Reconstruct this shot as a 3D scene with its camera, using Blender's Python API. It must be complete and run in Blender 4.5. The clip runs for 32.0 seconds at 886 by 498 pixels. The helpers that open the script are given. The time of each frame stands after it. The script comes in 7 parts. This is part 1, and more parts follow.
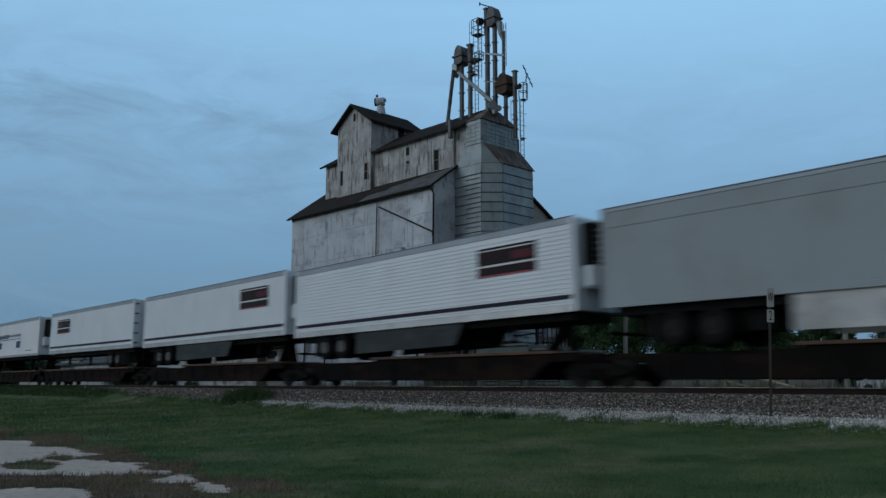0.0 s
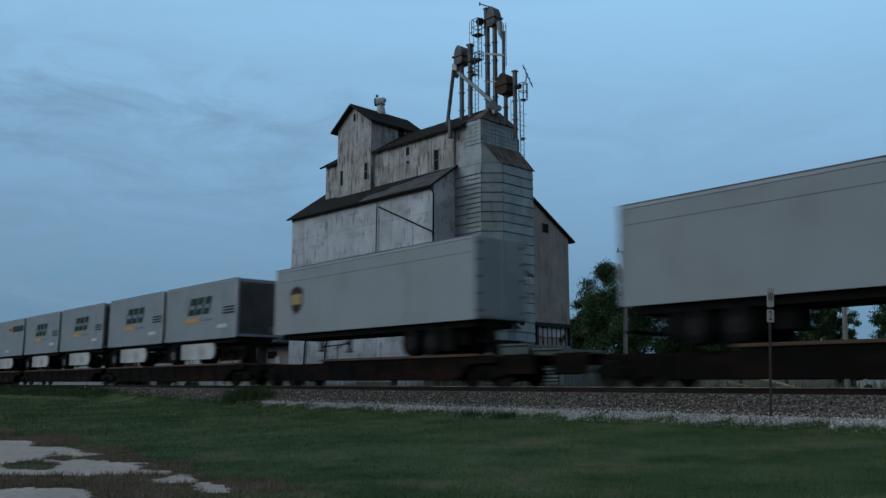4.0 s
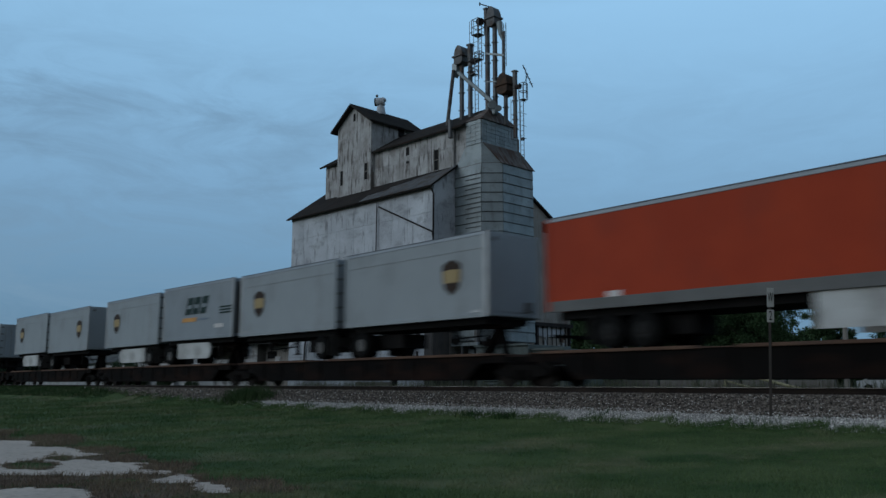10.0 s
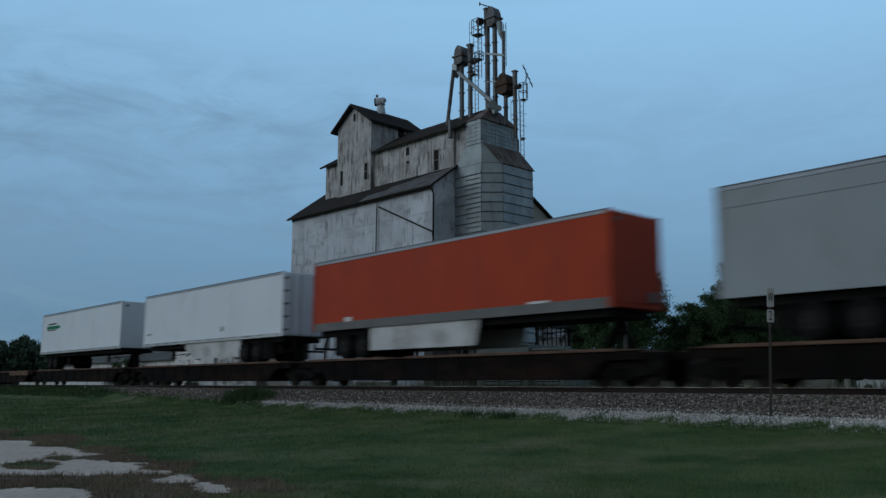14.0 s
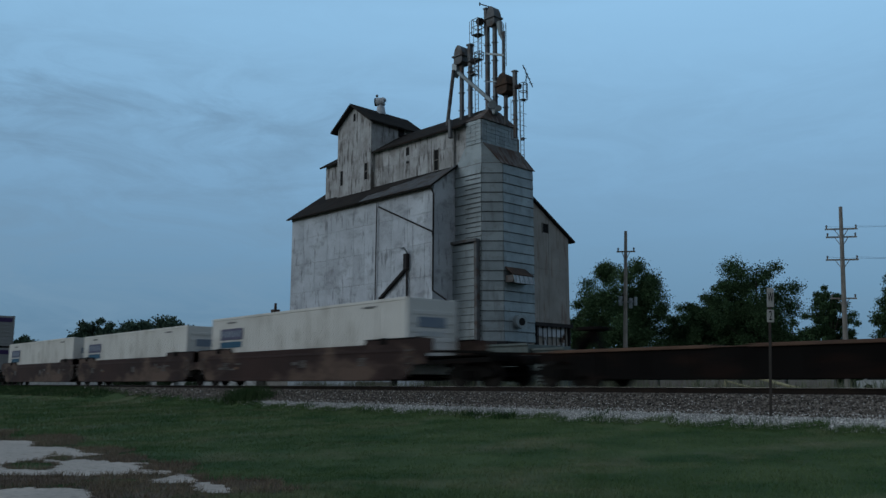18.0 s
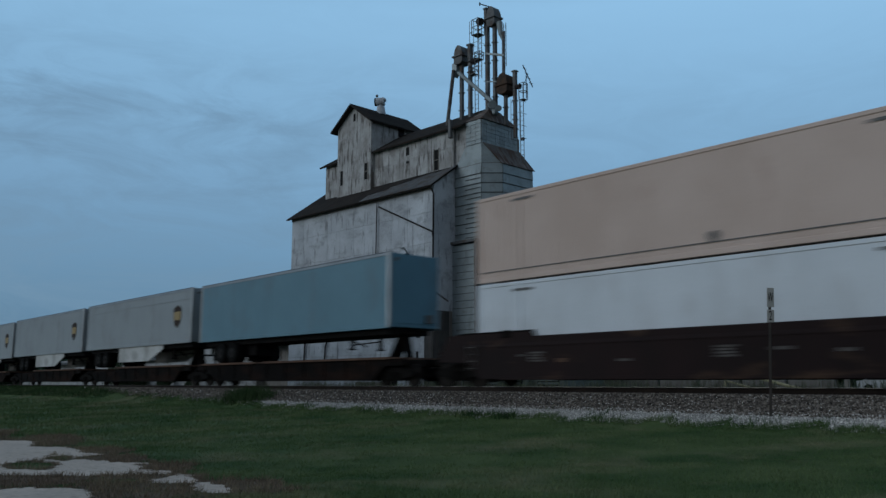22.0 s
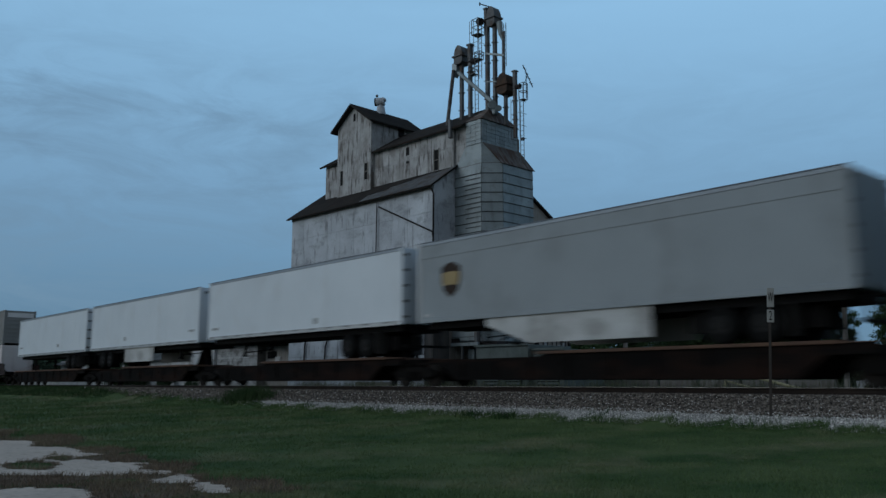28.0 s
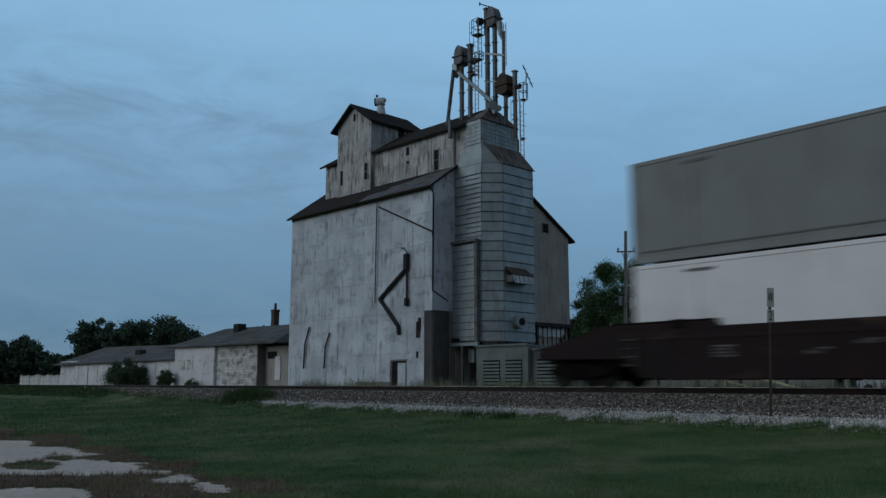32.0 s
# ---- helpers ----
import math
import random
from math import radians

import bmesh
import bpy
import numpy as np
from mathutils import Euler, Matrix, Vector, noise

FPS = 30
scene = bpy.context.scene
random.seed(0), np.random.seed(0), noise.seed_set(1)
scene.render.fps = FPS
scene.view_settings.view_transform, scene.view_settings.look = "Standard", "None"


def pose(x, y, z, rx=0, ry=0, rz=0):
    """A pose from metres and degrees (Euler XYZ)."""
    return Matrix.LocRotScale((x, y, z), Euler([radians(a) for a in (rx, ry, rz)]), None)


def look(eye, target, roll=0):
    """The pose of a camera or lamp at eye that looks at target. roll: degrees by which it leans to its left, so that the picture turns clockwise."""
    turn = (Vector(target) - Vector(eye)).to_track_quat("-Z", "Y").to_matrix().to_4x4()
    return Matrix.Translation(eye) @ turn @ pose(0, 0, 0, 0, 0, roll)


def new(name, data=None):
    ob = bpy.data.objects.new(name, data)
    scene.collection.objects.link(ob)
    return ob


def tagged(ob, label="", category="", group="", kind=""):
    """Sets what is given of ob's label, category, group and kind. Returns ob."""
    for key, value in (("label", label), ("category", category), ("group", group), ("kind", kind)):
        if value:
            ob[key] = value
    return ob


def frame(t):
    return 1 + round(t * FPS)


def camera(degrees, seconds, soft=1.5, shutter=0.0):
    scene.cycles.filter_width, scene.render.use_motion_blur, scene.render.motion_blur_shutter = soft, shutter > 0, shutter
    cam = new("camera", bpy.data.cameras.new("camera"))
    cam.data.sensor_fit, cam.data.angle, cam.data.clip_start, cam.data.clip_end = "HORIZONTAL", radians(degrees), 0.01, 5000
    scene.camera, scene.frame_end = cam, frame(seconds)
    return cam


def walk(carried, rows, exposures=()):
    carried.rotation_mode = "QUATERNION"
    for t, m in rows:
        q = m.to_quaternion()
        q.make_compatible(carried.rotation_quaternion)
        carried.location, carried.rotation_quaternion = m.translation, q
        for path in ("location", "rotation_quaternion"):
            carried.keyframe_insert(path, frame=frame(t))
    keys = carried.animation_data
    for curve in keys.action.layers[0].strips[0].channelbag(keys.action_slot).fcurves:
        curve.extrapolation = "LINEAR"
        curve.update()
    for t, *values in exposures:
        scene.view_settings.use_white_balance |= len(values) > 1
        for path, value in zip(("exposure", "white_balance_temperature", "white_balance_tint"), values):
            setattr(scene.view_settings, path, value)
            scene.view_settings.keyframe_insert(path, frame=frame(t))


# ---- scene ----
cam = camera(55.48, 32.0, soft=1.45, shutter=0.45)
EYE = pose(0, -21.588, 0.078, 99.129, 0, 48.508) @ pose(0, 0, 0, 0, 0, 0.076)
walk(cam, [(0.0, EYE), (32.0, EYE)], exposures=[(0.0, 0.10), (32.0, -0.08)])
SPEED = 30.567     # train speed, metres a second
END = 32.0

# ---------------------------------------------------------------- light
SUN_FROM = Vector((-0.50, -0.80, 0.26)).normalized()
sun = new("sun", bpy.data.lights.new("sun", "SUN"))
sun.data.energy, sun.data.angle, sun.data.color = 0.82, radians(50), (0.855, 0.95, 1.0)
sun.matrix_world = look((0, 0, 60), Vector((0, 0, 60)) - SUN_FROM)

world = bpy.data.worlds.new("dusk_sky")
scene.world = world
world.use_nodes = True


def build_sky():
    nt = world.node_tree
    nt.nodes.clear()
    N, L = nt.nodes.new, nt.links.new
    out, bg = N("ShaderNodeOutputWorld"), N("ShaderNodeBackground")
    tc, sep = N("ShaderNodeTexCoord"), N("ShaderNodeSeparateXYZ")
    L(tc.outputs["Generated"], sep.inputs[0])
    ramp = N("ShaderNodeValToRGB")
    els = ramp.color_ramp.elements
    els[0].position, els[0].color = 0.0, (0.090, 0.195, 0.310, 1)
    els[1].position, els[1].color = 1.0, (0.055, 0.095, 0.15, 1)
    for at, col in ((0.06, (0.100, 0.214, 0.345, 1)), (0.22, (0.185, 0.355, 0.545, 1)), (0.42, (0.27, 0.51, 0.76, 1)), (0.66, (0.13, 0.225, 0.34, 1))):
        e = els.new(at)
        e.color = col
    L(sep.outputs[2], ramp.inputs[0])
    # brighter towards the camera's right, as the clouds thin out
    side = N("ShaderNodeVectorMath")
    side.operation = "DOT_PRODUCT"
    side.inputs[1].default_value = (0.80, 0.60, 0.0)
    L(tc.outputs["Generated"], side.inputs[0])
    sramp = N("ShaderNodeMapRange")
    sramp.inputs[1].default_value, sramp.inputs[2].default_value = -0.75, 0.45
    sramp.inputs[3].default_value, sramp.inputs[4].default_value = 0.93, 1.05
    L(side.outputs["Value"], sramp.inputs[0])
    mul = N("ShaderNodeVectorMath")
    mul.operation = "SCALE"
    L(ramp.outputs[0], mul.inputs[0])
    L(sramp.outputs[0], mul.inputs[3])
    # soft streaky cloud
    mp = N("ShaderNodeMapping")
    mp.inputs["Scale"].default_value = (1.7, 1.7, 6.5)
    mp.inputs["Rotation"].default_value = (0.10, 0.06, 0.4)
    L(tc.outputs["Generated"], mp.inputs[0])
    nz = N("ShaderNodeTexNoise")
    nz.inputs["Scale"].default_value, nz.inputs["Detail"].default_value, nz.inputs["Roughness"].default_value = 3.6, 10, 0.66
    nz.inputs["Distortion"].default_value = 0.9
    L(mp.outputs[0], nz.inputs[0])
    cr = N("ShaderNodeMapRange")
    cr.inputs[1].default_value, cr.inputs[2].default_value = 0.40, 0.66
    cr.inputs[3].default_value, cr.inputs[4].default_value = 0.0, 1.0
    L(nz.outputs[0], cr.inputs[0])
    # thickest in a bank over the up-line horizon, thin elsewhere
    bank, lean = N("ShaderNodeMapRange"), N("ShaderNodeMapRange")
    bank.interpolation_type = lean.interpolation_type = "SMOOTHSTEP"
    bank.inputs[1].default_value, bank.inputs[2].default_value = 0.40, 0.29
    bank.inputs[3].default_value, bank.inputs[4].default_value = 0.10, 0.70
    lean.inputs[1].default_value, lean.inputs[2].default_value = 0.05, -0.55
    lean.inputs[3].default_value, lean.inputs[4].default_value = 0.30, 1.0
    L(sep.outputs[2], bank.inputs[0])
    L(side.outputs["Value"], lean.inputs[0])
    m1, m2 = N("ShaderNodeMath"), N("ShaderNodeMath")
    m1.operation = m2.operation = "MULTIPLY"
    L(bank.outputs[0], m1.inputs[0])
    L(lean.outputs[0], m1.inputs[1])
    L(m1.outputs[0], m2.inputs[0])
    L(cr.outputs[0], m2.inputs[1])
    mix = N("ShaderNodeMix")
    mix.data_type = "RGBA"
    mix.inputs["B"].default_value = (0.145, 0.262, 0.392, 1)
    L(m2.outputs[0], mix.inputs["Factor"])
    L(mul.outputs[0], mix.inputs["A"])
    # the cloudy half of the sky behind is greyer
    back = N("ShaderNodeVectorMath")
    back.operation = "DOT_PRODUCT"
    back.inputs[1].default_value = (0.75, -0.66, 0.0)
    L(tc.outputs["Generated"], back.inputs[0])
    bramp = N("ShaderNodeMapRange")
    bramp.inputs[1].default_value, bramp.inputs[2].default_value = -0.25, 0.7
    bramp.inputs[3].default_value, bramp.inputs[4].default_value = 0.0, 0.85
    L(back.outputs["Value"], bramp.inputs[0])
    grey = N("ShaderNodeMix")
    grey.data_type = "RGBA"
    grey.inputs["B"].default_value = (0.225, 0.252, 0.280, 1)
    L(bramp.outputs[0], grey.inputs["Factor"])
    L(mix.outputs["Result"], grey.inputs["A"])
    sky = N("ShaderNodeTexSky")
    sky.sky_type, sky.sun_disc = "NISHITA", False
    sky.sun_elevation = math.asin(SUN_FROM.z)
    sky.sun_rotation = math.atan2(SUN_FROM.x, SUN_FROM.y)
    add = N("ShaderNodeMix")
    add.data_type, add.blend_type = "RGBA", "ADD"
    sc = N("ShaderNodeVectorMath")
    sc.operation = "SCALE"
    sc.inputs[3].default_value = 0.008
    L(sky.outputs[0], sc.inputs[0])
    add.inputs["Factor"].default_value = 1.0
    L(grey.outputs["Result"], add.inputs["A"])
    L(sc.outputs[0], add.inputs["B"])
    L(add.outputs["Result"], bg.inputs[0])
    bg.inputs[1].default_value = 1.0
    L(bg.outputs[0], out.inputs[0])


build_sky()


# ---------------------------------------------------------------- materials
def mat(name, c1, c2=None, fine=35.0, coarse=1.2, rough=0.7, metal=0.0, bump=0.12, stain=None, amount=0.5,
        stretch=(1, 1, 1), stain_scale=1.5, edge=(0.5, 0.62), ribs=0.0, vary=0.0, rib_axis="Z", spec=None, island=0.0, also=None):
    """A weathered surface: two colours over a coarse noise, a fine grain, up to two stains or streaks, optional ribs."""
    c2 = c2 or tuple(v * 0.8 for v in c1)
    m = bpy.data.materials.new(name)
    m.use_nodes = True
    nt = m.node_tree
    N, L = nt.nodes.new, nt.links.new
    bsdf = nt.nodes["Principled BSDF"]
    tc = N("ShaderNodeTexCoord")
    big, small = N("ShaderNodeTexNoise"), N("ShaderNodeTexNoise")
    big.inputs["Scale"].default_value, big.inputs["Detail"].default_value = coarse, 5
    small.inputs["Scale"].default_value, small.inputs["Detail"].default_value = fine, 4
    L(tc.outputs["Object"], big.inputs[0])
    L(tc.outputs["Object"], small.inputs[0])
    a = N("ShaderNodeMix")
    a.data_type = "RGBA"
    a.inputs["A"].default_value, a.inputs["B"].default_value = (*c1, 1), (*c2, 1)
    mr = N("ShaderNodeMapRange")
    mr.inputs[1].default_value, mr.inputs[2].default_value = 0.35, 0.65
    L(big.outputs[0], mr.inputs[0])
    L(mr.outputs[0], a.inputs["Factor"])
    col = a.outputs["Result"]
    if stain:
        mp, st = N("ShaderNodeMapping"), N("ShaderNodeTexNoise")
        mp.inputs["Scale"].default_value = stretch
        st.inputs["Scale"].default_value, st.inputs["Detail"].default_value = stain_scale, 6
        st.inputs["Roughness"].default_value = 0.6
        L(tc.outputs["Object"], mp.inputs[0])
        L(mp.outputs[0], st.inputs[0])
        sr = N("ShaderNodeMapRange")
        sr.inputs[1].default_value, sr.inputs[2].default_value = edge
        sr.inputs[4].default_value = amount
        L(st.outputs[0], sr.inputs[0])
        b = N("ShaderNodeMix")
        b.data_type = "RGBA"
        b.inputs["B"].default_value = (*stain, 1)
        L(sr.outputs[0], b.inputs["Factor"])
        L(col, b.inputs["A"])
        col = b.outputs["Result"]
    if also:
        tint, share, pull, size, lo, hi = also
        mp2, st2, sr2, b3 = N("ShaderNodeMapping"), N("ShaderNodeTexNoise"), N("ShaderNodeMapRange"), N("ShaderNodeMix")
        mp2.inputs["Scale"].default_value, mp2.inputs["Location"].default_value = pull, (3.7, 1.9, 5.3)
        st2.inputs["Scale"].default_value, st2.inputs["Detail"].default_value, st2.inputs["Roughness"].default_value = size, 7, 0.65
        sr2.inputs[1].default_value, sr2.inputs[2].default_value, sr2.inputs[4].default_value = lo, hi, share
        b3.data_type = "RGBA"
        b3.inputs["B"].default_value = (*tint, 1)
        L(tc.outputs["Object"], mp2.inputs[0])
        L(mp2.outputs[0], st2.inputs[0])
        L(st2.outputs[0], sr2.inputs[0])
        L(sr2.outputs[0], b3.inputs["Factor"])
        L(col, b3.inputs["A"])
        col = b3.outputs["Result"]
    g = N("ShaderNodeMapRange")
    g.inputs[3].default_value, g.inputs[4].default_value = 0.8, 1.2
    L(small.outputs[0], g.inputs[0])
    value = g.outputs[0]
    if vary:
        info, vr, pr = N("ShaderNodeObjectInfo"), N("ShaderNodeMapRange"), N("ShaderNodeMath")
        vr.inputs[3].default_value, vr.inputs[4].default_value = 1 - vary, 1 + vary
        pr.operation = "MULTIPLY"
        L(info.outputs["Random"], vr.inputs[0])
        L(vr.outputs[0], pr.inputs[0])
        L(value, pr.inputs[1])
        value = pr.outputs[0]
    if island:
        geo, ir, ip = N("ShaderNodeNewGeometry"), N("ShaderNodeMapRange"), N("ShaderNodeMath")
        ir.inputs[3].default_value, ir.inputs[4].default_value = 1 - island, 1 + island
        ip.operation = "MULTIPLY"
        L(geo.outputs["Random Per Island"], ir.inputs[0])
        L(ir.outputs[0], ip.inputs[0])
        L(value, ip.inputs[1])
        value = ip.outputs[0]
    s = N("ShaderNodeVectorMath")
    s.operation = "SCALE"
    L(col, s.inputs[0])
    L(value, s.inputs[3])
    L(s.outputs[0], bsdf.inputs["Base Color"])
    bsdf.inputs["Specular IOR Level"].default_value = spec if spec is not None else (0.5 if rough < 0.4 else 0.25 if rough < 0.6 else 0.12)
    bsdf.inputs["Roughness"].default_value, bsdf.inputs["Metallic"].default_value = rough, metal
    bp = N("ShaderNodeBump")
    bp.inputs["Strength"].default_value, bp.inputs["Distance"].default_value = bump, 0.01
    L(small.outputs[0], bp.inputs["Height"])
    if ribs:
        wv, b2 = N("ShaderNodeTexWave"), N("ShaderNodeBump")
        wv.bands_direction = rib_axis
        wv.inputs["Scale"].default_value = 0.314 / ribs
        b2.inputs["Strength"].default_value, b2.inputs["Distance"].default_value = 0.4 if rib_axis == "Z" else 0.2, 0.012
        L(tc.outputs["Object"], wv.inputs[0])
        L(wv.outputs[1], b2.inputs["Height"])
        L(bp.outputs[0], b2.inputs["Normal"])
        bp = b2
    L(bp.outputs[0], bsdf.inputs["Normal"])
    return m


M = {
    "grass": mat("mown_grass", (0.040, 0.076, 0.026), (0.085, 0.118, 0.046), fine=14, coarse=0.6, rough=0.95, bump=0.6,
                 stain=(0.17, 0.16, 0.095), amount=0.7, stretch=(0.6, 0.6, 1), stain_scale=0.62, edge=(0.53, 0.70)),
    "blade": mat("grass_blades", (0.056, 0.110, 0.040), (0.112, 0.158, 0.068), fine=3, coarse=0.6, rough=0.8, bump=0.0, island=0.22,
                 stain=(0.22, 0.205, 0.125), amount=0.75, stretch=(0.6, 0.6, 1), stain_scale=0.62, edge=(0.53, 0.70)),
    "weed": mat("tall_weeds", (0.024, 0.058, 0.020), (0.045, 0.075, 0.030), fine=3, coarse=0.5, rough=0.8, bump=0.0, island=0.4),
    "yard_weed": mat("dusty_yard_weeds", (0.13, 0.155, 0.09), (0.20, 0.20, 0.13), fine=3, coarse=0.7, rough=0.85, bump=0.0, island=0.5),
    "dry_weed": mat("dry_brown_weeds", (0.17, 0.125, 0.095), (0.20, 0.165, 0.11), fine=3, coarse=0.6, rough=0.85, bump=0.0, island=0.45),
    "dirt": mat("brown_dirt", (0.105, 0.078, 0.060), (0.14, 0.105, 0.078), fine=20, coarse=0.7, rough=0.95, bump=0.5),
    "yard": mat("elevator_yard_dirt", (0.10, 0.10, 0.075), (0.055, 0.085, 0.04), fine=12, coarse=0.15, rough=0.95, bump=0.4),
    "pave": mat("worn_concrete_lot", (0.56, 0.465, 0.395), (0.47, 0.39, 0.33), fine=18, coarse=0.8, rough=0.9, bump=0.35,
                stain=(0.27, 0.225, 0.19), amount=0.5, stain_scale=7.0, edge=(0.5, 0.66)),
    "ballast": mat("ballast_bed", (0.045, 0.039, 0.036), (0.068, 0.060, 0.055), fine=22, coarse=1.0, rough=0.95, bump=0.8),
    "gravel_bed": mat("pale_gravel_bed", (0.33, 0.32, 0.305), (0.21, 0.203, 0.195), fine=22, coarse=2.0, rough=0.95, bump=0.8),
    "stone": mat("ballast_stone", (0.040, 0.033, 0.028), (0.245, 0.212, 0.185), fine=8, coarse=11, rough=0.95, bump=0.1, island=0.6),
    "stone_pale": mat("pale_gravel", (0.66, 0.635, 0.60), (0.35, 0.335, 0.32), fine=8, coarse=11, rough=0.95, bump=0.1, island=0.5),
    "rail": mat("rusty_rail_steel", (0.018, 0.014, 0.013), (0.03, 0.022, 0.018), rough=0.85),
    "railhead": mat("polished_rail_head", (0.42, 0.41, 0.40), (0.30, 0.29, 0.28), rough=0.3, metal=0.9, bump=0.02),
    "tie": mat("creosote_timber", (0.045, 0.036, 0.03), (0.075, 0.062, 0.052), rough=0.9, bump=0.5, vary=0.25),
    # elevator
    "sheet": mat("white_painted_sheet_iron", (0.50, 0.53, 0.57), (0.37, 0.39, 0.425), fine=14, coarse=0.55, rough=0.6, bump=0.15,
                 stain=(0.085, 0.085, 0.09), amount=0.62, stretch=(2.3, 2.3, 0.5), stain_scale=1.3, edge=(0.56, 0.68), vary=0.09,
                 also=((0.17, 0.175, 0.185), 0.5, (0.9, 0.9, 1.5), 0.9, 0.52, 0.66)),
    "peeling": mat("peeling_white_sheet_iron", (0.42, 0.42, 0.425), (0.30, 0.293, 0.29), fine=26, coarse=1.4, rough=0.75, bump=0.25,
                   stain=(0.065, 0.052, 0.047), amount=0.8, stretch=(2.8, 2.8, 0.5), stain_scale=1.4, edge=(0.535, 0.63), vary=0.14,
                   also=((0.20, 0.185, 0.175), 0.65, (1.3, 1.3, 0.9), 1.1, 0.50, 0.64)),
    "core": mat("weathered_grey_boards", (0.20, 0.185, 0.17), (0.15, 0.14, 0.13), fine=25, coarse=0.8, rough=0.85, bump=0.3,
                stain=(0.10, 0.085, 0.075), amount=0.6, stretch=(3, 3, 0.25), stain_scale=1.6, edge=(0.5, 0.7)),
    "endwall": mat("grey_brown_sheet_wall", (0.345, 0.32, 0.295), (0.27, 0.25, 0.23), fine=25, coarse=0.7, rough=0.8, bump=0.2,
                   stain=(0.16, 0.12, 0.10), amount=0.6, stretch=(2, 2, 0.2), stain_scale=1.4, edge=(0.54, 0.72), vary=0.06,
                   also=((0.17, 0.095, 0.07), 0.6, (3.0, 3.0, 0.35), 1.1, 0.56, 0.66)),
    "roof": mat("dark_rusted_roofing", (0.030, 0.027, 0.026), (0.042, 0.037, 0.034), fine=18, coarse=0.9, rough=0.95, bump=0.4, spec=0.03,
                stain=(0.075, 0.048, 0.036), amount=0.5, stain_scale=0.8, edge=(0.55, 0.7)),
    "roof_grey": mat("grey_shingle_roofing", (0.085, 0.085, 0.082), (0.115, 0.113, 0.108), fine=14, coarse=0.5, rough=0.95, bump=0.4,
                     stain=(0.055, 0.052, 0.05), amount=0.7, stretch=(0.5, 1.5, 2), stain_scale=0.8, edge=(0.48, 0.6),
                     also=((0.15, 0.145, 0.14), 0.6, (0.35, 1.5, 2), 0.9, 0.54, 0.66)),
    "steel": mat("galvanised_siding", (0.285, 0.325, 0.34), (0.225, 0.26, 0.275), fine=40, coarse=0.9, rough=0.55, metal=0.25, bump=0.1,
                 stain=(0.13, 0.135, 0.14), amount=0.5, stretch=(1.5, 1.5, 0.3), stain_scale=1.4, edge=(0.52, 0.7), vary=0.10,
                 also=((0.14, 0.135, 0.13), 0.45, (1.2, 1.2, 2.2), 1.3, 0.52, 0.68)),
    # dark strips: painted shadow under siding laps, and the louvre box's seam lines
    "seam_shade": mat("dark_seam_and_lap_shadow", (0.05, 0.055, 0.058), (0.11, 0.12, 0.125), coarse=0.8, rough=0.85),
    "rust_sheet": mat("rust_streaked_roof_sheet", (0.15, 0.13, 0.12), (0.105, 0.092, 0.086), fine=25, coarse=0.9, rough=0.75, bump=0.2,
                      stain=(0.085, 0.045, 0.032), amount=0.85, stretch=(0.5, 2.6, 0.5), stain_scale=1.5, edge=(0.45, 0.58),
                      also=((0.27, 0.255, 0.24), 0.7, (0.5, 2.2, 0.5), 1.5, 0.55, 0.64)),
    "steel_dark": mat("grimy_galvanised_steel", (0.15, 0.155, 0.16), (0.10, 0.10, 0.105), fine=30, coarse=1.2, rough=0.65, metal=0.3,
                      stain=(0.09, 0.06, 0.045), amount=0.7, stain_scale=1.8),
    "rust": mat("rusted_steel", (0.085, 0.055, 0.042), (0.055, 0.042, 0.036), fine=25, coarse=1.5, rough=0.85, metal=0.1,
                stain=(0.13, 0.075, 0.05), amount=0.5, stain_scale=2.0),
    "black": mat("black_opening", (0.012, 0.012, 0.013), (0.018, 0.017, 0.017), rough=0.9),
    "tar": mat("black_spout_iron", (0.022, 0.020, 0.022), (0.035, 0.03, 0.03), rough=0.75),
    "door_dark": mat("dark_grey_door", (0.075, 0.072, 0.072), (0.055, 0.053, 0.052), rough=0.85,
                     stain=(0.11, 0.09, 0.08), amount=0.4, stretch=(2, 2, 0.3)),
    "wood_pole": mat("grey_utility_pole_wood", (0.33, 0.30, 0.27), (0.24, 0.22, 0.20), rough=0.9, fine=20, coarse=2,
                     stain=(0.10, 0.08, 0.07), amount=0.6, stretch=(8, 8, 0.4)),
    "glass_ins": mat("brown_insulator", (0.06, 0.045, 0.04), rough=0.3),
    "whitewash": mat("flaking_whitewashed_wall", (0.60, 0.60, 0.61), (0.50, 0.495, 0.49), fine=20, coarse=0.6, rough=0.85, bump=0.2,
                     stain=(0.22, 0.20, 0.19), amount=0.7, stretch=(1, 1, 0.9), stain_scale=1.5, edge=(0.58, 0.66)),
    "plank_white": mat("peeling_white_clapboard", (0.55, 0.54, 0.53), (0.40, 0.39, 0.38), fine=20, coarse=2.2, rough=0.85, bump=0.25,
                       stain=(0.15, 0.135, 0.125), amount=0.75, stretch=(0.8, 0.8, 1.3), stain_scale=1.5, edge=(0.50, 0.60), vary=0.16),
    "brick": mat("dark_brick", (0.10, 0.065, 0.055), (0.07, 0.05, 0.045), rough=0.9, fine=25, coarse=4),
    "bark": mat("tree_bark", (0.075, 0.062, 0.05), (0.05, 0.042, 0.036), rough=0.95, fine=20, coarse=3, bump=0.6),
    "leaf": mat("dark_green_leaves", (0.040, 0.075, 0.036), (0.066, 0.108, 0.050), fine=2.5, coarse=0.45, rough=0.8, bump=0.0, island=0.4, spec=0.05),
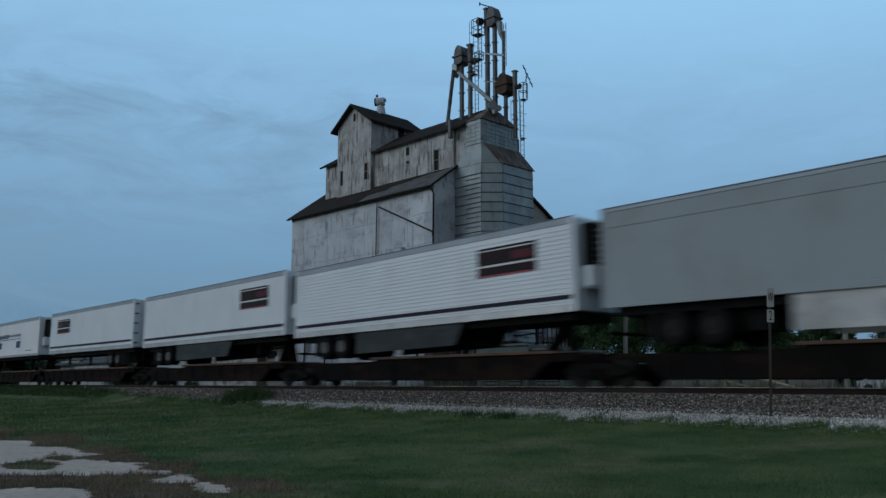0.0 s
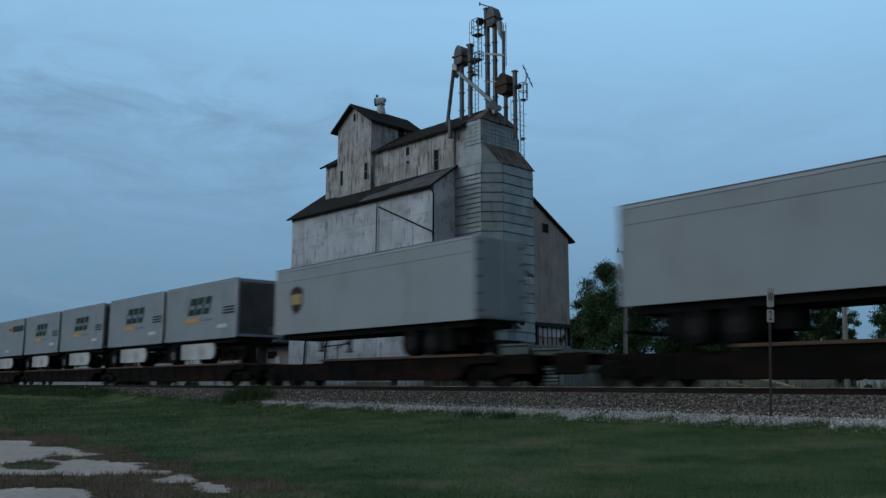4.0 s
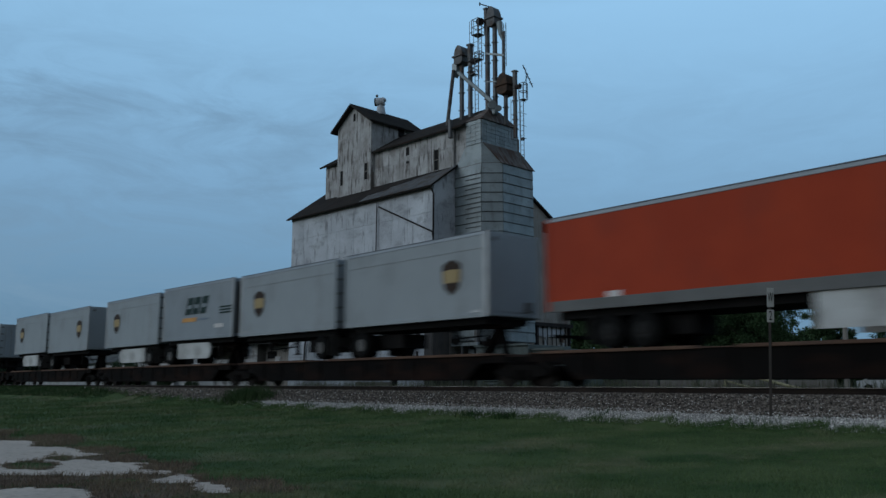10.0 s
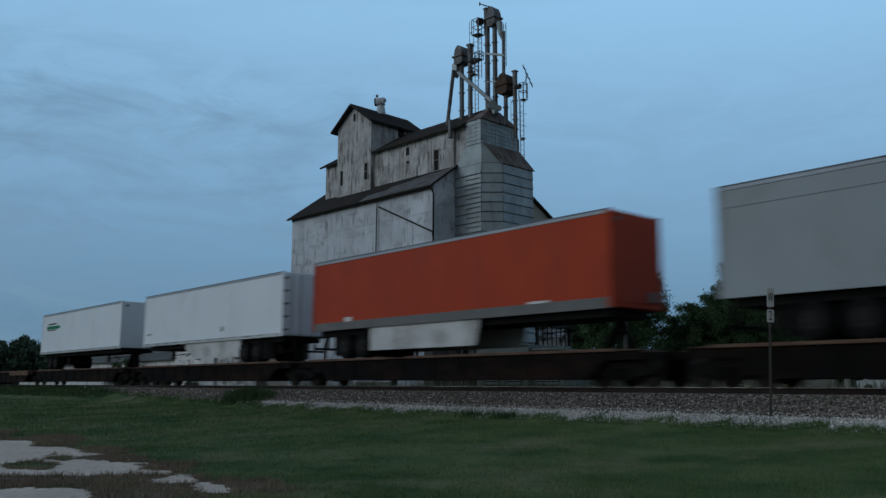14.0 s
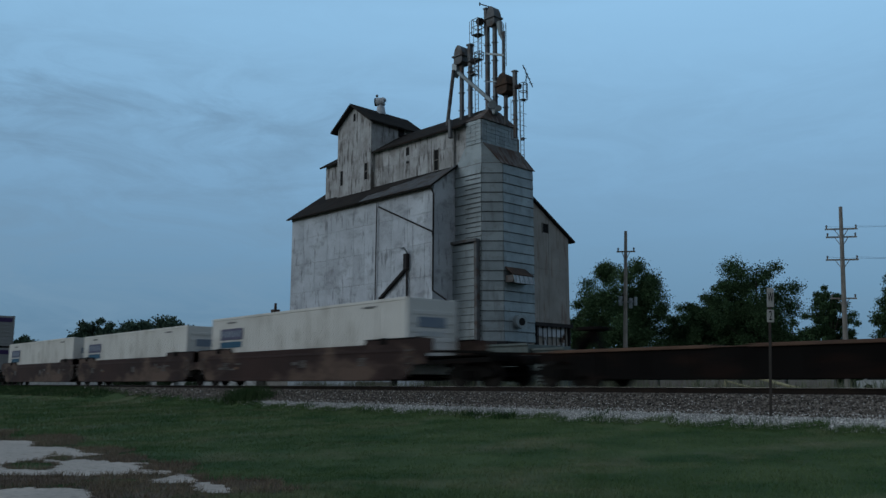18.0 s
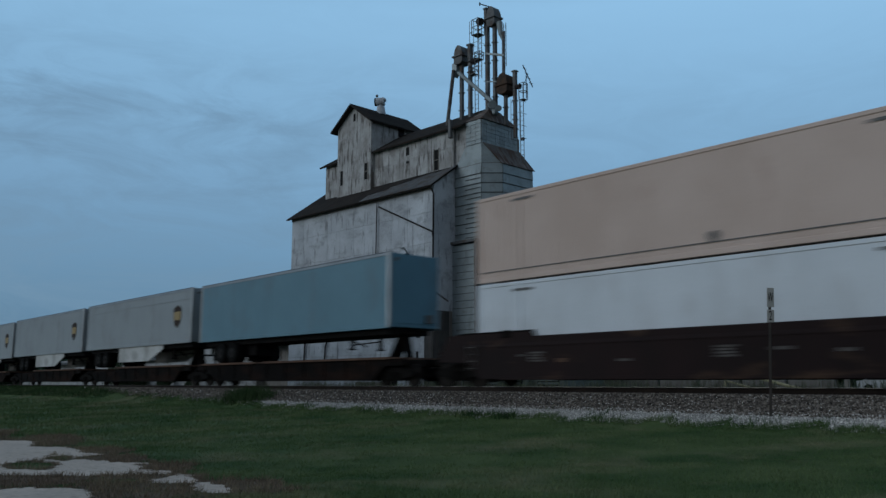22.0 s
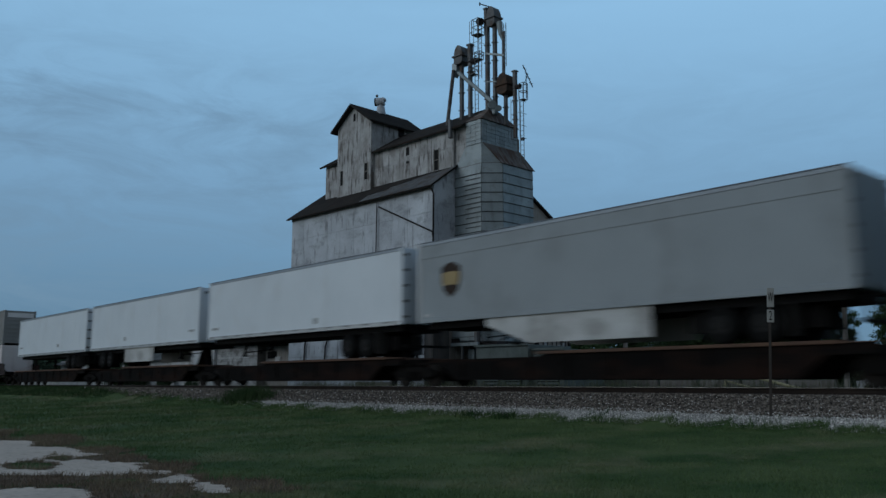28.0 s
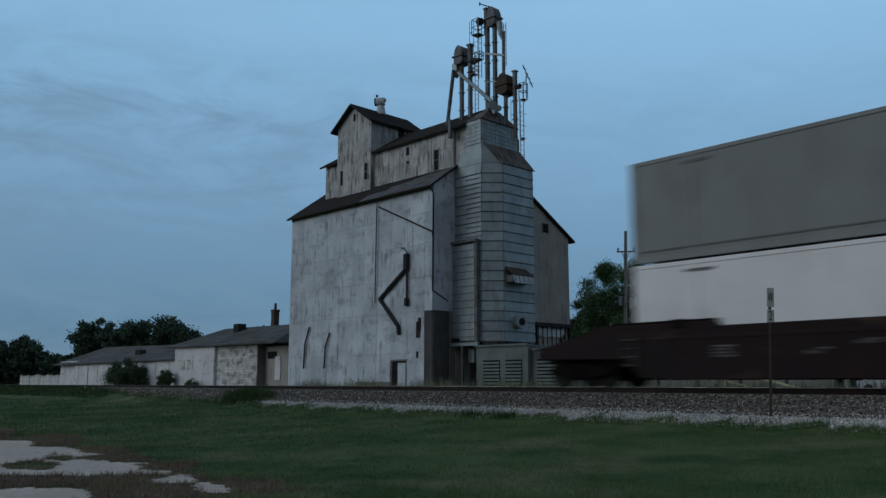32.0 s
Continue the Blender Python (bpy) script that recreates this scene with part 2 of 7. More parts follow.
    "leaf_bush": mat("dull_green_bush_leaves", (0.060, 0.095, 0.055), (0.090, 0.125, 0.072), fine=2.5, coarse=0.6, rough=0.8, bump=0.0, island=0.35, spec=0.05),
    # distance haze is mixed into this colour: paler and bluer than the near leaves
    "leaf_far": mat("hazy_far_green_leaves", (0.046, 0.080, 0.056), (0.066, 0.098, 0.066), fine=1.2, coarse=0.25, rough=0.8, bump=0.0, island=0.5),
    "sign": mat("white_sign_plate", (0.35, 0.35, 0.34), (0.28, 0.28, 0.27), rough=0.6, stain=(0.2, 0.18, 0.16), amount=0.5, stain_scale=6),
    "post": mat("brown_steel_post", (0.030, 0.026, 0.024), (0.045, 0.038, 0.034), rough=0.8),
    "letter": mat("black_lettering", (0.015, 0.015, 0.016), rough=0.7),
    # train
    "van_white": mat("white_trailer_sides", (0.615, 0.66, 0.71), (0.57, 0.615, 0.665), fine=50, coarse=0.5, rough=0.45, bump=0.03,
                     stain=(0.42, 0.41, 0.40), amount=0.4, stretch=(0.5, 0.5, 0.35), stain_scale=1.2, edge=(0.52, 0.75)),
    "van_ribbed": mat("ribbed_white_trailer_sides", (0.63, 0.67, 0.715), (0.585, 0.625, 0.67), fine=50, coarse=0.5, rough=0.45, bump=0.03,
                      stain=(0.43, 0.42, 0.41), amount=0.35, stretch=(0.5, 0.5, 0.35), stain_scale=1.2, edge=(0.52, 0.75)),
    "van_grey": mat("grey_trailer_sides", (0.258, 0.288, 0.312), (0.232, 0.259, 0.280), fine=50, coarse=0.45, rough=0.5, bump=0.03,
                    stain=(0.17, 0.18, 0.185), amount=0.4, stretch=(0.5, 0.5, 0.35), stain_scale=1.2),
    "van_silver": mat("silver_grey_trailer_sides", (0.215, 0.245, 0.275), (0.19, 0.215, 0.24), fine=50, coarse=0.45, rough=0.45, bump=0.03,
                      stain=(0.14, 0.15, 0.16), amount=0.4, stretch=(0.5, 0.5, 0.35), stain_scale=1.2),
    "van_red": mat("orange_red_trailer_sides", (0.37, 0.048, 0.018), (0.32, 0.040, 0.016), fine=50, coarse=0.6, rough=0.65, bump=0.03,
                   stain=(0.24, 0.040, 0.022), amount=0.45, stretch=(0.6, 0.6, 0.3), stain_scale=1.3),
    "van_blue": mat("faded_teal_blue_trailer_sides", (0.098, 0.212, 0.280), (0.084, 0.185, 0.245), fine=50, coarse=0.5, rough=0.5, bump=0.03,
                    stain=(0.09, 0.13, 0.16), amount=0.35, stretch=(0.5, 0.5, 0.3), stain_scale=1.3),
    "box_white": mat("white_container_steel", (0.74, 0.71, 0.715), (0.68, 0.65, 0.655), fine=50, coarse=0.5, rough=0.6, bump=0.03,
                     stain=(0.42, 0.39, 0.37), amount=0.3, stretch=(0.6, 0.6, 0.3), stain_scale=1.2),
    "box_pale": mat("pale_grey_container_steel", (0.252, 0.249, 0.245), (0.230, 0.227, 0.223), fine=50, coarse=0.5, rough=0.6, bump=0.03,
                    stain=(0.22, 0.21, 0.195), amount=0.4, stretch=(0.6, 0.6, 0.3), stain_scale=1.2),
    "box_snow": mat("cool_white_container_steel", (0.66, 0.70, 0.755), (0.60, 0.64, 0.69), fine=50, coarse=0.5, rough=0.6, bump=0.03,
                    stain=(0.40, 0.40, 0.41), amount=0.3, stretch=(0.6, 0.6, 0.3), stain_scale=1.2),
    "box_cream": mat("greyish_cream_container_steel", (0.60, 0.58, 0.55), (0.54, 0.52, 0.49), fine=50, coarse=0.5, rough=0.6, bump=0.03,
                     stain=(0.28, 0.255, 0.22), amount=0.5, stretch=(0.6, 0.6, 0.3), stain_scale=1.2),
    "box_grey": mat("grey_container_steel", (0.232, 0.236, 0.232), (0.206, 0.209, 0.206), fine=50, coarse=0.5, rough=0.65, bump=0.03,
                    stain=(0.14, 0.138, 0.14), amount=0.4, stretch=(0.6, 0.6, 0.3), stain_scale=1.2),
    "box_pink": mat("faded_pink_beige_container_steel", (0.60, 0.475, 0.425), (0.53, 0.41, 0.36), fine=50, coarse=0.5, rough=0.6, bump=0.03,
                    stain=(0.30, 0.17, 0.13), amount=0.5, stretch=(0.45, 0.45, 0.22), stain_scale=1.5, edge=(0.58, 0.72)),
    "shed": mat("dull_green_grey_sheet", (0.15, 0.17, 0.165), (0.11, 0.13, 0.125), fine=30, coarse=0.9, rough=0.7, bump=0.15,
                stain=(0.07, 0.085, 0.07), amount=0.6, stretch=(1, 1, 0.4), stain_scale=1.2, edge=(0.5, 0.7)),
    "rail_pale": mat("pale_blue_grey_rail", (0.27, 0.305, 0.345), (0.225, 0.255, 0.29), rough=0.5, metal=0.15, bump=0.05),
    "skirt_dark": mat("black_plastic_side_skirt", (0.022, 0.028, 0.031), (0.032, 0.038, 0.042), rough=0.6, coarse=0.8,
                      stain=(0.055, 0.06, 0.062), amount=0.5, stretch=(0.5, 1, 1.5)),
    "rail_dark": mat("dull_blue_grey_rail", (0.13, 0.15, 0.18), (0.10, 0.115, 0.14), rough=0.5, metal=0.2, bump=0.05),
    "alu": mat("dull_aluminium_rail", (0.32, 0.33, 0.34), (0.25, 0.255, 0.26), rough=0.45, metal=0.6, bump=0.05),
    "skirt": mat("off_white_side_skirt", (0.50, 0.51, 0.51), (0.42, 0.42, 0.42), rough=0.6, coarse=0.8,
                 stain=(0.2, 0.19, 0.18), amount=0.5, stretch=(0.6, 1, 0.6)),
    # near-black: the shade beneath the trailers is put into these two colours
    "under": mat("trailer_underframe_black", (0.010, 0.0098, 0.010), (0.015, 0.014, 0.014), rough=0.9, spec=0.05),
    "tyre": mat("near_black_tyre_rubber", (0.007, 0.007, 0.007), (0.012, 0.012, 0.012), rough=0.95, spec=0.03),
    "hub": mat("pale_wheel_rim", (0.15, 0.147, 0.145), (0.08, 0.078, 0.077), rough=0.6, coarse=4),
    # car and bogie steel: grime, plus the shade under the train in the colour
    "car": mat("shaded_grimy_car_steel", (0.009, 0.0078, 0.0074), (0.007, 0.0062, 0.006), fine=25, coarse=0.8, rough=0.9, spec=0.04,
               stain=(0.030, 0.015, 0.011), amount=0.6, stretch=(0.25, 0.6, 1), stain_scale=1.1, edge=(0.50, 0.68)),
    "deck": mat("rust_brown_deck_plate", (0.135, 0.080, 0.055), (0.085, 0.050, 0.037), fine=25, coarse=1.0, rough=0.8,
                stain=(0.08, 0.055, 0.045), amount=0.6, stretch=(0.5, 1, 1), stain_scale=1.2),
    "deck_tan": mat("sun_bleached_tan_deck_steel", (0.155, 0.092, 0.062), (0.105, 0.062, 0.043), fine=25, coarse=1.0, rough=0.8,
                    stain=(0.07, 0.045, 0.035), amount=0.6, stretch=(0.5, 1, 1), stain_scale=1.2),
    "well": mat("dark_maroon_well_side", (0.0205, 0.0105, 0.0105), (0.014, 0.0085, 0.0085), fine=25, coarse=0.6, rough=0.75,
                stain=(0.11, 0.065, 0.04), amount=0.6, stretch=(0.35, 0.35, 1), stain_scale=1.2, edge=(0.57, 0.72)),
    "well_tan": mat("sun_bleached_brown_well_side", (0.044, 0.0245, 0.0215), (0.028, 0.0175, 0.016), fine=25, coarse=0.35, rough=0.8,
                    stain=(0.135, 0.092, 0.072), amount=0.7, stretch=(0.35, 0.35, 0.7), stain_scale=0.8, edge=(0.50, 0.62)),
    "bogie": mat("shaded_bogie_grime", (0.007, 0.0065, 0.006), (0.011, 0.0095, 0.009), rough=0.9, spec=0.05),
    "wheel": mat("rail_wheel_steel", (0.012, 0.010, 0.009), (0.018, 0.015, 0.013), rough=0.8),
    "stencil": mat("worn_grey_stencil_paint", (0.12, 0.112, 0.108), (0.05, 0.044, 0.042), coarse=4, fine=30, rough=0.7),
    "graffiti_a": mat("faded_green_grey_graffiti", (0.115, 0.135, 0.10), (0.055, 0.065, 0.05), coarse=1.4, fine=6, rough=0.7,
                      stain=(0.29, 0.29, 0.28), amount=0.85, stretch=(0.7, 1, 1.6), stain_scale=1.6, edge=(0.5, 0.58)),
    "graffiti_b": mat("dark_slate_graffiti", (0.030, 0.036, 0.038), (0.055, 0.064, 0.066), coarse=1.8, fine=6, rough=0.7,
                      stain=(0.24, 0.25, 0.25), amount=0.8, stretch=(0.8, 1, 1.8), stain_scale=2.2, edge=(0.56, 0.64)),
    "faded_mark": mat("faded_white_logo_panel", (0.44, 0.43, 0.45), (0.34, 0.335, 0.35), coarse=1.5, rough=0.6),
    "flap": mat("dusty_rubber_flap", (0.06, 0.056, 0.053), (0.035, 0.033, 0.032), rough=0.9),
    "hub_dark": mat("near_black_wheel_rim", (0.022, 0.021, 0.021), (0.012, 0.012, 0.012), rough=0.7, coarse=4),
    "guard": mat("faded_yellow_pipe_paint", (0.42, 0.37, 0.22), (0.34, 0.30, 0.19), rough=0.6),
    "slate": mat("dark_slate_violet_logo_panel", (0.075, 0.075, 0.125), (0.10, 0.10, 0.15), coarse=2.0, rough=0.6),
    "teal_bar": mat("deep_teal_logo_bar", (0.020, 0.075, 0.13), (0.025, 0.085, 0.14), rough=0.6),
    "van_warm": mat("dusty_white_trailer_sides", (0.665, 0.66, 0.685), (0.615, 0.61, 0.635), fine=50, coarse=0.5, rough=0.5, bump=0.03,
                    stain=(0.46, 0.43, 0.42), amount=0.4, stretch=(0.5, 0.5, 0.35), stain_scale=1.2, edge=(0.52, 0.75)),
    "purple": mat("dark_purple_logo_panel", (0.045, 0.022, 0.085), (0.038, 0.02, 0.07), rough=0.5),
    "white_mark": mat("white_logo_lettering", (0.62, 0.60, 0.60), rough=0.5),
    "red_mark": mat("red_logo_mark", (0.30, 0.04, 0.05), rough=0.5),
    "maroon": mat("dark_maroon_logo_panel", (0.014, 0.010, 0.012), (0.022, 0.012, 0.015), rough=0.65),
    "wine": mat("wine_red_logo_line", (0.10, 0.02, 0.03), rough=0.65),
    "purple_pale": mat("washed_purple_logo_panel", (0.15, 0.12, 0.21), (0.25, 0.22, 0.28), coarse=1.5, rough=0.65),
    "box_rose": mat("pinkish_white_container_steel", (0.66, 0.60, 0.585), (0.60, 0.54, 0.525), fine=50, coarse=0.5, rough=0.6, bump=0.03,
                    stain=(0.36, 0.27, 0.24), amount=0.45, stretch=(0.6, 0.6, 0.3), stain_scale=1.2),
    "rust_streak": mat("rust_streaks", (0.17, 0.09, 0.068), (0.25, 0.15, 0.115), coarse=3, rough=0.8),
    "stripe": mat("dark_violet_stripe", (0.022, 0.015, 0.034), rough=0.65),
    "green": mat("green_stripe_paint", (0.004, 0.17, 0.085), (0.005, 0.15, 0.075), rough=0.65),
    "dark_green": mat("dark_green_logo_paint", (0.010, 0.028, 0.026), (0.012, 0.032, 0.03), rough=0.65),
    "green_dark": mat("deep_green_stripe_edge", (0.004, 0.075, 0.05), rough=0.65),
    "orange": mat("orange_logo_paint", (0.55, 0.26, 0.06), rough=0.5),
    "gold": mat("gold_shield_paint", (0.36, 0.27, 0.14), (0.31, 0.23, 0.12), rough=0.65),
    "brown": mat("brown_shield_paint", (0.038, 0.024, 0.018), rough=0.65),
    "navy": mat("navy_logo_paint", (0.018, 0.048, 0.125), (0.025, 0.055, 0.13), rough=0.65),
    "blue_grey": mat("slate_blue_logo_paint", (0.15, 0.19, 0.25), (0.20, 0.235, 0.28), rough=0.65),
    "yellow": mat("yellow_sticker", (0.55, 0.36, 0.03), (0.48, 0.31, 0.03), rough=0.5),
    "teal_mark": mat("grey_green_lettering", (0.13, 0.20, 0.17), rough=0.5),
    "grime": mat("dark_grey_marking", (0.14, 0.14, 0.14), rough=0.6),
    "car_white": mat("white_car_paint", (0.6, 0.6, 0.6), rough=0.35),
    "car_glass": mat("dark_window_glass", (0.02, 0.022, 0.025), rough=0.1),
}


# ---------------------------------------------------------------- mesh helpers
def box(bm, x0, x1, y0, y1, z0, z1, bevel=0.0):
    """An axis-aligned block, its edges chamfered by bevel."""
    vs = [bm.verts.new(v) for v in ((x0, y0, z0), (x1, y0, z0), (x1, y1, z0), (x0, y1, z0),
                                    (x0, y0, z1), (x1, y0, z1), (x1, y1, z1), (x0, y1, z1))]
    fs = [bm.faces.new([vs[i] for i in f]) for f in
          ((0, 3, 2, 1), (4, 5, 6, 7), (0, 1, 5, 4), (1, 2, 6, 5), (2, 3, 7, 6), (3, 0, 4, 7))]
    if bevel:
        es = list({e for f in fs for e in f.edges})
        bmesh.ops.bevel(bm, geom=es, offset=bevel, segments=1, affect="EDGES")


def rod(bm, a, b, r0, r1=None, seg=8, caps=True):
    """A tapered round bar from a to b."""
    a, b = Vector(a), Vector(b)
    r1 = r0 if r1 is None else r1
    q = (b - a).to_track_quat("Z", "Y")
    rings = []
    for p, r in ((a, r0), (b, r1)):
        rings.append([bm.verts.new(p + q @ Vector((r * math.cos(2 * math.pi * i / seg), r * math.sin(2 * math.pi * i / seg), 0)))
                      for i in range(seg)])
    for i in range(seg):
        j = (i + 1) % seg
        bm.faces.new((rings[0][i], rings[0][j], rings[1][j], rings[1][i]))
    if caps:
        bm.faces.new(rings[0][::-1])
        bm.faces.new(rings[1])


def bar(bm, a, b, w, h):
    """A square-section bar from a to b."""
    a, b = Vector(a), Vector(b)
    q = (b - a).to_track_quat("Z", "Y")
    rings = [[bm.verts.new(p + q @ Vector((sx * w / 2, sy * h / 2, 0))) for sx, sy in ((-1, -1), (1, -1), (1, 1), (-1, 1))] for p in (a, b)]
    for i in range(4):
        j = (i + 1) % 4
        bm.faces.new((rings[0][i], rings[0][j], rings[1][j], rings[1][i]))
    bm.faces.new(rings[0][::-1])
    bm.faces.new(rings[1])


def prism(bm, pts, axis, lo, hi):
    """A polygon pushed along an axis: pts are the two other coordinates, in order."""
    def put(p, k):
        return {"x": (k, p[0], p[1]), "y": (p[0], k, p[1]), "z": (p[0], p[1], k)}[axis]
    a = [bm.verts.new(put(p, lo)) for p in pts]
    b = [bm.verts.new(put(p, hi)) for p in pts]
    n = len(pts)
    for i in range(n):
        j = (i + 1) % n
        bm.faces.new((a[i], a[j], b[j], b[i]))
    bm.faces.new(a[::-1])
    bm.faces.new(b)


def slab(bm, corners, thick):
    """A flat four-cornered plate with thickness below its upper face."""
    c = [Vector(p) for p in corners]
    n = (c[1] - c[0]).cross(c[3] - c[0]).normalized()
    if n.z < 0:
        n = -n
    top = [bm.verts.new(p) for p in c]
    low = [bm.verts.new(p - n * thick) for p in c]
    bm.faces.new(top)
    bm.faces.new(low[::-1])
    for i in range(4):
        j = (i + 1) % 4
        bm.faces.new((top[i], low[i], low[j], top[j]))


def dome(bm, c, rx, ry, rz, seg=12, rings=5, half=True):
    """A rounded cap (half an ellipsoid) or a whole one."""
    c = Vector(c)
    lo = 0.0 if half else -math.pi / 2
    rows = []
    for k in range(rings + 1):
        a = lo + (math.pi / 2 - lo) * k / rings
        rows.append([bm.verts.new(c + Vector((rx * math.cos(a) * math.cos(2 * math.pi * i / seg),
                                               ry * math.cos(a) * math.sin(2 * math.pi * i / seg), rz * math.sin(a))))
                     for i in range(seg)] if k < rings else [bm.verts.new(c + Vector((0, 0, rz)))])
    for k in range(rings - 1):
        for i in range(seg):
            j = (i + 1) % seg
            bm.faces.new((rows[k][i], rows[k][j], rows[k + 1][j], rows[k + 1][i]))
    for i in range(seg):
        bm.faces.new((rows[-2][i], rows[-2][(i + 1) % seg], rows[-1][0]))
    if half:
        bm.faces.new(rows[0][::-1])


def mesh_of(name, bm, material):
    bmesh.ops.recalc_face_normals(bm, faces=bm.faces[:])
    me = bpy.data.meshes.new(name)
    bm.to_mesh(me)
    bm.free()
    me.materials.append(M[material])
    return me


def child(name, me, parent, m=None, label=""):
    """A part on a mesh that may be shared."""
    ob = new(name, me)
    ob.parent = parent
    if m is not None:
        ob.matrix_basis = m
    if label:
        ob["label"] = label
    return ob


def part(name, bm, material, parent, label="", m=None):
    return child(name, mesh_of(name, bm, material), parent, m, label)


def boxes(name, parent, material, *dims, bevel=0.0, label=""):
    bm = bmesh.new()
    for d in dims:
        box(bm, *d, bevel=bevel)
    return part(name, bm, material, parent, label)


def thing(name, m, label, category, group=""):
    ob = new(name)
    ob.matrix_basis = m
    return tagged(ob, label, category, group)


def quick_mesh(name, verts, faces, material):
    me = bpy.data.meshes.new(name)
    verts = np.asarray(verts, dtype=np.float32)
    faces = np.asarray(faces, dtype=np.int32)
    k = faces.shape[1]
    me.vertices.add(len(verts))
    me.vertices.foreach_set("co", verts.ravel())
    me.loops.add(faces.size)
    me.loops.foreach_set("vertex_index", faces.ravel())
    me.polygons.add(len(faces))
    me.polygons.foreach_set("loop_start", np.arange(0, faces.size, k, dtype=np.int32))
    me.polygons.foreach_set("loop_total", np.full(len(faces), k, dtype=np.int32))
    me.update(calc_edges=True)
    me.materials.append(M[material])
    return me


# ---------------------------------------------------------------- ground
def height(x, y):
    """The lie of the land: lawn, ballast shoulder, track bed, yard behind."""
    y = np.asarray(y, dtype=float)
    return np.interp(y, [-40, -13, -4.3, -1.95, 1.95, 3.3, 60], [-1.34, -1.30, -0.90, -0.19, -0.19, -0.52, -0.5]) + 0 * np.asarray(x)


def wavy(x, y, s, k=0.0):
    """A cheap smooth wobble in -1..1."""
    return (np.sin(x * s * 1.7 + 1.3 + k) * np.cos(y * s * 2.3 - 0.7 + k) + np.sin(x * s * 3.9 - y * s * 3.1 + 2.1 * k)
            + 0.6 * np.sin(x * s * 7.3 + y * s * 5.7 + k)) / 2.6


def lawn_edge(x):
    """Where the lawn meets the gravel; up the line it creeps over the bank."""
    return np.interp(x, [-90, -62, -55, -48, -42, -36, -28], [-1.15, -1.2, -2.0, -2.9, -3.3, -3.65, -4.05]) + 0.28 * wavy(x, x * 0, 0.9) + 0.15 * wavy(x, x * 0, 3.1)


def make_ground():
    xs = np.concatenate([[-4000, -1500, -700, -400, -250], np.arange(-180, -60, 2.0), np.arange(-60, 6, 0.5), np.arange(6, 60, 4.0), [90, 200, 500, 1500, 4000]])
    ys = np.concatenate([[-4000, -1500, -500, -150, -80, -50, -35], np.arange(-28, -5, 0.5), np.arange(-5, 4.01, 0.14), np.arange(5, 60, 4.0), [90, 160, 300, 700, 1500, 4000]])
    X, Y = np.meshgrid(xs, ys)
    Z = height(X, Y)
    lawn = (Y < -4.6) & (Y > -60)
    Z = Z + np.where(lawn, 0.035 * wavy(X, Y, 0.23) + 0.012 * wavy(X, Y, 1.1), 0.0)
    verts = np.stack([X.ravel(), Y.ravel(), Z.ravel()], 1)
    w = len(xs)
    i = np.arange(len(ys) - 1)[:, None] * w + np.arange(w - 1)[None]
    faces = np.stack([i, i + 1, i + 1 + w, i + w], -1).reshape(-1, 4)
    me = quick_mesh("ground", verts, faces, "grass")
    me.materials.append(M["ballast"])
    me.materials.append(M["yard"])
    me.materials.append(M["gravel_bed"])
    cx, cy = verts[faces].mean(1)[:, 0], verts[faces].mean(1)[:, 1]
    edge = lawn_edge(cx)
    line = -3.25 + 0.12 * wavy(cx, cy * 0, 1.3)
    line = np.where(cx < -44, np.maximum(line, edge + 1.3), line)
    idx = np.where(cy > 3.1, 2, np.where(cy < edge, 0, np.where(cy > line, 1, 3)))
    me.polygons.foreach_set("material_index", idx.astype(np.int32))
    me.polygons.foreach_set("use_smooth", np.ones(len(faces), dtype=bool))
    tagged(new("ground", me), "dark green mown lawn rising to a grey ballast bank", "ground", kind="structure")


make_ground()


ACROSS, AWAY = (0.662, 0.749), (-0.749, 0.662)      # the lot's worn patches lie along its slanting drive
BARE = ((-17.3, -16.95, 1.40, 3.15), (-15.5, -16.44, 0.67, 2.3), (-21.0, -16.2, 0.72, 1.9), (-14.15, -16.03, 0.7, 1.24),
        (-11.3, -18.5, 1.0, 1.0), (-12.0, -16.16, 0.32, 0.63), (-10.73, -16.25, 0.22, 0.56))
TUFTS = ((-15.9, -17.0, 0.47, 0.73), (-16.95, -16.2, 0.25, 0.5))
BROWN = ((-26.2, -15.07, 0.5, 2.4), (-22.4, -14.7, 0.7, 1.6), (-18.2, -14.9, 0.45, 0.8), (-16.3, -15.45, 0.7, 0.45), (-14.1, -15.4, 0.45, 0.6),
         (-13.5, -17.9, 0.95, 0.7), (-12.7, -16.5, 0.65, 0.36), (-11.1, -17.0, 0.95, 0.8), (-10.7, -15.7, 0.46, 0.8))


def blob(x, y, spots):
    """How far inside the nearest of some slanting oval spots, about in metres."""
    best = np.full(np.shape(x), -9.0)
    for cx, cy, la, lb in spots:
        b = (x - cx) * AWAY[0] + (y - cy) * AWAY[1]
        a = (x - cx) * ACROSS[0] + (y - cy) * ACROSS[1] + 0.42 * b
        r = (np.abs(a / la) ** 3 + np.abs(b / lb) ** 3) ** (1 / 3)
        best = np.maximum(best, (1 - r) * min(la, lb))
    return best


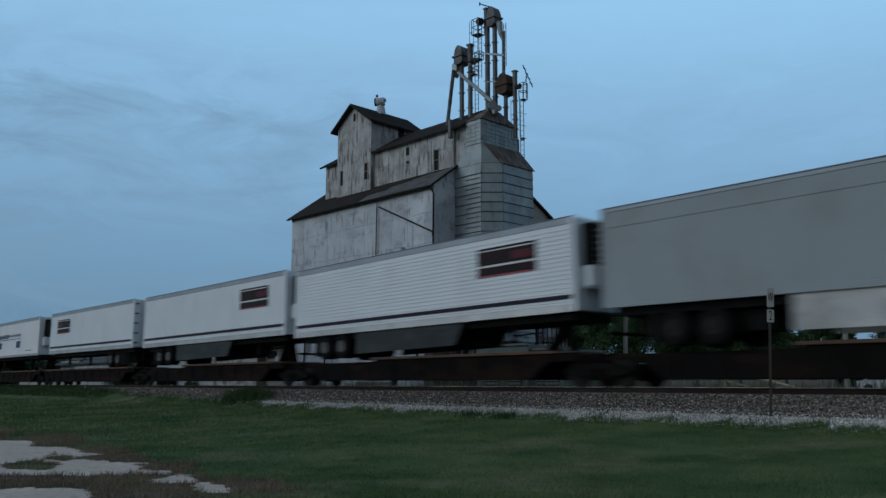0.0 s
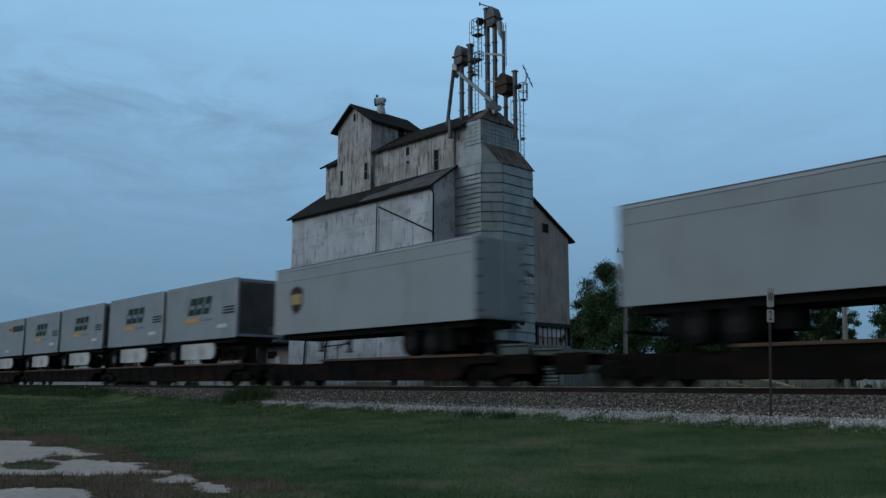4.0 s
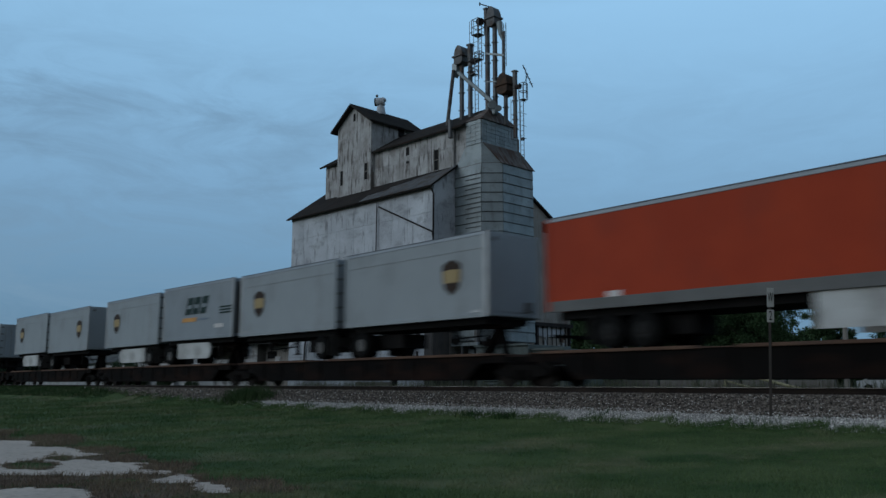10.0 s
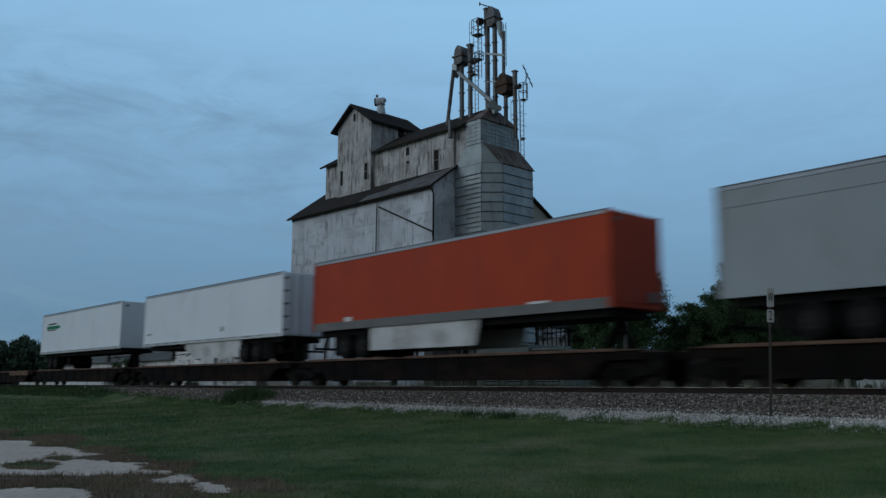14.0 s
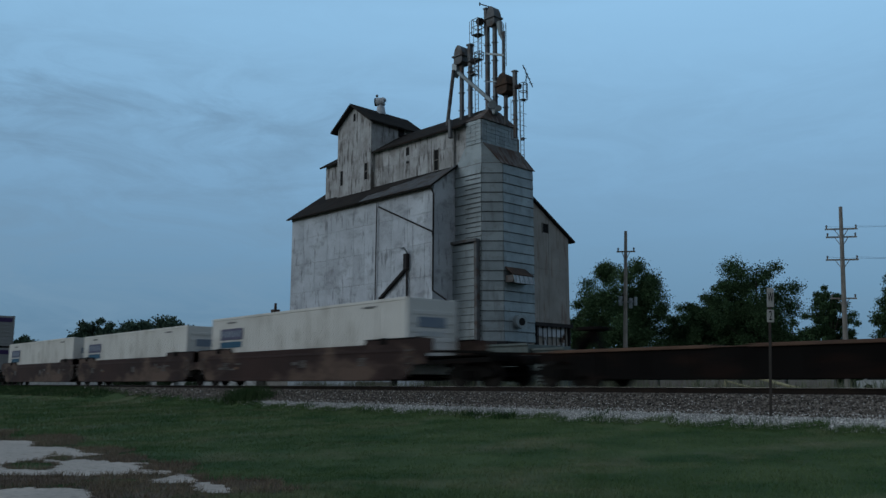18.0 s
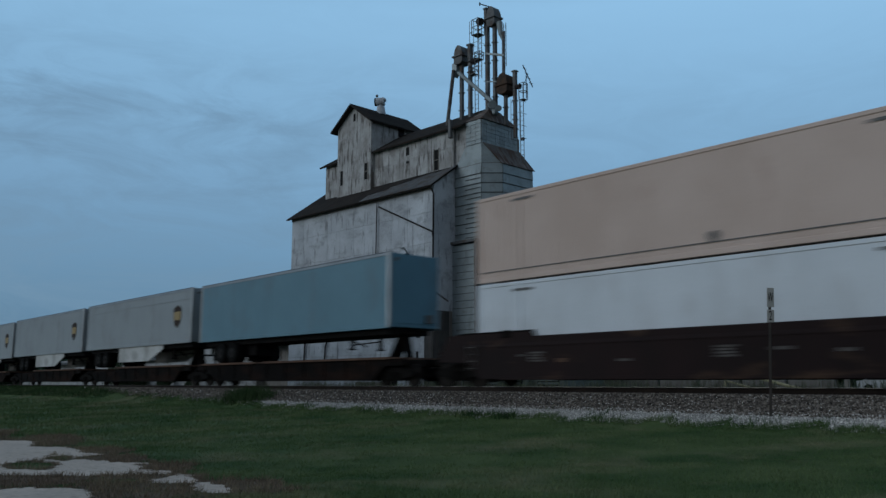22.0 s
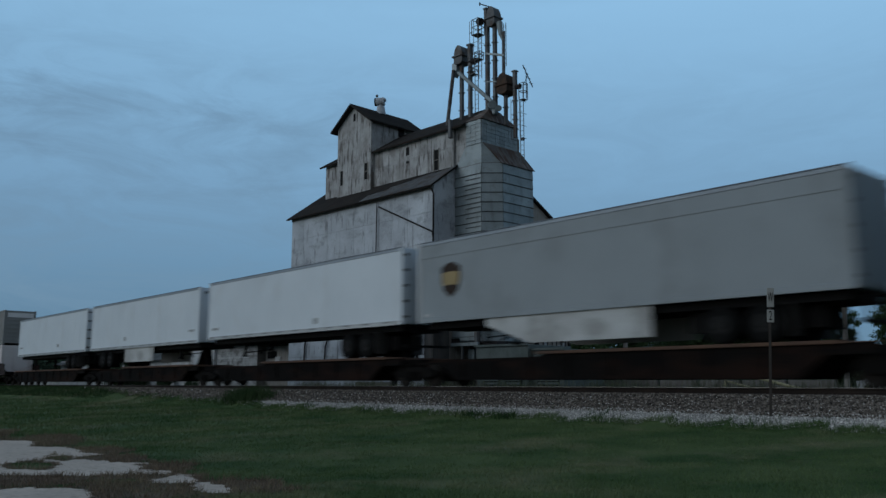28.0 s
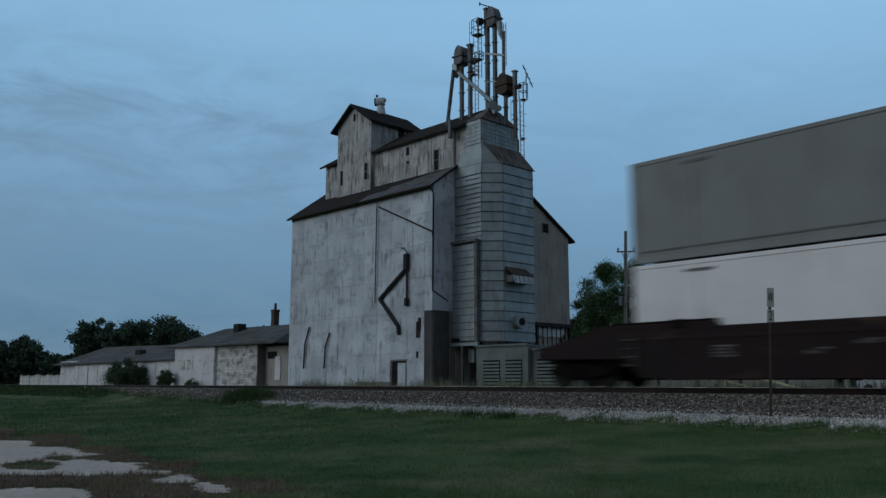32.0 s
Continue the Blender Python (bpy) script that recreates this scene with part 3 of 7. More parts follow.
def lot_parts(x, y):
    """Bare concrete where the first is above 0; brown dirt and weeds where the second is."""
    rough = 0.16 * wavy(x, y, 1.3, 0.6) + 0.13 * wavy(x, y, 3.7, 2.0) + 0.09 * wavy(x, y, 9.0, 1.0) + 0.06 * wavy(x, y, 19.0, 0.3)
    brown = blob(x, y, BROWN) + rough
    holes = np.maximum(np.maximum(blob(x, y, TUFTS) * 1.5 + rough, blob(x, y, BROWN[3:7]) * 1.2 + rough), brown - 0.62)
    bare = np.minimum(blob(x, y, BARE) + 0.8 * rough, -holes)
    return bare, np.maximum(brown, np.minimum(bare + 0.14, 0.3))


def make_lot():
    step = 0.055
    xs, ys = np.arange(-29, -9, step), np.arange(-20.5, -12.6, step * 0.8)
    X, Y = np.meshgrid(xs, ys)
    bare, brown = lot_parts(X, Y)
    w = len(xs)
    i = np.arange(len(ys) - 1)[:, None] * w + np.arange(w - 1)[None]
    quads = np.stack([i, i + 1, i + 1 + w, i + w], -1).reshape(-1, 4)
    bf, df = bare.ravel()[quads].mean(1), brown.ravel()[quads].mean(1)
    Z = height(X, Y) + 0.035 * wavy(X, Y, 0.23) + 0.012 * wavy(X, Y, 1.1)
    for name, keep, lift, key, label in (("dirt_patch", (df > 0) & (bf < 0.05), 0.012, "dirt", "brown bare dirt with thin dry grass"),
                                         ("pavement", bf > 0, 0.020, "pave", "worn pale concrete lot broken up by dirt and weeds")):
        q = quads[keep]
        used, inv = np.unique(q.ravel(), return_inverse=True)
        v = np.stack([X.ravel(), Y.ravel(), Z.ravel() + lift], 1)[used]
        tagged(new(name, quick_mesh(name, v, inv.reshape(-1, 4), key)), label, "pavement", kind="structure")


make_lot()


def blades(name, px, py, pz, h, width, key, label, lean=0.35, category="grass"):
    """One triangle a blade."""
    n = len(px)
    a = np.random.uniform(0, 2 * np.pi, n)
    dx, dy = np.cos(a) * width, np.sin(a) * width
    lx, ly = np.random.normal(0, lean, n) * h, np.random.normal(0, lean, n) * h
    v = np.empty((n, 3, 3))
    v[:, 0] = np.stack([px - dx, py - dy, pz], 1)
    v[:, 1] = np.stack([px + dx, py + dy, pz], 1)
    v[:, 2] = np.stack([px + lx, py + ly, pz + h], 1)
    me = quick_mesh(name, v.reshape(-1, 3), np.arange(3 * n).reshape(-1, 3), key)
    return tagged(new(name, me), label, category, kind="stuff")


def make_grass():
    n = 620000
    r = np.exp(np.random.uniform(np.log(7.5), np.log(75), n))
    a = np.radians(np.random.uniform(14, 80, n))
    x, y = -r * np.sin(a), -21.6 + r * np.cos(a)
    edge = lawn_edge(x)
    bare, brown = lot_parts(x, y)
    tuft = (blob(x, y, TUFTS) > -0.05) & (bare < 0)
    ok = (y < edge) & ((brown < 0.02) | tuft | ((bare < 0) & (np.random.rand(n) < 0.28)) | (y > -12.6))
    ok &= np.random.rand(n) < np.clip(0.75 + 0.5 * wavy(x, y, 0.5, 1.0), 0.3, 1)
    ok &= ~((x < -46) & (y > -3.6)) | (np.random.rand(n) < 0.3)
    x, y, r = x[ok], y[ok], r[ok]
    z = height(x, y) + 0.035 * wavy(x, y, 0.23) + 0.012 * wavy(x, y, 1.1) - 0.01
    h = np.random.uniform(0.025, 0.055, len(x)) * np.clip(r / 18, 0.9, 2.0)
    near = np.clip((13.5 - r) / 5, 0, 1)
    h = h * (1 + near * np.clip(0.7 + 1.1 * wavy(x, y, 0.9, 3.0), 0, 1.6))
    blades("grass", x, y, z, h, 0.004 * np.clip(r / 9, 1, 5), "blade", "short mown grass of the lawn")
    # dry brown weeds round the worn concrete
    n = 190000
    x, y = np.random.uniform(-28, -9.5, n), np.random.uniform(-19.5, -13, n)
    bare, brown = lot_parts(x, y)
    keep = (brown > -0.03) & (bare < 0.01) & (np.random.rand(n) < 0.85)
    x, y = x[keep], y[keep]
    z = height(x, y) + 0.035 * wavy(x, y, 0.23) + 0.012 * wavy(x, y, 1.1)
    blades("dry_weeds", x, y, z, np.random.uniform(0.025, 0.10, len(x)) * np.clip(0.9 + 0.8 * wavy(x, y, 1.9, 0.2), 0.4, 1.7), 0.006 + 0 * x, "dry_weed", "dry brown weeds round the worn concrete", 0.4, "weeds")
    # taller weeds along the foot of the ballast, thickest in a few clumps
    n = 16000
    x = np.random.uniform(-75, -3, n)
    y = lawn_edge(x) + 0.1 + np.random.normal(0, 0.25, n)
    keep = np.random.rand(n) < np.clip(0.10 + 0.55 * wavy(x, x * 0, 0.8, 0.4), 0.01, 1)
    x, y = x[keep], y[keep]
    blades("weeds", x, y, height(x, y), np.random.uniform(0.06, 0.22, len(x)), 0.010 + 0 * x, "weed", "ragged green weeds along the ballast edge", 0.3, "weeds")
    # grass that frays into the gravel
    n = 26000
    x = -np.exp(np.random.uniform(np.log(3), np.log(60), n))
    y = lawn_edge(x) + np.random.normal(-0.02, 0.10, n) + 0.12 * wavy(x, x * 0, 5.0, 0.7)
    blades("edge_grass", x, y, height(x, y), np.random.uniform(0.04, 0.11, n), 0.006 * np.clip(-x / 14, 1, 3), "blade", "uneven grass fringe along the gravel")
    n = 14000
    x = np.random.uniform(-95, -50, n)
    y = np.random.uniform(-3.8, -0.95, n)
    keep = y < lawn_edge(x) + 0.1
    x, y = x[keep], y[keep]
    blades("bank_weeds", x, y, height(x, y), np.random.uniform(0.06, 0.2, len(x)), 0.02 + 0 * x, "weed", "dark green weeds grown over the ballast bank", 0.3, "weeds")
    n = 9000
    c = np.array([(-33.9, -3.15), (-33.3, -3.1), (-34.5, -3.2), (-18.4, -4.15), (-17.0, -4.2)])[np.random.randint(0, 5, n)]
    x, y = c[:, 0] + np.random.normal(0, 1, n) * np.where(c[:, 0] > -25, 0.22, 0.62), c[:, 1] + np.random.normal(0, 1, n) * np.where(c[:, 0] > -25, 0.12, 0.3)
    small = x > -25
    hh = np.random.uniform(0.12, 0.55, n) * np.where(small, 0.65, 1.0)
    keep = np.random.rand(n) < np.where(small, 0.06, 0.45)
    blades("tall_weeds", x[keep], y[keep], height(x, y)[keep], hh[keep], 0.016 + 0 * x[keep], "weed", "tall green weeds growing on the ballast", 0.3, "weeds")

    # rank growth along the far side of the track bed, before the elevator's yard
    n = 15000
    x = np.random.uniform(-43, -8, n)
    y = np.random.uniform(4.2, 6.4, n)
    hh = np.random.uniform(0.35, 1.0, n) * np.clip(0.75 + 0.6 * wavy(x, y, 0.7, 2.2), 0.3, 1.2)
    blades("yard_weeds", x, y, height(x, y), hh, 0.02 + 0 * x, "yard_weed", "pale dusty weeds along the far side of the track", 0.3, "weeds")


make_grass()


def make_stones():
    base = np.array([(1, 0, -.1), (-.2, 1, 0), (-1, -.2, .1), (.1, -1, 0), (0.1, .1, .8), (0, 0, -.7)])
    tri = np.array([(0, 1, 4), (1, 2, 4), (2, 3, 4), (3, 0, 4), (1, 0, 5), (2, 1, 5), (3, 2, 5), (0, 3, 5)])

    def scatter(name, n, y_lo, y_hi, key, size, label):
        x = -np.exp(np.random.uniform(np.log(4.5), np.log(85), n))
        y = np.random.uniform(y_lo, y_hi, n)
        keep = (y > lawn_edge(x) - 0.1) & ((name != "pale_gravel") | (np.random.rand(n) < np.interp(x, [-45, -20], [0.35, 1.0])))
        x, y, n = x[keep], y[keep], int(keep.sum())
        s = np.random.uniform(*size, n) * np.clip(-x / 25, 1, 2.2)
        a = np.random.uniform(0, 6.28, n)
        v = base[None] * s[:, None, None] * np.random.uniform(0.6, 1.15, (n, 6, 3))
        c, d = np.cos(a)[:, None], np.sin(a)[:, None]
        vx, vy = v[:, :, 0] * c - v[:, :, 1] * d, v[:, :, 0] * d + v[:, :, 1] * c
        v = np.stack([vx + x[:, None], vy + y[:, None], v[:, :, 2] + (height(x, y) + 0.3 * s)[:, None]], 2)
        f = (tri[None] + 6 * np.arange(n)[:, None, None]).reshape(-1, 3)
        tagged(new(name, quick_mesh(name, v.reshape(-1, 3), f, key)), label, "gravel", kind="stuff")

    scatter("ballast_stones", 44000, -3.35, -0.9, "stone", (0.02, 0.044), "grey angular ballast stones beside the track")
    scatter("ballast_fines", 5000, -0.7, 3.2, "stone", (0.025, 0.05), "grey ballast between and behind the rails")
    scatter("pale_ballast_stones", 4200, -3.2, -0.95, "stone_pale", (0.016, 0.034), "pale stones mixed into the grey ballast")
    scatter("pale_gravel", 30000, -4.2, -3.1, "stone_pale", (0.012, 0.027), "pale crushed gravel at the foot of the ballast")


make_stones()


# ---------------------------------------------------------------- railway track
def make_track():
    track = thing("railway_track", pose(0, 0, 0), "steel rails on dark timber ties in ballast", "track")
    track["kind"] = "structure"
    for side in (-1, 1):
        c = side * 0.7525
        pts = [(c - 0.075, -0.185), (c + 0.075, -0.185), (c + 0.075, -0.172), (c + 0.012, -0.15), (c + 0.01, -0.045), (c + 0.037, -0.035),
               (c + 0.037, -0.006), (c + 0.03, 0.0), (c - 0.03, 0.0), (c - 0.037, -0.006), (c - 0.037, -0.035), (c - 0.01, -0.045), (c - 0.012, -0.15), (c - 0.075, -0.172)]
        bm = bmesh.new()
        prism(bm, pts, "x", -900, 120)
        rail = part("rail", bm, "rail", track, "rust-brown steel rail")
        bm = bmesh.new()
        box(bm, -900, 120, c - 0.029, c + 0.029, 0.0, 0.003)
        part("rail_head", bm, "railhead", rail, "rail head polished by wheels")
    bm = bmesh.new()
    box(bm, -0.11, 0.11, -1.3, 1.3, -0.36, -0.19, 0.012)
    me = mesh_of("tie", bm, "tie")
    for k in range(170):
        child("tie", me, track, pose(-83 + k * 0.52, random.uniform(-0.03, 0.03), random.uniform(-0.008, 0.004), 0, 0, random.uniform(-1, 1)))


make_track()


# ---------------------------------------------------------------- grain elevator
# In its own frame: x along the face by the track, y into the depth, z up from rail height.
ELEV = pose(-47, 12, 0, 0, 0, 2.5)
GZ = -0.52


def make_elevator():
    el = thing("grain_elevator", ELEV, "old wooden grain elevator clad in peeling white sheet iron", "grain elevator")
    bm = bmesh.new()
    prism(bm, [(0, GZ), (0, 12.62), (4.6, 15.9), (13.74, 10.72), (13.74, GZ)], "x", -7.85, 7.69)
    body = part("main_house", bm, "core", el, "weathered grey board walls of the storage house")
    # white sheets of the face by the track
    random.seed(11)
    cols = [-7.87, -6.35, -4.85, -3.35, -1.85, -0.3, 0.95, 2.32, 3.75, 5.35, 6.98, 7.7]
    rows = [GZ, 2.0, 4.6, 6.75, 8.85, 10.8, 12.62]
    for i in range(len(cols) - 1):
        for j in range(len(rows) - 1):
            x0, x1, z0, z1 = cols[i], cols[i + 1], rows[j], rows[j + 1]
            if i == 10 and j < 2:
                continue
            if i == 8 and j == 0:          # doorway
                z0 = 1.55
            d = random.uniform(0.0, 0.014)
            bm = bmesh.new()
            box(bm, x0 + 0.005, x1 - 0.005, -0.040 - d, -0.003, z0 + 0.006, z1 - 0.006, 0.004)
            part("sheet", bm, "sheet", body)
    bm = bmesh.new()
    box(bm, 6.98, 7.69, -0.03, -0.004, GZ, 4.62)
    part("dark_recess_panel", bm, "door_dark", body)
    # doorway with its open leaf and a low sill board
    boxes("doorway", el, "black", (3.98, 5.33, -0.02, -0.004, GZ, 1.54))
    boxes("door_leaf", el, "sheet", (4.62, 5.36, -0.14, -0.08, GZ, 1.42), label="white sheet-iron door standing half open")
    boxes("door_frame", el, "core", (3.90, 3.98, -0.10, -0.003, GZ, 1.62), (3.90, 5.45, -0.10, -0.003, 1.54, 1.64))
    boxes("sill_board", el, "core", (0.35, 3.9, -0.16, -0.06, GZ, 0.22), label="weathered grey board along the wall's foot")
    # end wall that faces along the line
    cols = [0.02, 1.95, 4.3, 6.7, 9.1, 11.4, 13.72]
    top = lambda y: 12.55 + 0.713 * y if y < 4.6 else 15.85 - 0.567 * (y - 4.6)
    for i in range(len(cols) - 1):
        for z0, z1 in ((4.62, 8.2), (8.2, 99), (GZ, 4.62)):
            if i == 0 and z0 < 4:
                continue
            y0, y1 = cols[i] + 0.01, cols[i + 1] - 0.01
            t0, t1 = min(z1, top(y0)) - 0.01, min(z1, top(y1)) - 0.01
            bm = bmesh.new()
            pts = [(y0, z0), (y1, z0), (y1, t1), (y0, t0)]
            if y0 < 4.6 < y1 and z1 > 50:
                pts = [(y0, z0), (y1, z0), (y1, t1), (4.6, top(4.6) - 0.02), (y0, t0)]
            prism(bm, pts, "x", 7.694, 7.725 + random.uniform(0, 0.012))
            # the first column is coloured lighter to offset the tower's shade on it
            part("end_sheet", bm, "sheet" if i == 0 else "endwall", body)
    boxes("sliding_door", el, "door_dark", (7.70, 7.76, 0.02, 1.36, GZ, 4.6), label="tall dark grey sliding door")
    boxes("end_window", el, "black", (7.73, 7.75, 10.75, 11.35, 10.85, 11.5))
    boxes("window_frame", el, "core", (7.73, 7.78, 10.68, 10.75, 10.8, 11.55))
    boxes("window_frame", el, "core", (7.73, 7.78, 11.35, 11.42, 10.8, 11.55))
    # roofs
    bm = bmesh.new()
    slab(bm, [(-8.1, -0.48, 12.40), (7.95, -0.48, 12.40), (7.95, 4.62, 16.05), (-8.1, 4.62, 16.05)], 0.10)
    front = part("main_roof_front", bm, "roof", el, "dark rusted roofing with a low eave")
    for x0, x1, k in ((0.8, 2.6, 1.0), (2.62, 4.4, 1.6), (4.42, 6.2, 2.1), (6.22, 7.97, 2.3)):
        bm = bmesh.new()
        slab(bm, [(x0, -0.5, 12.40), (x1, -0.5, 12.40), (x1, -0.5 + k, 12.40 + k * 0.7157), (x0, -0.5 + k * 0.8, 12.40 + k * 0.5726)], 0.02)
        part("roof_sheet", bm, "steel_dark", front, "newer grey roof sheet", pose(0, -0.01, 0.02))
    bm = bmesh.new()
    slab(bm, [(-8.1, 4.6, 16.04), (7.95, 4.6, 16.04), (7.95, 14.3, 10.55), (-8.1, 14.3, 10.55)], 0.14)
    part("main_roof_back", bm, "roof", el)
    # the long cupola on the ridge
    bm = bmesh.new()
    prism(bm, [(1.9, 13.6), (1.9, 16.72), (4.6, 18.35), (7.3, 16.72), (7.3, 13.6)], "x", -6.3, 7.66)
    cup = part("cupola", bm, "core", el, "long cupola with streaked, peeling white sheets")
    random.seed(5)
    xs = [-6.32, -5.3, -4.4, -0.5, 0.45, 1.35, 2.3, 3.25, 4.2, 5.15, 6.1, 6.9, 7.68]
    for i in range(len(xs) - 1):
        for z0, z1 in ((13.95, 15.4), (15.4, 16.7)):
            if xs[i] == -4.4:
                continue
            bm = bmesh.new()
            box(bm, xs[i] + 0.008, xs[i + 1] - 0.008, 1.855 - random.uniform(0, 0.012), 1.897, z0 + 0.006, z1 - 0.006, 0.005)
            part("sheet", bm, "peeling", cup)
    for y0, y1, zt in ((1.92, 3.2, 17.3), (3.22, 4.58, 18.1)):
        bm = bmesh.new()
        prism(bm, [(y0, 13.9), (y1, 13.9), (y1, zt), (y0, zt - 0.6 * (y1 - y0))], "x", 7.664, 7.70)
        part("sheet", bm, "peeling", cup)
    bm = bmesh.new()
    prism(bm, [(2.06, 13.92), (2.06, 16.75), (4.6, 18.3), (7.2, 16.75), (7.2, 13.92)], "x", 7.71, 8.71)
    link = part("cupola_link", bm, "core", el)
    for z0, z1 in ((13.95, 15.4), (15.4, 16.7)):
        bm = bmesh.new()
        box(bm, 7.715, 8.70, 2.02, 2.057, z0 + 0.006, z1 - 0.006, 0.005)
        part("sheet", bm, "peeling", link)
    for x0, x1, z0, z1 in ((3.0, 3.32, 15.7, 16.28), (3.02, 3.3, 15.12, 15.3), (5.86, 6.24, 14.12, 15.52)):
        boxes("window", cup, "black", (x0, x1, 1.835, 1.853, z0, z1))
    boxes("window_frame", cup, "core", (5.79, 5.86, 1.82, 1.853, 14.05, 15.6))
    boxes("window_frame", cup, "core", (6.24, 6.31, 1.82, 1.853, 14.05, 15.6))
    boxes("window_frame", cup, "core", (5.86, 6.24, 1.82, 1.853, 14.78, 14.84))
    for xa, xb in ((-6.7, -4.5), (-0.44, 8.72)):
        bm = bmesh.new()
        slab(bm, [(xa, 1.5, 16.58), (xb, 1.5, 16.58), (xb, 4.61, 18.52), (xa, 4.61, 18.52)], 0.12)
        part("cupola_roof_front", bm, "roof", el)
    bm = bmesh.new()
    slab(bm, [(-6.7, 4.59, 18.51), (7.95, 4.59, 18.51), (7.95, 7.7, 16.58), (-6.7, 7.7, 16.58)], 0.12)
    part("cupola_roof_back", bm, "roof", el)
    # head house, its gable towards the track
    bm = bmesh.new()
    prism(bm, [(-4.46, 13.4), (-0.52, 13.4), (-0.52, 19.1), (-2.55, 20.5), (-4.46, 19.1)], "y", 1.6, 6.6)
    hh = part("head_house", bm, "core", el, "tall head house with peeling white sheets and a steep gable")
    xs = [-4.48, -3.85, -3.05, -2.5, -1.75, -1.1, -0.5]
    gt = lambda x: 20.46 - 0.69 * abs(x + 2.55)
    for i in range(len(xs) - 1):
        x0, x1 = xs[i] + 0.007, xs[i + 1] - 0.007
        for z0, z1 in ((13.75, 15.9), (15.9, 17.9), (17.9, 99)):
            bm = bmesh.new()
            t0, t1 = min(z1, gt(x0)) - 0.006, min(z1, gt(x1)) - 0.006
            prism(bm, [(x0, z0), (x1, z0), (x1, t1), (x0, t0)], "y", 1.555 - random.uniform(0, 0.012), 1.597)
            part("sheet", bm, "peeling", hh)
    ys = [1.6, 2.45, 3.3, 4.15, 5.0, 5.8, 6.58]
    for i in range(len(ys) - 1):
        for z0, z1 in ((15.2, 17.2), (17.2, 19.05)):
            bm = bmesh.new()
            box(bm, -0.517, -0.475 + random.uniform(0, 0.012), ys[i] + 0.007, ys[i + 1] - 0.007, z0 + 0.006, z1 - 0.006, 0.004)
            part("sheet", bm, "peeling", hh)
    for x0, x1, z0, z1 in ((-2.6, -2.36, 19.36, 19.95), (-1.18, -0.86, 14.7, 15.9), (-4.05, -3.78, 14.72, 15.82)):
        boxes("window", hh, "black", (x0, x1, 1.53, 1.552, z0, z1))
    boxes("window", hh, "black", (-0.468, -0.45, 4.1, 4.7, 18.3, 18.95))
    boxes("window_frame", hh, "core", (-1.24, -1.18, 1.525, 1.55, 14.65, 15.98))
    boxes("window_frame", hh, "core", (-0.86, -0.80, 1.525, 1.55, 14.65, 15.98))
    boxes("window_frame", hh, "core", (-1.18, -0.86, 1.52, 1.55, 15.25, 15.30))
    for s, x1 in ((-1, -4.95), (1, -0.12)):
        bm = bmesh.new()
        slab(bm, [(-2.55, 1.15, 20.68), (-2.55, 6.9, 20.68), (x1, 6.9, 18.92), (x1, 1.15, 18.92)], 0.13)
        part("head_house_roof", bm, "roof", el)
    # gooseneck ventilator on the ridge
    vent = bmesh.new()
    rod(vent, (-2.4, 4.0, 20.4), (-2.4, 4.0, 21.05), 0.40, 0.29, 14)
    rod(vent, (-2.4, 4.0, 21.05), (-2.4, 4.0, 21.3), 0.25, 0.25, 14)
    rod(vent, (-2.12, 4.12, 21.42), (-2.62, 3.72, 21.42), 0.30, 0.33, 14)
    dome(vent, (-2.25, 4.05, 21.5), 0.29, 0.29, 0.28)
    v = part("ventilator", vent, "sheet", el, "pale gooseneck roof ventilator with a black mouth")
    bm = bmesh.new()
    rod(bm, (-2.60, 3.735, 21.42), (-2.70, 3.655, 21.42), 0.29, 0.31, 14)
    part("ventilator_mouth", bm, "black", v)
    bm = bmesh.new()
    rod(bm, (-2.6, 3.8, 21.7), (-2.62, 3.78, 21.86), 0.03, 0.03, 6)
    dome(bm, (-2.62, 3.78, 21.92), 0.11, 0.11, 0.11, 10, 5, False)
    part("ventilator_ball", bm, "steel_dark", v)
    # pipes and spouts on the face
    for name, key, r, pts in (
            ("grain_spout", "tar", 0.13, [(5.42, 8.3), (5.32, 7.35), (2.78, 5.62), (4.62, 3.76), (4.70, 3.30)]),
            ("spout_hanger", "tar", 0.07, [(5.44, 8.2), (5.46, 5.15)]),
            ("wall_hose", "tar", 0.06, [(-5.13, 4.15), (-5.64, 2.9), (-5.72, 1.24)]),
            ("wall_hose", "tar", 0.055, [(-2.66, 3.63), (-3.14, 2.7), (-3.24, 1.2)]),
            ("seam_pipe", "tar", 0.035, [(2.34, 12.2), (2.30, 8.0), (2.28, 5.4)]),
            ("brace_pipe", "tar", 0.05, [(2.55, 11.85), (7.8, 9.5), (7.86, 9.2)]),
            ("downspout", "tar", 0.055, [(7.72, 12.25), (7.92, 11.9), (7.86, 5.8), (9.2, 5.05)])):
        bm = bmesh.new()
        for (xa, za), (xb, zb) in zip(pts, pts[1:]):
            rod(bm, (xa, -0.16, za), (xb, -0.16, zb), r, r, 8)
            dome(bm, (xb, -0.16, zb), r, r, r, 8, 4, False)
        part(name, bm, key, el)
    boxes("spout_box", el, "tar", (5.25, 5.6, -0.34, -0.06, 7.3, 8.35), bevel=0.03)
    bm = bmesh.new()
    rod(bm, (5.42, -0.1, 8.4), (5.42, -0.45, 8.75), 0.05)
    dome(bm, (5.42, -0.5, 8.62), 0.16, 0.16, 0.12)
    part("wall_lamp", bm, "steel", el, "small unlit wall lamp")
    boxes("spout_box", el, "tar", (5.32, 5.58, -0.3, -0.06, 5.0, 5.5), bevel=0.03)
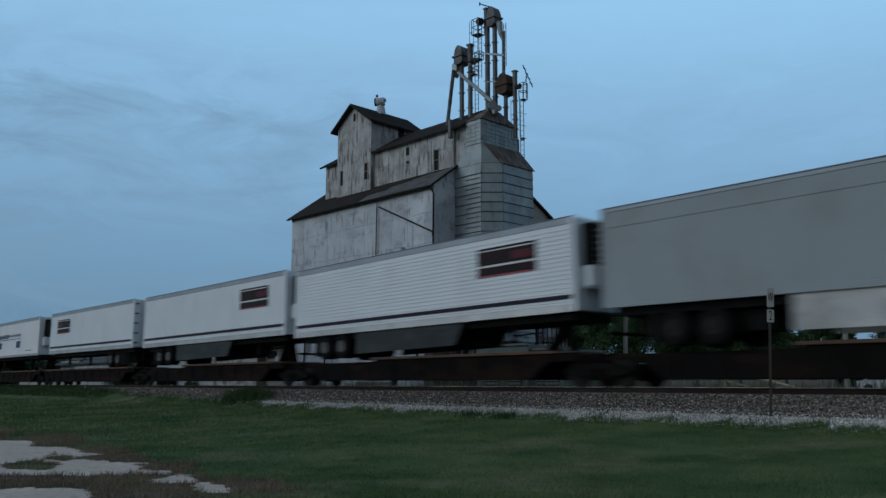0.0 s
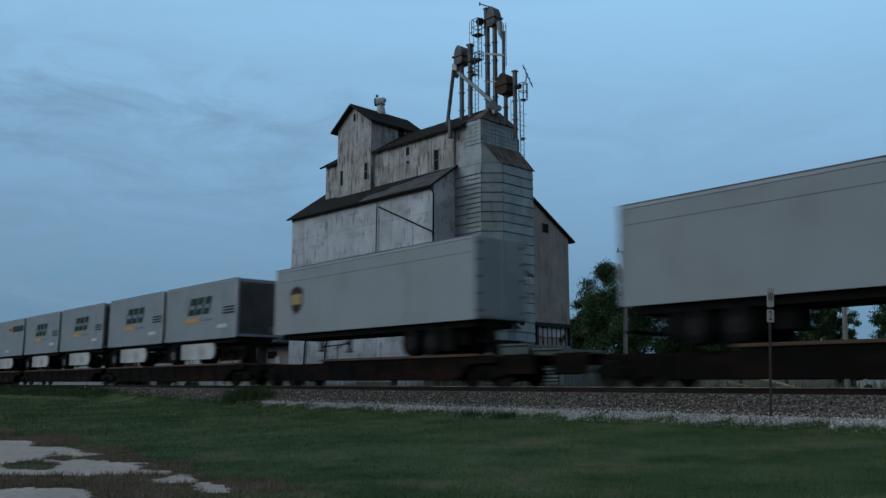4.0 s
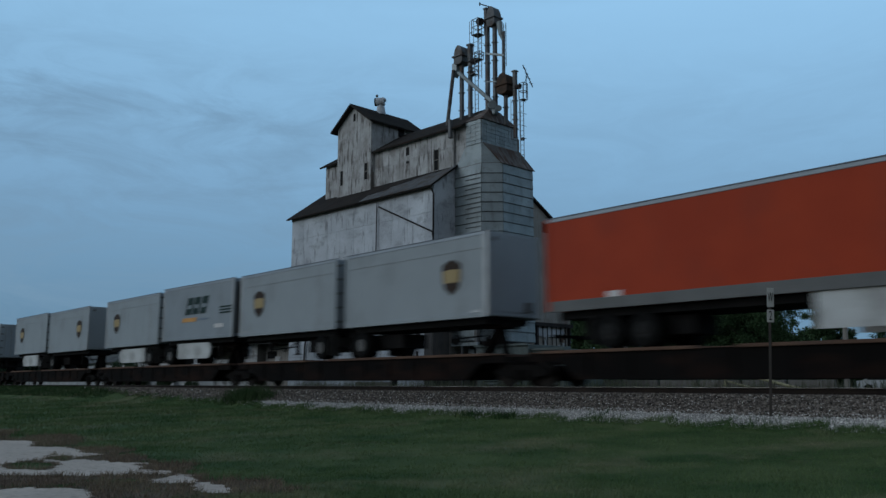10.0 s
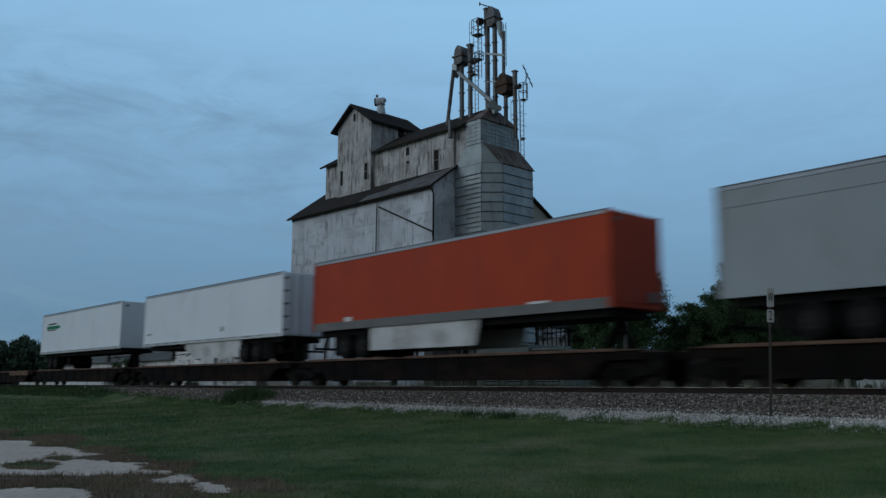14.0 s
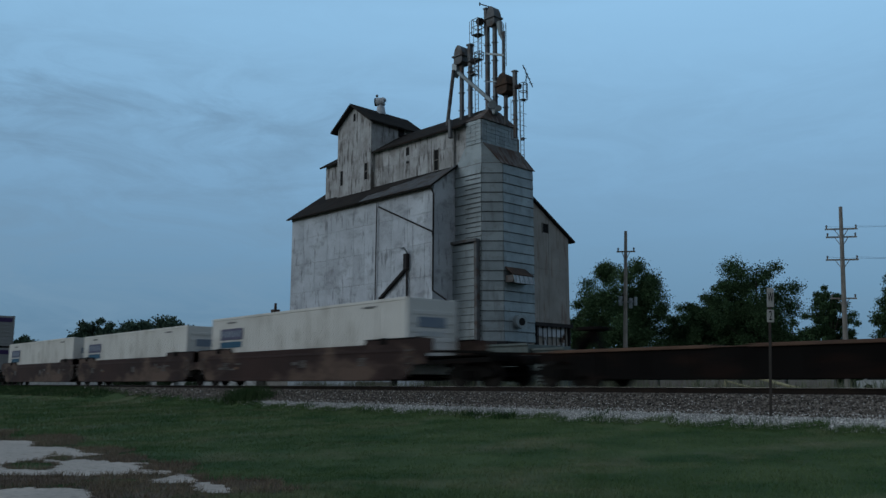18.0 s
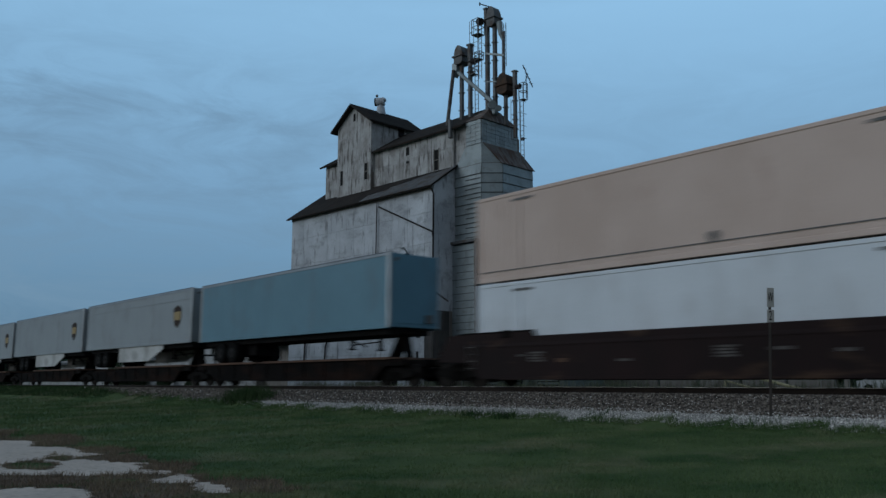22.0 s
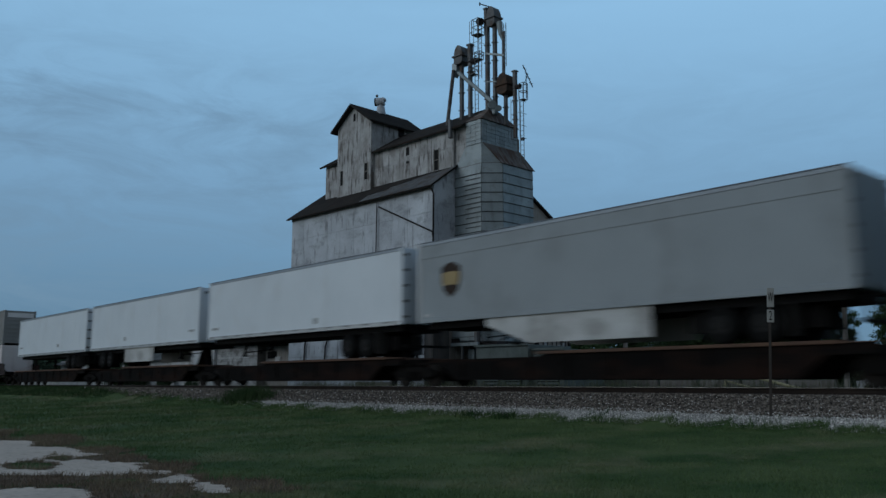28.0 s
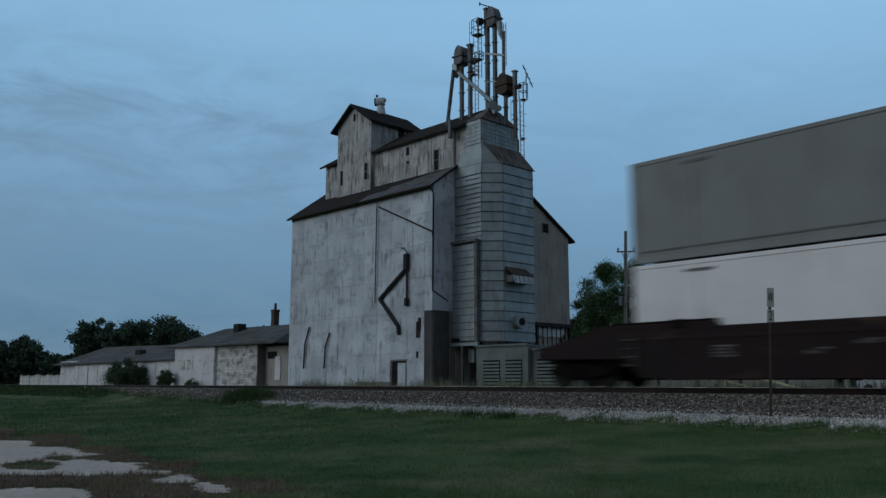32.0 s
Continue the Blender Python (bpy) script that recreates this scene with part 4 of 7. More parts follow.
    boxes("wall_hatch", el, "tar", (6.28, 6.62, -0.1, -0.05, 2.95, 3.95), (6.45, 6.7, -0.1, -0.05, 3.4, 4.2), (6.3, 6.45, -0.1, -0.05, 1.7, 2.1))
    # eave stain boards
    boxes("eave_board", el, "core", (-7.85, 7.69, -0.12, -0.06, 12.25, 12.5))


def make_tower():
    tw = thing("grain_dryer_tower", ELEV, "galvanised steel grain dryer tower with lapped siding and a chamfered corner", "grain dryer")
    low = [(7.75, 1.96), (10.06, 1.96), (10.99, 2.89), (10.99, 5.8), (7.75, 5.8)]
    high = [(8.72, 1.98), (10.04, 1.98), (10.05, 2.05), (10.05, 5.4), (8.72, 5.4)]
    bm = bmesh.new()
    prism(bm, low, "z", 2.65, 13.9)
    core = part("tower_core", bm, "steel_dark", tw)
    step, z = 0.62, 2.7
    random.seed(7)
    while z < 13.7:
        z1 = min(z + step, 13.9)
        for a, b in zip(low[:3], low[1:4]):
            d = Vector((b[0] - a[0], b[1] - a[1], 0)).normalized()
            n = Vector((d.y, -d.x, 0))
            p, q = Vector((*a, 0)) + d * 0.004, Vector((*b, 0)) - d * 0.004
            o0, o1 = (0.075 if a[1] == b[1] else 0.06) + random.uniform(0, 0.01), 0.02
            bm = bmesh.new()
            vs = [bm.verts.new(t) for t in (p + n * o0 + Vector((0, 0, z)), q + n * o0 + Vector((0, 0, z)), q + n * o1 + Vector((0, 0, z1)), p + n * o1 + Vector((0, 0, z1)),
                                            p + n * 0.004 + Vector((0, 0, z)), q + n * 0.004 + Vector((0, 0, z)), q + n * 0.004 + Vector((0, 0, z1)), p + n * 0.004 + Vector((0, 0, z1)))]
            for f in ((0, 1, 2, 3), (7, 6, 5, 4), (0, 4, 5, 1), (1, 5, 6, 2), (2, 6, 7, 3), (3, 7, 4, 0)):
                bm.faces.new([vs[i] for i in f])
            part("siding_course", bm, "steel", core)
            # a dark strip stands in for the shadow under this lap
            bm = bmesh.new()
            e0, e1 = p + n * (o0 - 0.012), q + n * (o0 - 0.012)
            vs = [bm.verts.new(t + Vector((0, 0, zz))) for zz in (z - 0.045, z - 0.001) for t in (e0, e1, q + n * 0.006, p + n * 0.006)]
            for f in ((3, 2, 1, 0), (4, 5, 6, 7), (0, 1, 5, 4), (1, 2, 6, 5), (2, 3, 7, 6), (3, 0, 4, 7)):
                bm.faces.new([vs[i] for i in f])
            part("lap_shadow", bm, "seam_shade", core)
        # painted shadow lines of the extra short courses on the face by the track
        if z < 13.2:
            bm = bmesh.new()
            box(bm, 8.72, 10.02, 1.862, 1.92, z + 0.285, z + 0.325)
            part("lap_shadow", bm, "seam_shade", core)
        z += step
    # shoulders between the wide body and the narrow head
    bm = bmesh.new()
    a = [bm.verts.new((x, y, 13.9)) for x, y in low]
    b = [bm.verts.new((x, y, 15.3)) for x, y in high]
    for i in (0, 1):
        bm.faces.new((a[i], a[(i + 1) % 5], b[(i + 1) % 5], b[i]))
    for i in (4, 3):
        bm.faces.new((a[i], a[(i + 1) % 5], b[(i + 1) % 5], b[i]))
    part("shoulder", bm, "steel", tw)
    bm = bmesh.new()
    slab(bm, [(11.1, 2.75, 13.84), (11.1, 5.95, 13.84), (10.0, 5.6, 15.4), (10.0, 2.0, 15.4)], 0.05)
    part("shoulder_roof", bm, "rust_sheet", tw, "rust-streaked sloping sheet roof")
    bm = bmesh.new()
    box(bm, 8.74, 10.03, 1.99, 5.38, 15.2, 16.8)
    head_core = part("head_core", bm, "steel_dark", tw)
    z = 15.2
    while z < 16.75:
        for i in range(3):
            bm = bmesh.new()
            box(bm, 8.725 + i * 0.44, 9.155 + i * 0.44, 1.93 - random.uniform(0, 0.02), 1.98, z, z + 0.25, 0.005)
            part("head_tile", bm, "steel", head_core)
        for i in range(8):
            bm = bmesh.new()
            box(bm, 10.035, 10.085 + random.uniform(0, 0.02), 1.99 + i * 0.424, 2.405 + i * 0.424, z, z + 0.25, 0.005)
            part("head_tile", bm, "steel", head_core)
        z += 0.262
    bm = bmesh.new()
    base = [(8.6, 1.85, 16.78), (10.2, 1.85, 16.78), (10.2, 5.5, 16.78), (8.6, 5.5, 16.78)]
    tops = [(9.2, 3.1, 17.75), (9.7, 3.1, 17.75), (9.7, 4.1, 17.75), (9.2, 4.1, 17.75)]
    a, b = [bm.verts.new(p) for p in base], [bm.verts.new(p) for p in tops]
    for i in range(4):
        bm.faces.new((a[i], a[(i + 1) % 4], b[(i + 1) % 4], b[i]))
    bm.faces.new(b)
    bm.faces.new(a[::-1])
    part("head_roof", bm, "rust_sheet", tw)
    # framed louvre box on the face by the track
    panel = boxes("louvre_box", tw, "steel", (7.35, 9.78, 1.70, 1.88, 2.75, 8.75))
    boxes("louvre_frame", panel, "steel_dark", (7.22, 7.42, 1.60, 1.9, 2.6, 8.95), (9.70, 9.92, 1.60, 1.9, 2.6, 8.95), (7.2, 9.95, 1.5, 1.9, 8.85, 9.02))
    for i in range(13):
        bm = bmesh.new()
        box(bm, 7.45 + (0.6 if i % 2 else 0), 9.68, 1.67, 1.70, 2.95 + i * 0.45, 2.985 + i * 0.45)
        part("louvre_slat", bm, "seam_shade", panel)
    boxes("louvre_gap", panel, "black", (7.5, 8.4, 1.64, 1.66, 2.62, 2.9))
    # base shed with louvred panels
    boxes("base_shed", tw, "shed", (9.95, 14.0, 1.55, 5.6, GZ, 2.35), (14.0, 16.3, 1.9, 5.6, GZ, 2.05), bevel=0.02)
    boxes("shed_eave", tw, "shed", (9.85, 14.05, 1.42, 1.55, 2.3, 2.42), (14.0, 16.4, 1.75, 1.9, 2.0, 2.12))
    for x0, x1, y in ((10.5, 11.85, 1.54), (12.3, 13.55, 1.54), (14.4, 15.95, 1.89)):
        lv = boxes("vent_panel", tw, "black", (x0, x1, y - 0.015, y + 0.005, GZ + 0.1, 1.5))
        for i in range(9):
            bm = bmesh.new()
            slab(bm, [(x0 + 0.02, y - 0.09, GZ + 0.2 + i * 0.2), (x1 - 0.02, y - 0.09, GZ + 0.2 + i * 0.2), (x1 - 0.02, y - 0.01, GZ + 0.33 + i * 0.2), (x0 + 0.02, y - 0.01, GZ + 0.33 + i * 0.2)], 0.01)
            part("vent_slat", bm, "shed", lv)
    # open bay under the louvre box
    for x in (7.3, 8.55, 9.85):
        boxes("bay_post", tw, "steel_dark", (x, x + 0.13, 1.62, 1.75, GZ, 2.6))
    boxes("bay_beam", tw, "steel", (7.2, 9.98, 1.58, 1.78, 2.42, 2.62))
    boxes("bay_back", tw, "door_dark", (7.78, 9.9, 3.2, 3.3, GZ, 2.65))
    boxes("bay_machine", tw, "steel", (8.6, 9.1, 2.2, 2.7, 1.4, 2.25), bevel=0.03)
    # hood, fan and hopper on the corner
    bm = bmesh.new()
    slab(bm, [(11.75, 3.0, 6.75), (11.75, 4.9, 6.75), (11.03, 4.9, 7.3), (11.03, 3.0, 7.3)], 0.06)
    part("hood", bm, "rust", tw, "small rusted hood")
    for i in range(13):
        bm = bmesh.new()
        y = 3.0 + i * 0.147
        slab(bm, [(11.86, y, 6.22), (11.86, y + 0.12, 6.22), (11.70, y + 0.12, 6.76), (11.70, y, 6.76)], 0.04 + 0.03 * (i % 2))
        part("awning_strip", bm, "sheet" if i % 3 else "steel", tw)
    boxes("awning_back", tw, "steel_dark", (11.05, 11.66, 3.02, 4.88, 6.3, 6.72))
    bm = bmesh.new()
    rod(bm, (11.0, 4.1, 3.9), (11.5, 4.0, 3.9), 0.42, 0.42, 16)
    fan = part("fan_housing", bm, "steel", tw)
    bm = bmesh.new()
    rod(bm, (11.46, 4.0, 3.9), (11.53, 3.99, 3.9), 0.24, 0.24, 14)
    part("fan_mouth", bm, "black", fan)
    bm = bmesh.new()
    prism(bm, [(9.95, 2.65), (10.9, 2.2), (11.3, 2.2), (11.3, 2.65)], "y", 1.9, 2.9)
    part("chute", bm, "tar", tw)
    # loading gear past the corner
    boxes("conveyor_beam", tw, "tar", (7.8, 8.1, 9.4, 13.6, 4.1, 4.35), (7.8, 8.0, 9.6, 9.7, GZ, 4.1), (7.8, 8.0, 13.3, 13.4, GZ, 4.1))
    for i in range(7):
        boxes("hanging_chain", tw, "tar", (7.85, 7.9, 9.9 + i * 0.5, 9.95 + i * 0.5, 2.6 - (i % 3) * 0.3, 4.1))
    rr = random.Random(4)
    # pale pieces stand in for bright background seen through the rack's gaps
    for i in range(34):
        y0, z0 = rr.uniform(9.6, 13.0), rr.uniform(0.4, 3.7)
        boxes("hanging_scrap", tw, "sheet" if i % 2 else "rust", (7.78, 7.84, y0, y0 + rr.uniform(0.08, 0.4), z0, z0 + rr.uniform(0.2, 0.8)))
    boxes("pale_hopper", tw, "sheet", (7.75, 7.85, 9.9, 12.6, 3.4, 3.95))


def make_legs():
    lg = thing("bucket_elevator", ELEV, "steel bucket elevator legs with heads, spouts, ladders and platforms", "grain handling")

    def column(x, y, z0, z1, w, key="steel_dark"):
        bm = bmesh.new()
        box(bm, x - w / 2, x + w / 2, y - w / 2, y + w / 2, z0, z1, 0.03)
        z = z0 + 1.2
        while z < z1 - 0.3:
            box(bm, x - w / 2 - 0.04, x + w / 2 + 0.04, y - w / 2 - 0.04, y + w / 2 + 0.04, z, z + 0.06)
            z += 1.25
        return part("leg_casing", bm, key, lg)

    def head(x0, x1, y, z, hgt, key):
        bm = bmesh.new()
        pts = []
        for i in range(9):
            a = math.pi * i / 8
            pts.append(((x0 + x1) / 2 + (x1 - x0) / 2 * math.cos(a), z + hgt * 0.45 + hgt * 0.55 * math.sin(a)))
        pts += [(x0, z + hgt * 0.1), (x0 + 0.2, z), (x1 - 0.2, z), (x1, z + hgt * 0.1)]
        d = (x1 - x0) / 2
        prism(bm, pts, "y", y - d, y + d)
        h = part("leg_head", bm, key, lg, "rounded steel leg head")
        bm = bmesh.new()
        box(bm, x0 - 0.1, x1 + 0.1, y - d - 0.1, y + d + 0.1, z + hgt * 0.40, z + hgt * 0.48)
        part("head_flange", bm, key, h)
        return h

    def ladder(x, y, z0, z1, w=0.42, cage=False):
        bm = bmesh.new()
        for s in (-1, 1):
            bar(bm, (x + s * w / 2, y, z0), (x + s * w / 2, y, z1), 0.034, 0.034)
        z = z0 + 0.2
        while z < z1:
            bar(bm, (x - w / 2, y, z), (x + w / 2, y, z), 0.02, 0.02)
            z += 0.32
        ld = part("ladder", bm, "steel_dark", lg)
        if cage:
            bm = bmesh.new()
            z = z0 + 1.5
            while z < z1:
                for sx, sy in (((-1, 0), (-1, -1.6)), ((-1, -1.6), (1, -1.6)), ((1, -1.6), (1, 0))):
                    bar(bm, (x + sx[0] * 0.36, y + sx[1] * 0.4, z), (x + sy[0] * 0.36, y + sy[1] * 0.4, z), 0.02, 0.02)
                z += 0.8
            for dx, dy in ((-0.36, -0.64), (0.36, -0.64), (0, -0.64)):
                bar(bm, (x + dx, y + dy, z0 + 1.5), (x + dx, y + dy, z1), 0.025, 0.025)
            part("ladder_cage", bm, "steel_dark", ld)

    def platform(x0, x1, y0, y1, z, rise=1.05):
        bm = bmesh.new()
        box(bm, x0, x1, y0, y1, z - 0.05, z)
        p = part("platform", bm, "steel_dark", lg)
        ring = [(x0, y0), (x1, y0), (x1, y1), (x0, y1)]
        for i in range(4):
            a, b = ring[i], ring[(i + 1) % 4]
            bm = bmesh.new()
            bar(bm, (*a, z), (*a, z + rise), 0.04, 0.04)
            part("rail_post", bm, "steel_dark", p)
            for h in (rise * 0.5, rise):
                bm = bmesh.new()
                bar(bm, (*a, z + h), (*b, z + h), 0.035, 0.035)
                part("hand_rail", bm, "steel_dark", p)

    # tall middle leg
    column(9.22, 3.5, 17.4, 23.7, 0.26)
    column(9.89, 3.5, 17.4, 23.5, 0.25)
    head(9.45, 10.15, 3.5, 23.45, 1.4, "steel_dark")
    boxes("leg_chimney", lg, "steel_dark", (9.0, 9.2, 3.4, 3.6, 23.6, 24.95), (8.95, 9.25, 3.35, 3.65, 24.95, 25.03))
    bm = bmesh.new()
    rod(bm, (8.68, 3.2, 24.12), (8.98, 3.2, 24.05), 0.24, 0.24, 12)
    rod(bm, (8.98, 3.2, 24.05), (9.3, 3.3, 23.95), 0.09, 0.09, 8)
    part("drive_motor", bm, "tar", lg)
    bm = bmesh.new()
    bar(bm, (8.54, 3.5, 25.55), (9.75, 3.5, 24.85), 0.07, 0.07)
    bar(bm, (8.54, 3.5, 25.42), (8.54, 3.5, 25.66), 0.06, 0.06)
    bar(bm, (9.3, 3.5, 24.75), (9.3, 3.5, 25.15), 0.05, 0.05)
    part("wind_vane_arm", bm, "tar", lg)
    bm = bmesh.new()
    rod(bm, (10.3, 3.5, 23.65), (10.42, 3.5, 22.75), 0.22, 0.15, 10)
    rod(bm, (10.42, 3.5, 22.75), (10.66, 3.5, 22.3), 0.12, 0.12)
    part("discharge_spout", bm, "steel", lg)
    bm = bmesh.new()
    rod(bm, (10.66, 3.5, 22.9), (10.64, 3.5, 20.0), 0.11)
    part("spout_pipe", bm, "steel_dark", lg)
    bm = bmesh.new()
    bar(bm, (9.15, 3.35, 21.78), (10.8, 3.4, 21.2), 0.13, 0.13)
    bar(bm, (9.2, 3.35, 19.8), (10.1, 3.4, 19.6), 0.07, 0.07)
    part("cross_beam", bm, "steel", lg)
    ladder(8.84, 3.2, 20.1, 24.0, 0.26, cage=True)
    platform(8.34, 8.96, 2.9, 3.5, 23.2)
    platform(8.5, 8.95, 3.0, 3.4, 21.45, 0.5)
    ladder(8.5, 3.2, 17.9, 21.6, 0.3)
    ladder(10.55, 3.75, 20.6, 23.6, 0.2)
    # left leg
    column(6.81, 3.5, 17.2, 21.8, 0.25)
    column(7.62, 3.5, 17.2, 22.0, 0.25)
    head(6.42, 7.20, 3.5, 21.65, 1.35, "steel_dark")
    boxes("leg_chimney", lg, "steel_dark", (7.49, 7.76, 3.36, 3.64, 21.9, 22.82), (7.42, 7.83, 3.3, 3.7, 22.82, 22.92))
    bm = bmesh.new()
    rod(bm, (7.9, 3.4, 21.62), (8.3, 3.4, 21.55), 0.2, 0.2, 10)
    rod(bm, (7.3, 3.4, 21.7), (7.9, 3.4, 21.62), 0.07, 0.07, 8)
    part("drive_motor", bm, "tar", lg)
    bm = bmesh.new()
    prism(bm, [(6.15, 21.85), (6.6, 21.85), (6.56, 21.1), (6.36, 20.85), (6.2, 21.1)], "y", 3.2, 3.55)
    part("head_hopper", bm, "steel", lg)
    bm = bmesh.new()
    rod(bm, (6.42, 3.1, 21.3), (5.93, 2.95, 17.3), 0.13, 0.13, 10)
    part("down_spout", bm, "steel_dark", lg)
    bm = bmesh.new()
    rod(bm, (6.9, 3.1, 21.0), (10.1, 3.0, 18.1), 0.13, 0.13, 10)
    part("cross_spout", bm, "steel", lg, "pale slanting grain spout")
    bm = bmesh.new()
    rod(bm, (9.95, 3.1, 17.98), (10.2, 2.88, 17.9), 0.27, 0.27, 14)
    rod(bm, (10.5, 3.1, 17.6), (10.72, 2.9, 17.52), 0.2, 0.2, 12)
    box(bm, 9.95, 10.25, 3.05, 3.3, 17.3, 17.9, 0.05)
    part("spout_hopper", bm, "steel", lg)
    boxes("cupola_chute", lg, "steel_dark", (7.56, 7.80, 1.42, 1.70, 15.9, 17.15), bevel=0.03)
    platform(7.85, 8.35, 3.1, 3.5, 20.6, 0.6)
    # right leg
    column(10.53, 3.8, 16.6, 18.9, 0.22)
    column(11.33, 3.8, 15.6, 18.9, 0.22)
    head(10.12, 11.02, 3.8, 18.65, 1.4, "rust")
    boxes("leg_chimney", lg, "steel_dark", (11.22, 11.44, 3.7, 3.92, 18.9, 20.02), (11.16, 11.5, 3.64, 3.98, 20.02, 20.1))
    bm = bmesh.new()
    rod(bm, (11.5, 3.7, 18.95), (11.86, 3.7, 18.88), 0.16, 0.16, 10)
    part("drive_motor", bm, "tar", lg)
    platform(11.83, 12.2, 3.6, 4.0, 18.0)
    ladder(11.8, 3.9, 13.9, 18.0, 0.28, cage=True)
    bm = bmesh.new()
    bar(bm, (12.28, 3.8, 18.0), (12.28, 3.8, 19.8), 0.035, 0.035)
    bar(bm, (12.0, 3.8, 18.9), (12.4, 3.8, 19.5), 0.025, 0.025)
    bar(bm, (12.02, 3.8, 20.3), (12.8, 3.8, 18.62), 0.05, 0.05)
    for k in range(4):
        bar(bm, (12.15 + k * 0.17, 3.65, 20.02 - k * 0.37), (12.15 + k * 0.17, 3.98, 20.02 - k * 0.37), 0.025, 0.025)
    part("antenna", bm, "tar", lg, "leaning television antenna")
    boxes("pivot_bracket", lg, "steel_dark", (11.9, 12.1, 3.6, 3.8, 15.3, 15.45))


make_elevator()
make_tower()
make_legs()


# ---------------------------------------------------------------- low buildings up the line
def make_sheds():
    sh = thing("storage_shed", pose(0, 0, 0), "long low white shed with a grey hipped roof", "shed")
    boxes("wall", sh, "whitewash", (-103, -74.3, 12.0, 20.5, GZ, 2.42), bevel=0.02, label="whitewashed wall")
    boxes("annexe_wall", sh, "whitewash", (-108.8, -103, 12.3, 18.5, GZ, 2.75), bevel=0.02)
    bm = bmesh.new()
    slab(bm, [(-109.5, 11.6, 2.35), (-74.2, 11.6, 2.35), (-74.2, 16.2, 3.95), (-105.0, 16.2, 4.5)], 0.12)
    slab(bm, [(-109.5, 21, 2.35), (-74.2, 21, 2.35), (-74.2, 16.2, 3.96), (-105.0, 16.2, 4.51)], 0.12)
    slab(bm, [(-109.5, 11.6, 2.35), (-109.5, 21, 2.35), (-105.0, 16.2, 4.5), (-105.0, 16.25, 4.5)], 0.12)
    part("roof", bm, "roof_grey", sh, "grey hipped roof with patched shingles")
    for i in range(9):
        boxes("wall_batten", sh, "whitewash", (-101.5 + i * 3.1, -101.42 + i * 3.1, 11.95, 11.998, GZ, 2.4))
    boxes("wall_door", sh, "core", (-98.3, -98.2, 11.96, 11.99, GZ, 1.9))
    boxes("roof_patch", sh, "roof", (-88.6, -87.2, 13.4, 14.0, 3.05, 3.6))
    st = thing("storehouse", pose(0, 0, 0), "whitewashed block storehouse beside the sheds", "shed")
    boxes("wall", st, "whitewash", (-74.2, -66.4, 11.4, 18, GZ, 3.28), bevel=0.02)
    boxes("window", st, "plank_white", (-73.3, -72.0, 11.36, 11.39, 1.3, 2.2), (-71.6, -70.4, 11.36, 11.39, 1.3, 2.2))
    bm = bmesh.new()
    box(bm, -74.4, -67.7, 11.25, 18.2, 3.285, 3.36)
    part("wall_plate", bm, "roof_grey", st)
    of = thing("scale_house", pose(0, 0, 0), "weathered white clapboard scale house with a grey hipped roof", "house")
    boxes("wall", of, "core", (-67.6, -59.6, 11.7, 19, GZ, 3.2))
    boxes("side_wall", of, "endwall", (-59.6, -56.2, 12.4, 19, GZ, 3.0), label="bare grey boards")
    random.seed(21)
    z = GZ + 0.05
    while z < 3.05:
        x = -67.62
        while x < -59.65:
            w = min(random.choice((1.3, 1.9, 2.7)), -59.58 - x)
            bm = bmesh.new()
            box(bm, x + 0.006, x + w - 0.006, 11.655 - random.uniform(0, 0.015), 11.697, z, z + 0.20)
            part("clapboard", bm, "plank_white", of)
            x += w
        z += 0.215
    boxes("door", of, "whitewash", (-58.0, -57.2, 12.33, 12.38, 0.4, 2.2))
    boxes("window", of, "black", (-59.2, -57.9, 12.35, 12.39, 2.05, 2.6))
    bm = bmesh.new()
    slab(bm, [(-75.2, 11.0, 3.42), (-56.0, 11.0, 3.22), (-59.0, 15.4, 4.95), (-72.4, 15.4, 5.15)], 0.12)
    slab(bm, [(-75.2, 19.8, 3.42), (-56.0, 19.8, 3.22), (-59.0, 15.4, 4.96), (-72.4, 15.4, 5.16)], 0.12)
    slab(bm, [(-75.2, 11.0, 3.42), (-75.2, 19.8, 3.42), (-72.4, 15.4, 5.15), (-72.4, 15.35, 5.15)], 0.12)
    slab(bm, [(-56.0, 11.0, 3.22), (-56.0, 19.8, 3.22), (-59.0, 15.4, 4.95), (-59.0, 15.35, 4.95)], 0.12)
    part("roof", bm, "roof_grey", of, "grey shingled hipped roof")
    boxes("roof_hatch", of, "roof", (-68.6, -67.7, 14.2, 15.0, 4.6, 5.35), bevel=0.03)
    ch = thing("brick_chimney", pose(-66.9, 17.4, 0), "dark brick chimney with a clay pot", "chimney")
    boxes("stack", ch, "brick", (-0.27, 0.27, -0.27, 0.27, 3.0, 6.7), (-0.31, 0.31, -0.31, 0.31, 6.5, 6.72), bevel=0.02)
    bm = bmesh.new()
    rod(bm, (0.0, 0, 6.7), (0.0, 0, 7.3), 0.13, 0.11, 10)
    part("chimney_pot", bm, "brick", ch)
    fn = thing("board_fence", pose(0, 0, 0), "pale weathered board fence beyond the sheds", "fence")
    bm = bmesh.new()
    box(bm, -0.55, 0.55, -0.03, 0.03, GZ, 1.25)
    me = mesh_of("fence_board", bm, "plank_white")
    for i in range(15):
        child("fence_board", me, fn, pose(-127.5 + i * 1.16, 13 + random.uniform(-0.05, 0.05), random.uniform(-0.15, 0.05)))


make_sheds()


